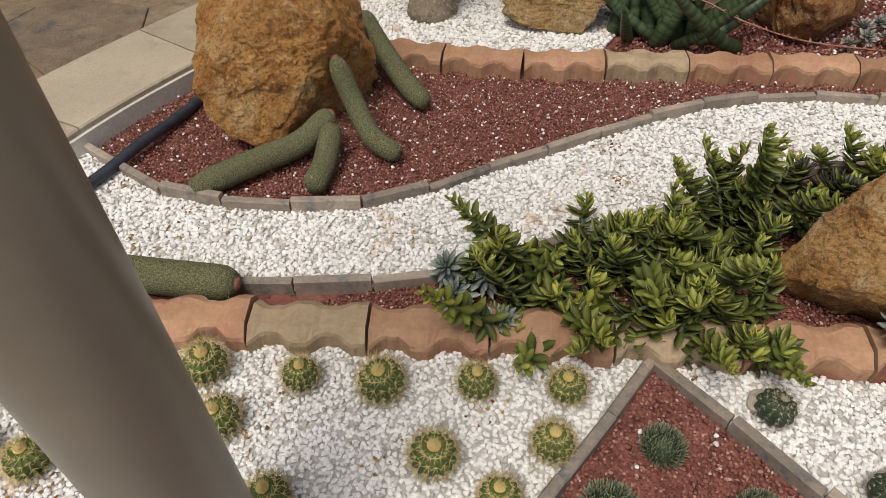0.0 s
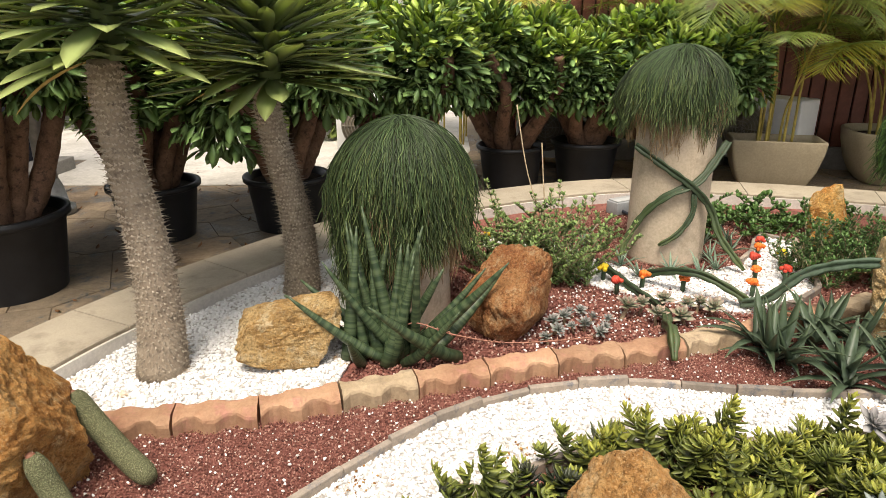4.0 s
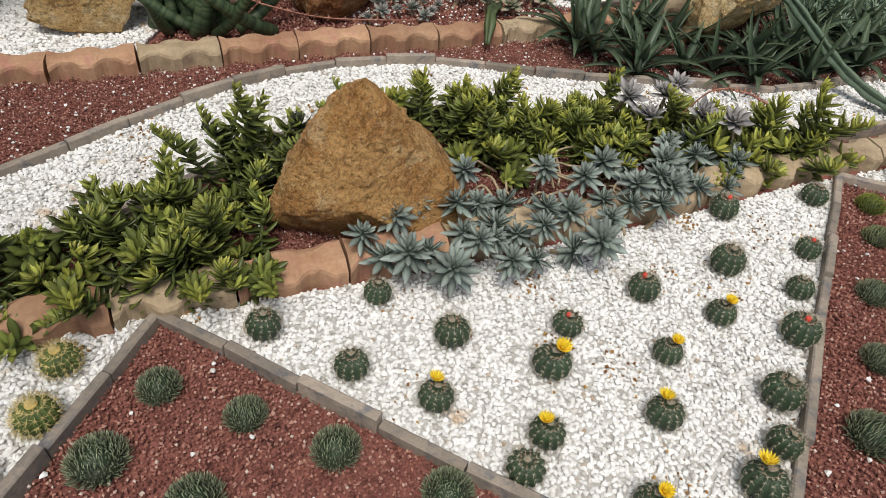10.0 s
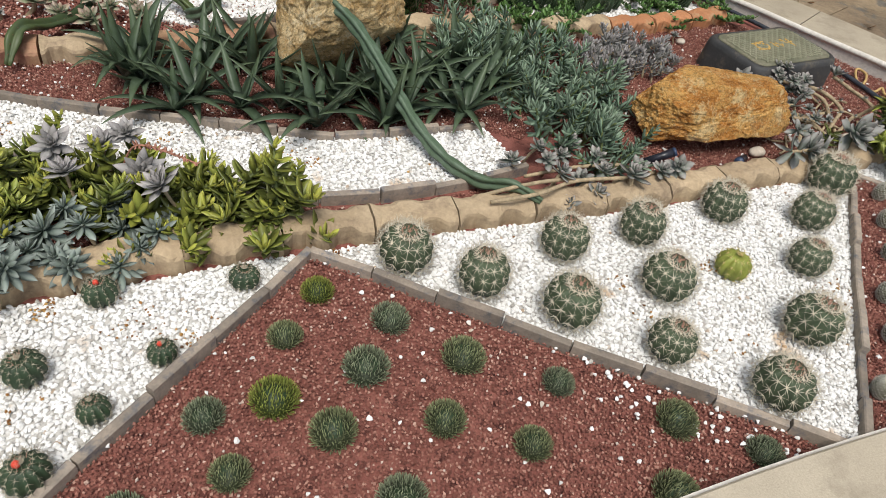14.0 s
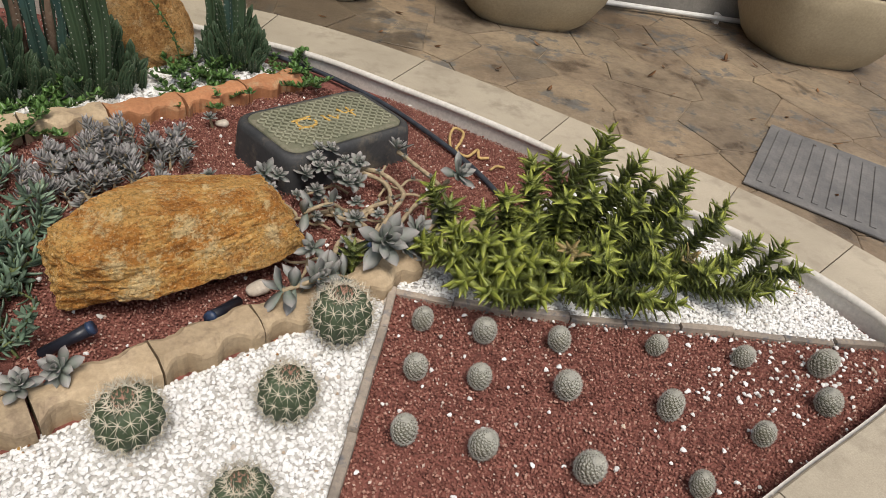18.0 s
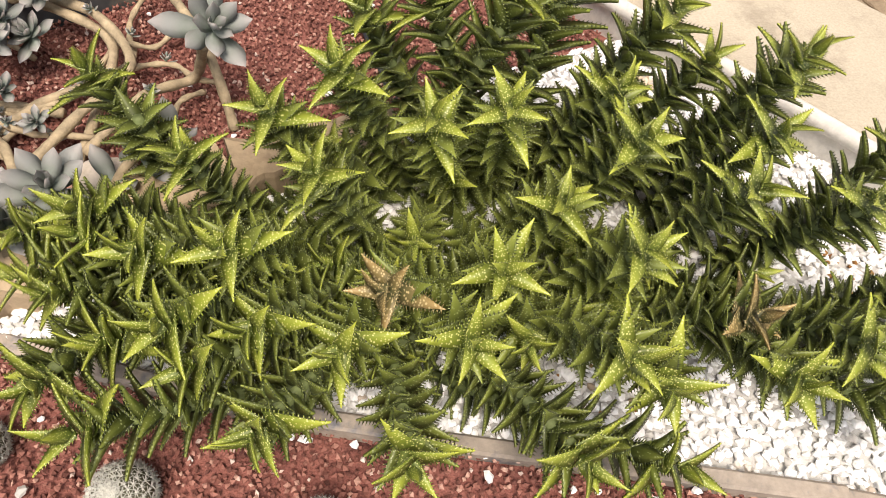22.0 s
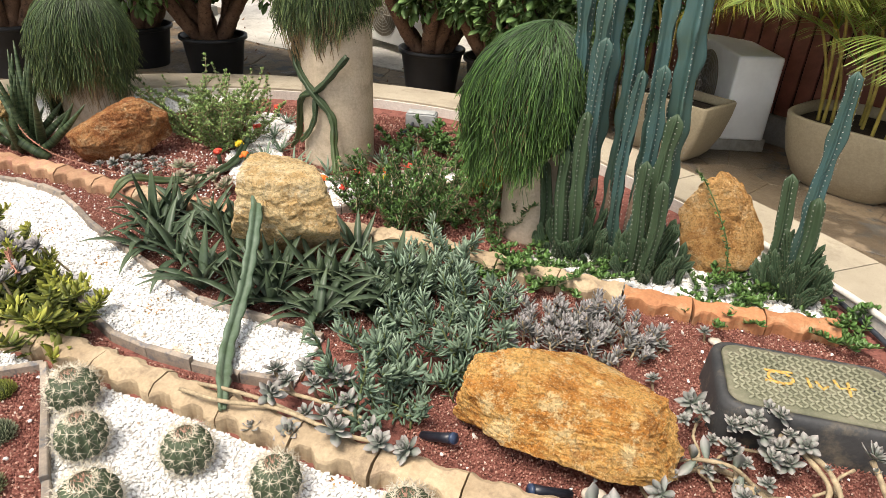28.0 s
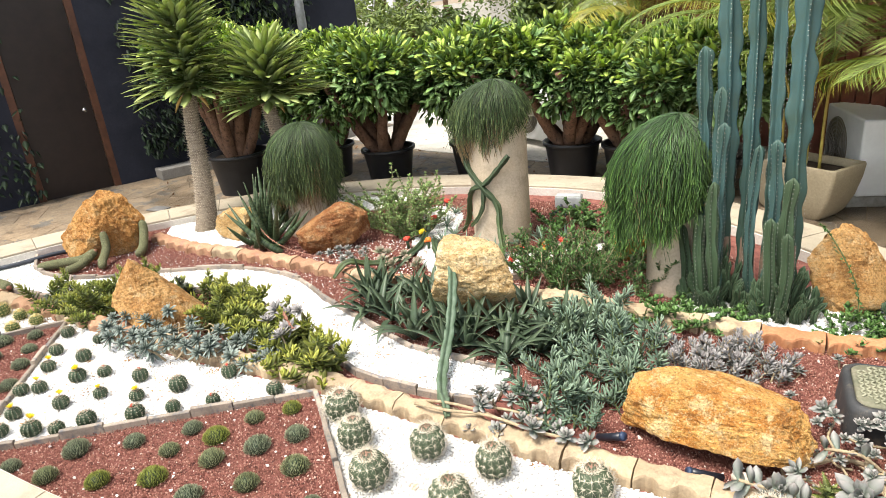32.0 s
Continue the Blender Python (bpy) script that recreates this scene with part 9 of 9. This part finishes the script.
# stray white chips on the red gravel
fine_stray = scatter(mid_red[1], 0.05, 0.5)
fine_stray = fine_stray[rng.random(len(fine_stray)) < 0.7]
strew("stray_chips", fine_stray, chip, (0.0035, 0.0075), (0.0, 0.003), M_WHITE, "small white chips scattered over red gravel", 0.6, 71)
stray = np.concatenate([scatter(p, 0.085, 0.5) for p in near_red] + [scatter(p, 0.11, 0.5) for p in (mid_red[0], mid_red[2])])
stray = stray[rng.random(len(stray)) < 0.42]
edge_spill = scatter(np.array([(4.5, 1.93), (5.1, 1.74), (4.9, 1.58), (4.5, 1.6), (4.2, 1.8)]), 0.032, 0.5)
edge_spill = edge_spill[rng.random(len(edge_spill)) < 0.6]
edge_spill2 = scatter(np.array([(1.9, 1.4), (2.62, 1.07), (2.5, 0.98), (2.0, 1.2)]), 0.04, 0.5)
edge_spill3 = scatter(np.array([*EDGE_R, *[(x, y - 0.05) for x, y in EDGE_R[:1:-1]]]), 0.04, 0.5)
strew("stray_chips", np.r_[stray, edge_spill, edge_spill2, edge_spill3], chip, (0.006, 0.0105), (0.0, 0.005), M_WHITE, "stray white chips scattered over red gravel", 0.6, 70)
back_stray = scatter(np.array([(-0.7, 2.8), (0.5, 3.08), (0.4, 3.2), (0.0, 3.42), (-0.3, 3.6), (-0.5, 3.4)]), 0.034, 0.5)
back_stray = back_stray[rng.random(len(back_stray)) < 0.6]
strew("stray_chips", back_stray, chip, (0.005, 0.009), (0.0, 0.003), M_WHITE, "white chips mixed into the red gravel under small rosettes", 0.6, 73)
# brown plant crumbs and ochre bits caught between the white chips
M_CRUMB = pebbles("brown_crumb", [(0.0, (0.16, 0.07, 0.025)), (0.5, (0.34, 0.17, 0.05)), (0.85, (0.52, 0.32, 0.1)), (1.0, (0.1, 0.05, 0.03))], 0.9)
crng = np.random.default_rng(44)
middles = np.r_[scatter(S1, 0.3, 0.5), scatter(S3, 0.24, 0.5), scatter(S5, 0.36, 0.5), scatter(S7, 0.4, 0.5), scatter(POLY_W1, 0.3, 0.5)]
crumbs = np.concatenate([m + crng.normal(0, crng.uniform(0.015, 0.05), (crng.integers(6, 34), 2)) for m in middles])
crumbs = crumbs[np.any([inside(p, crumbs) for p in (S1, S3, S5, S7, POLY_W1)], axis=0)]
strew("plant_crumbs", crumbs, grain, (0.003, 0.0075), (0.004, 0.009), M_CRUMB, "brown plant crumbs lying on white gravel", 0.8, 72)
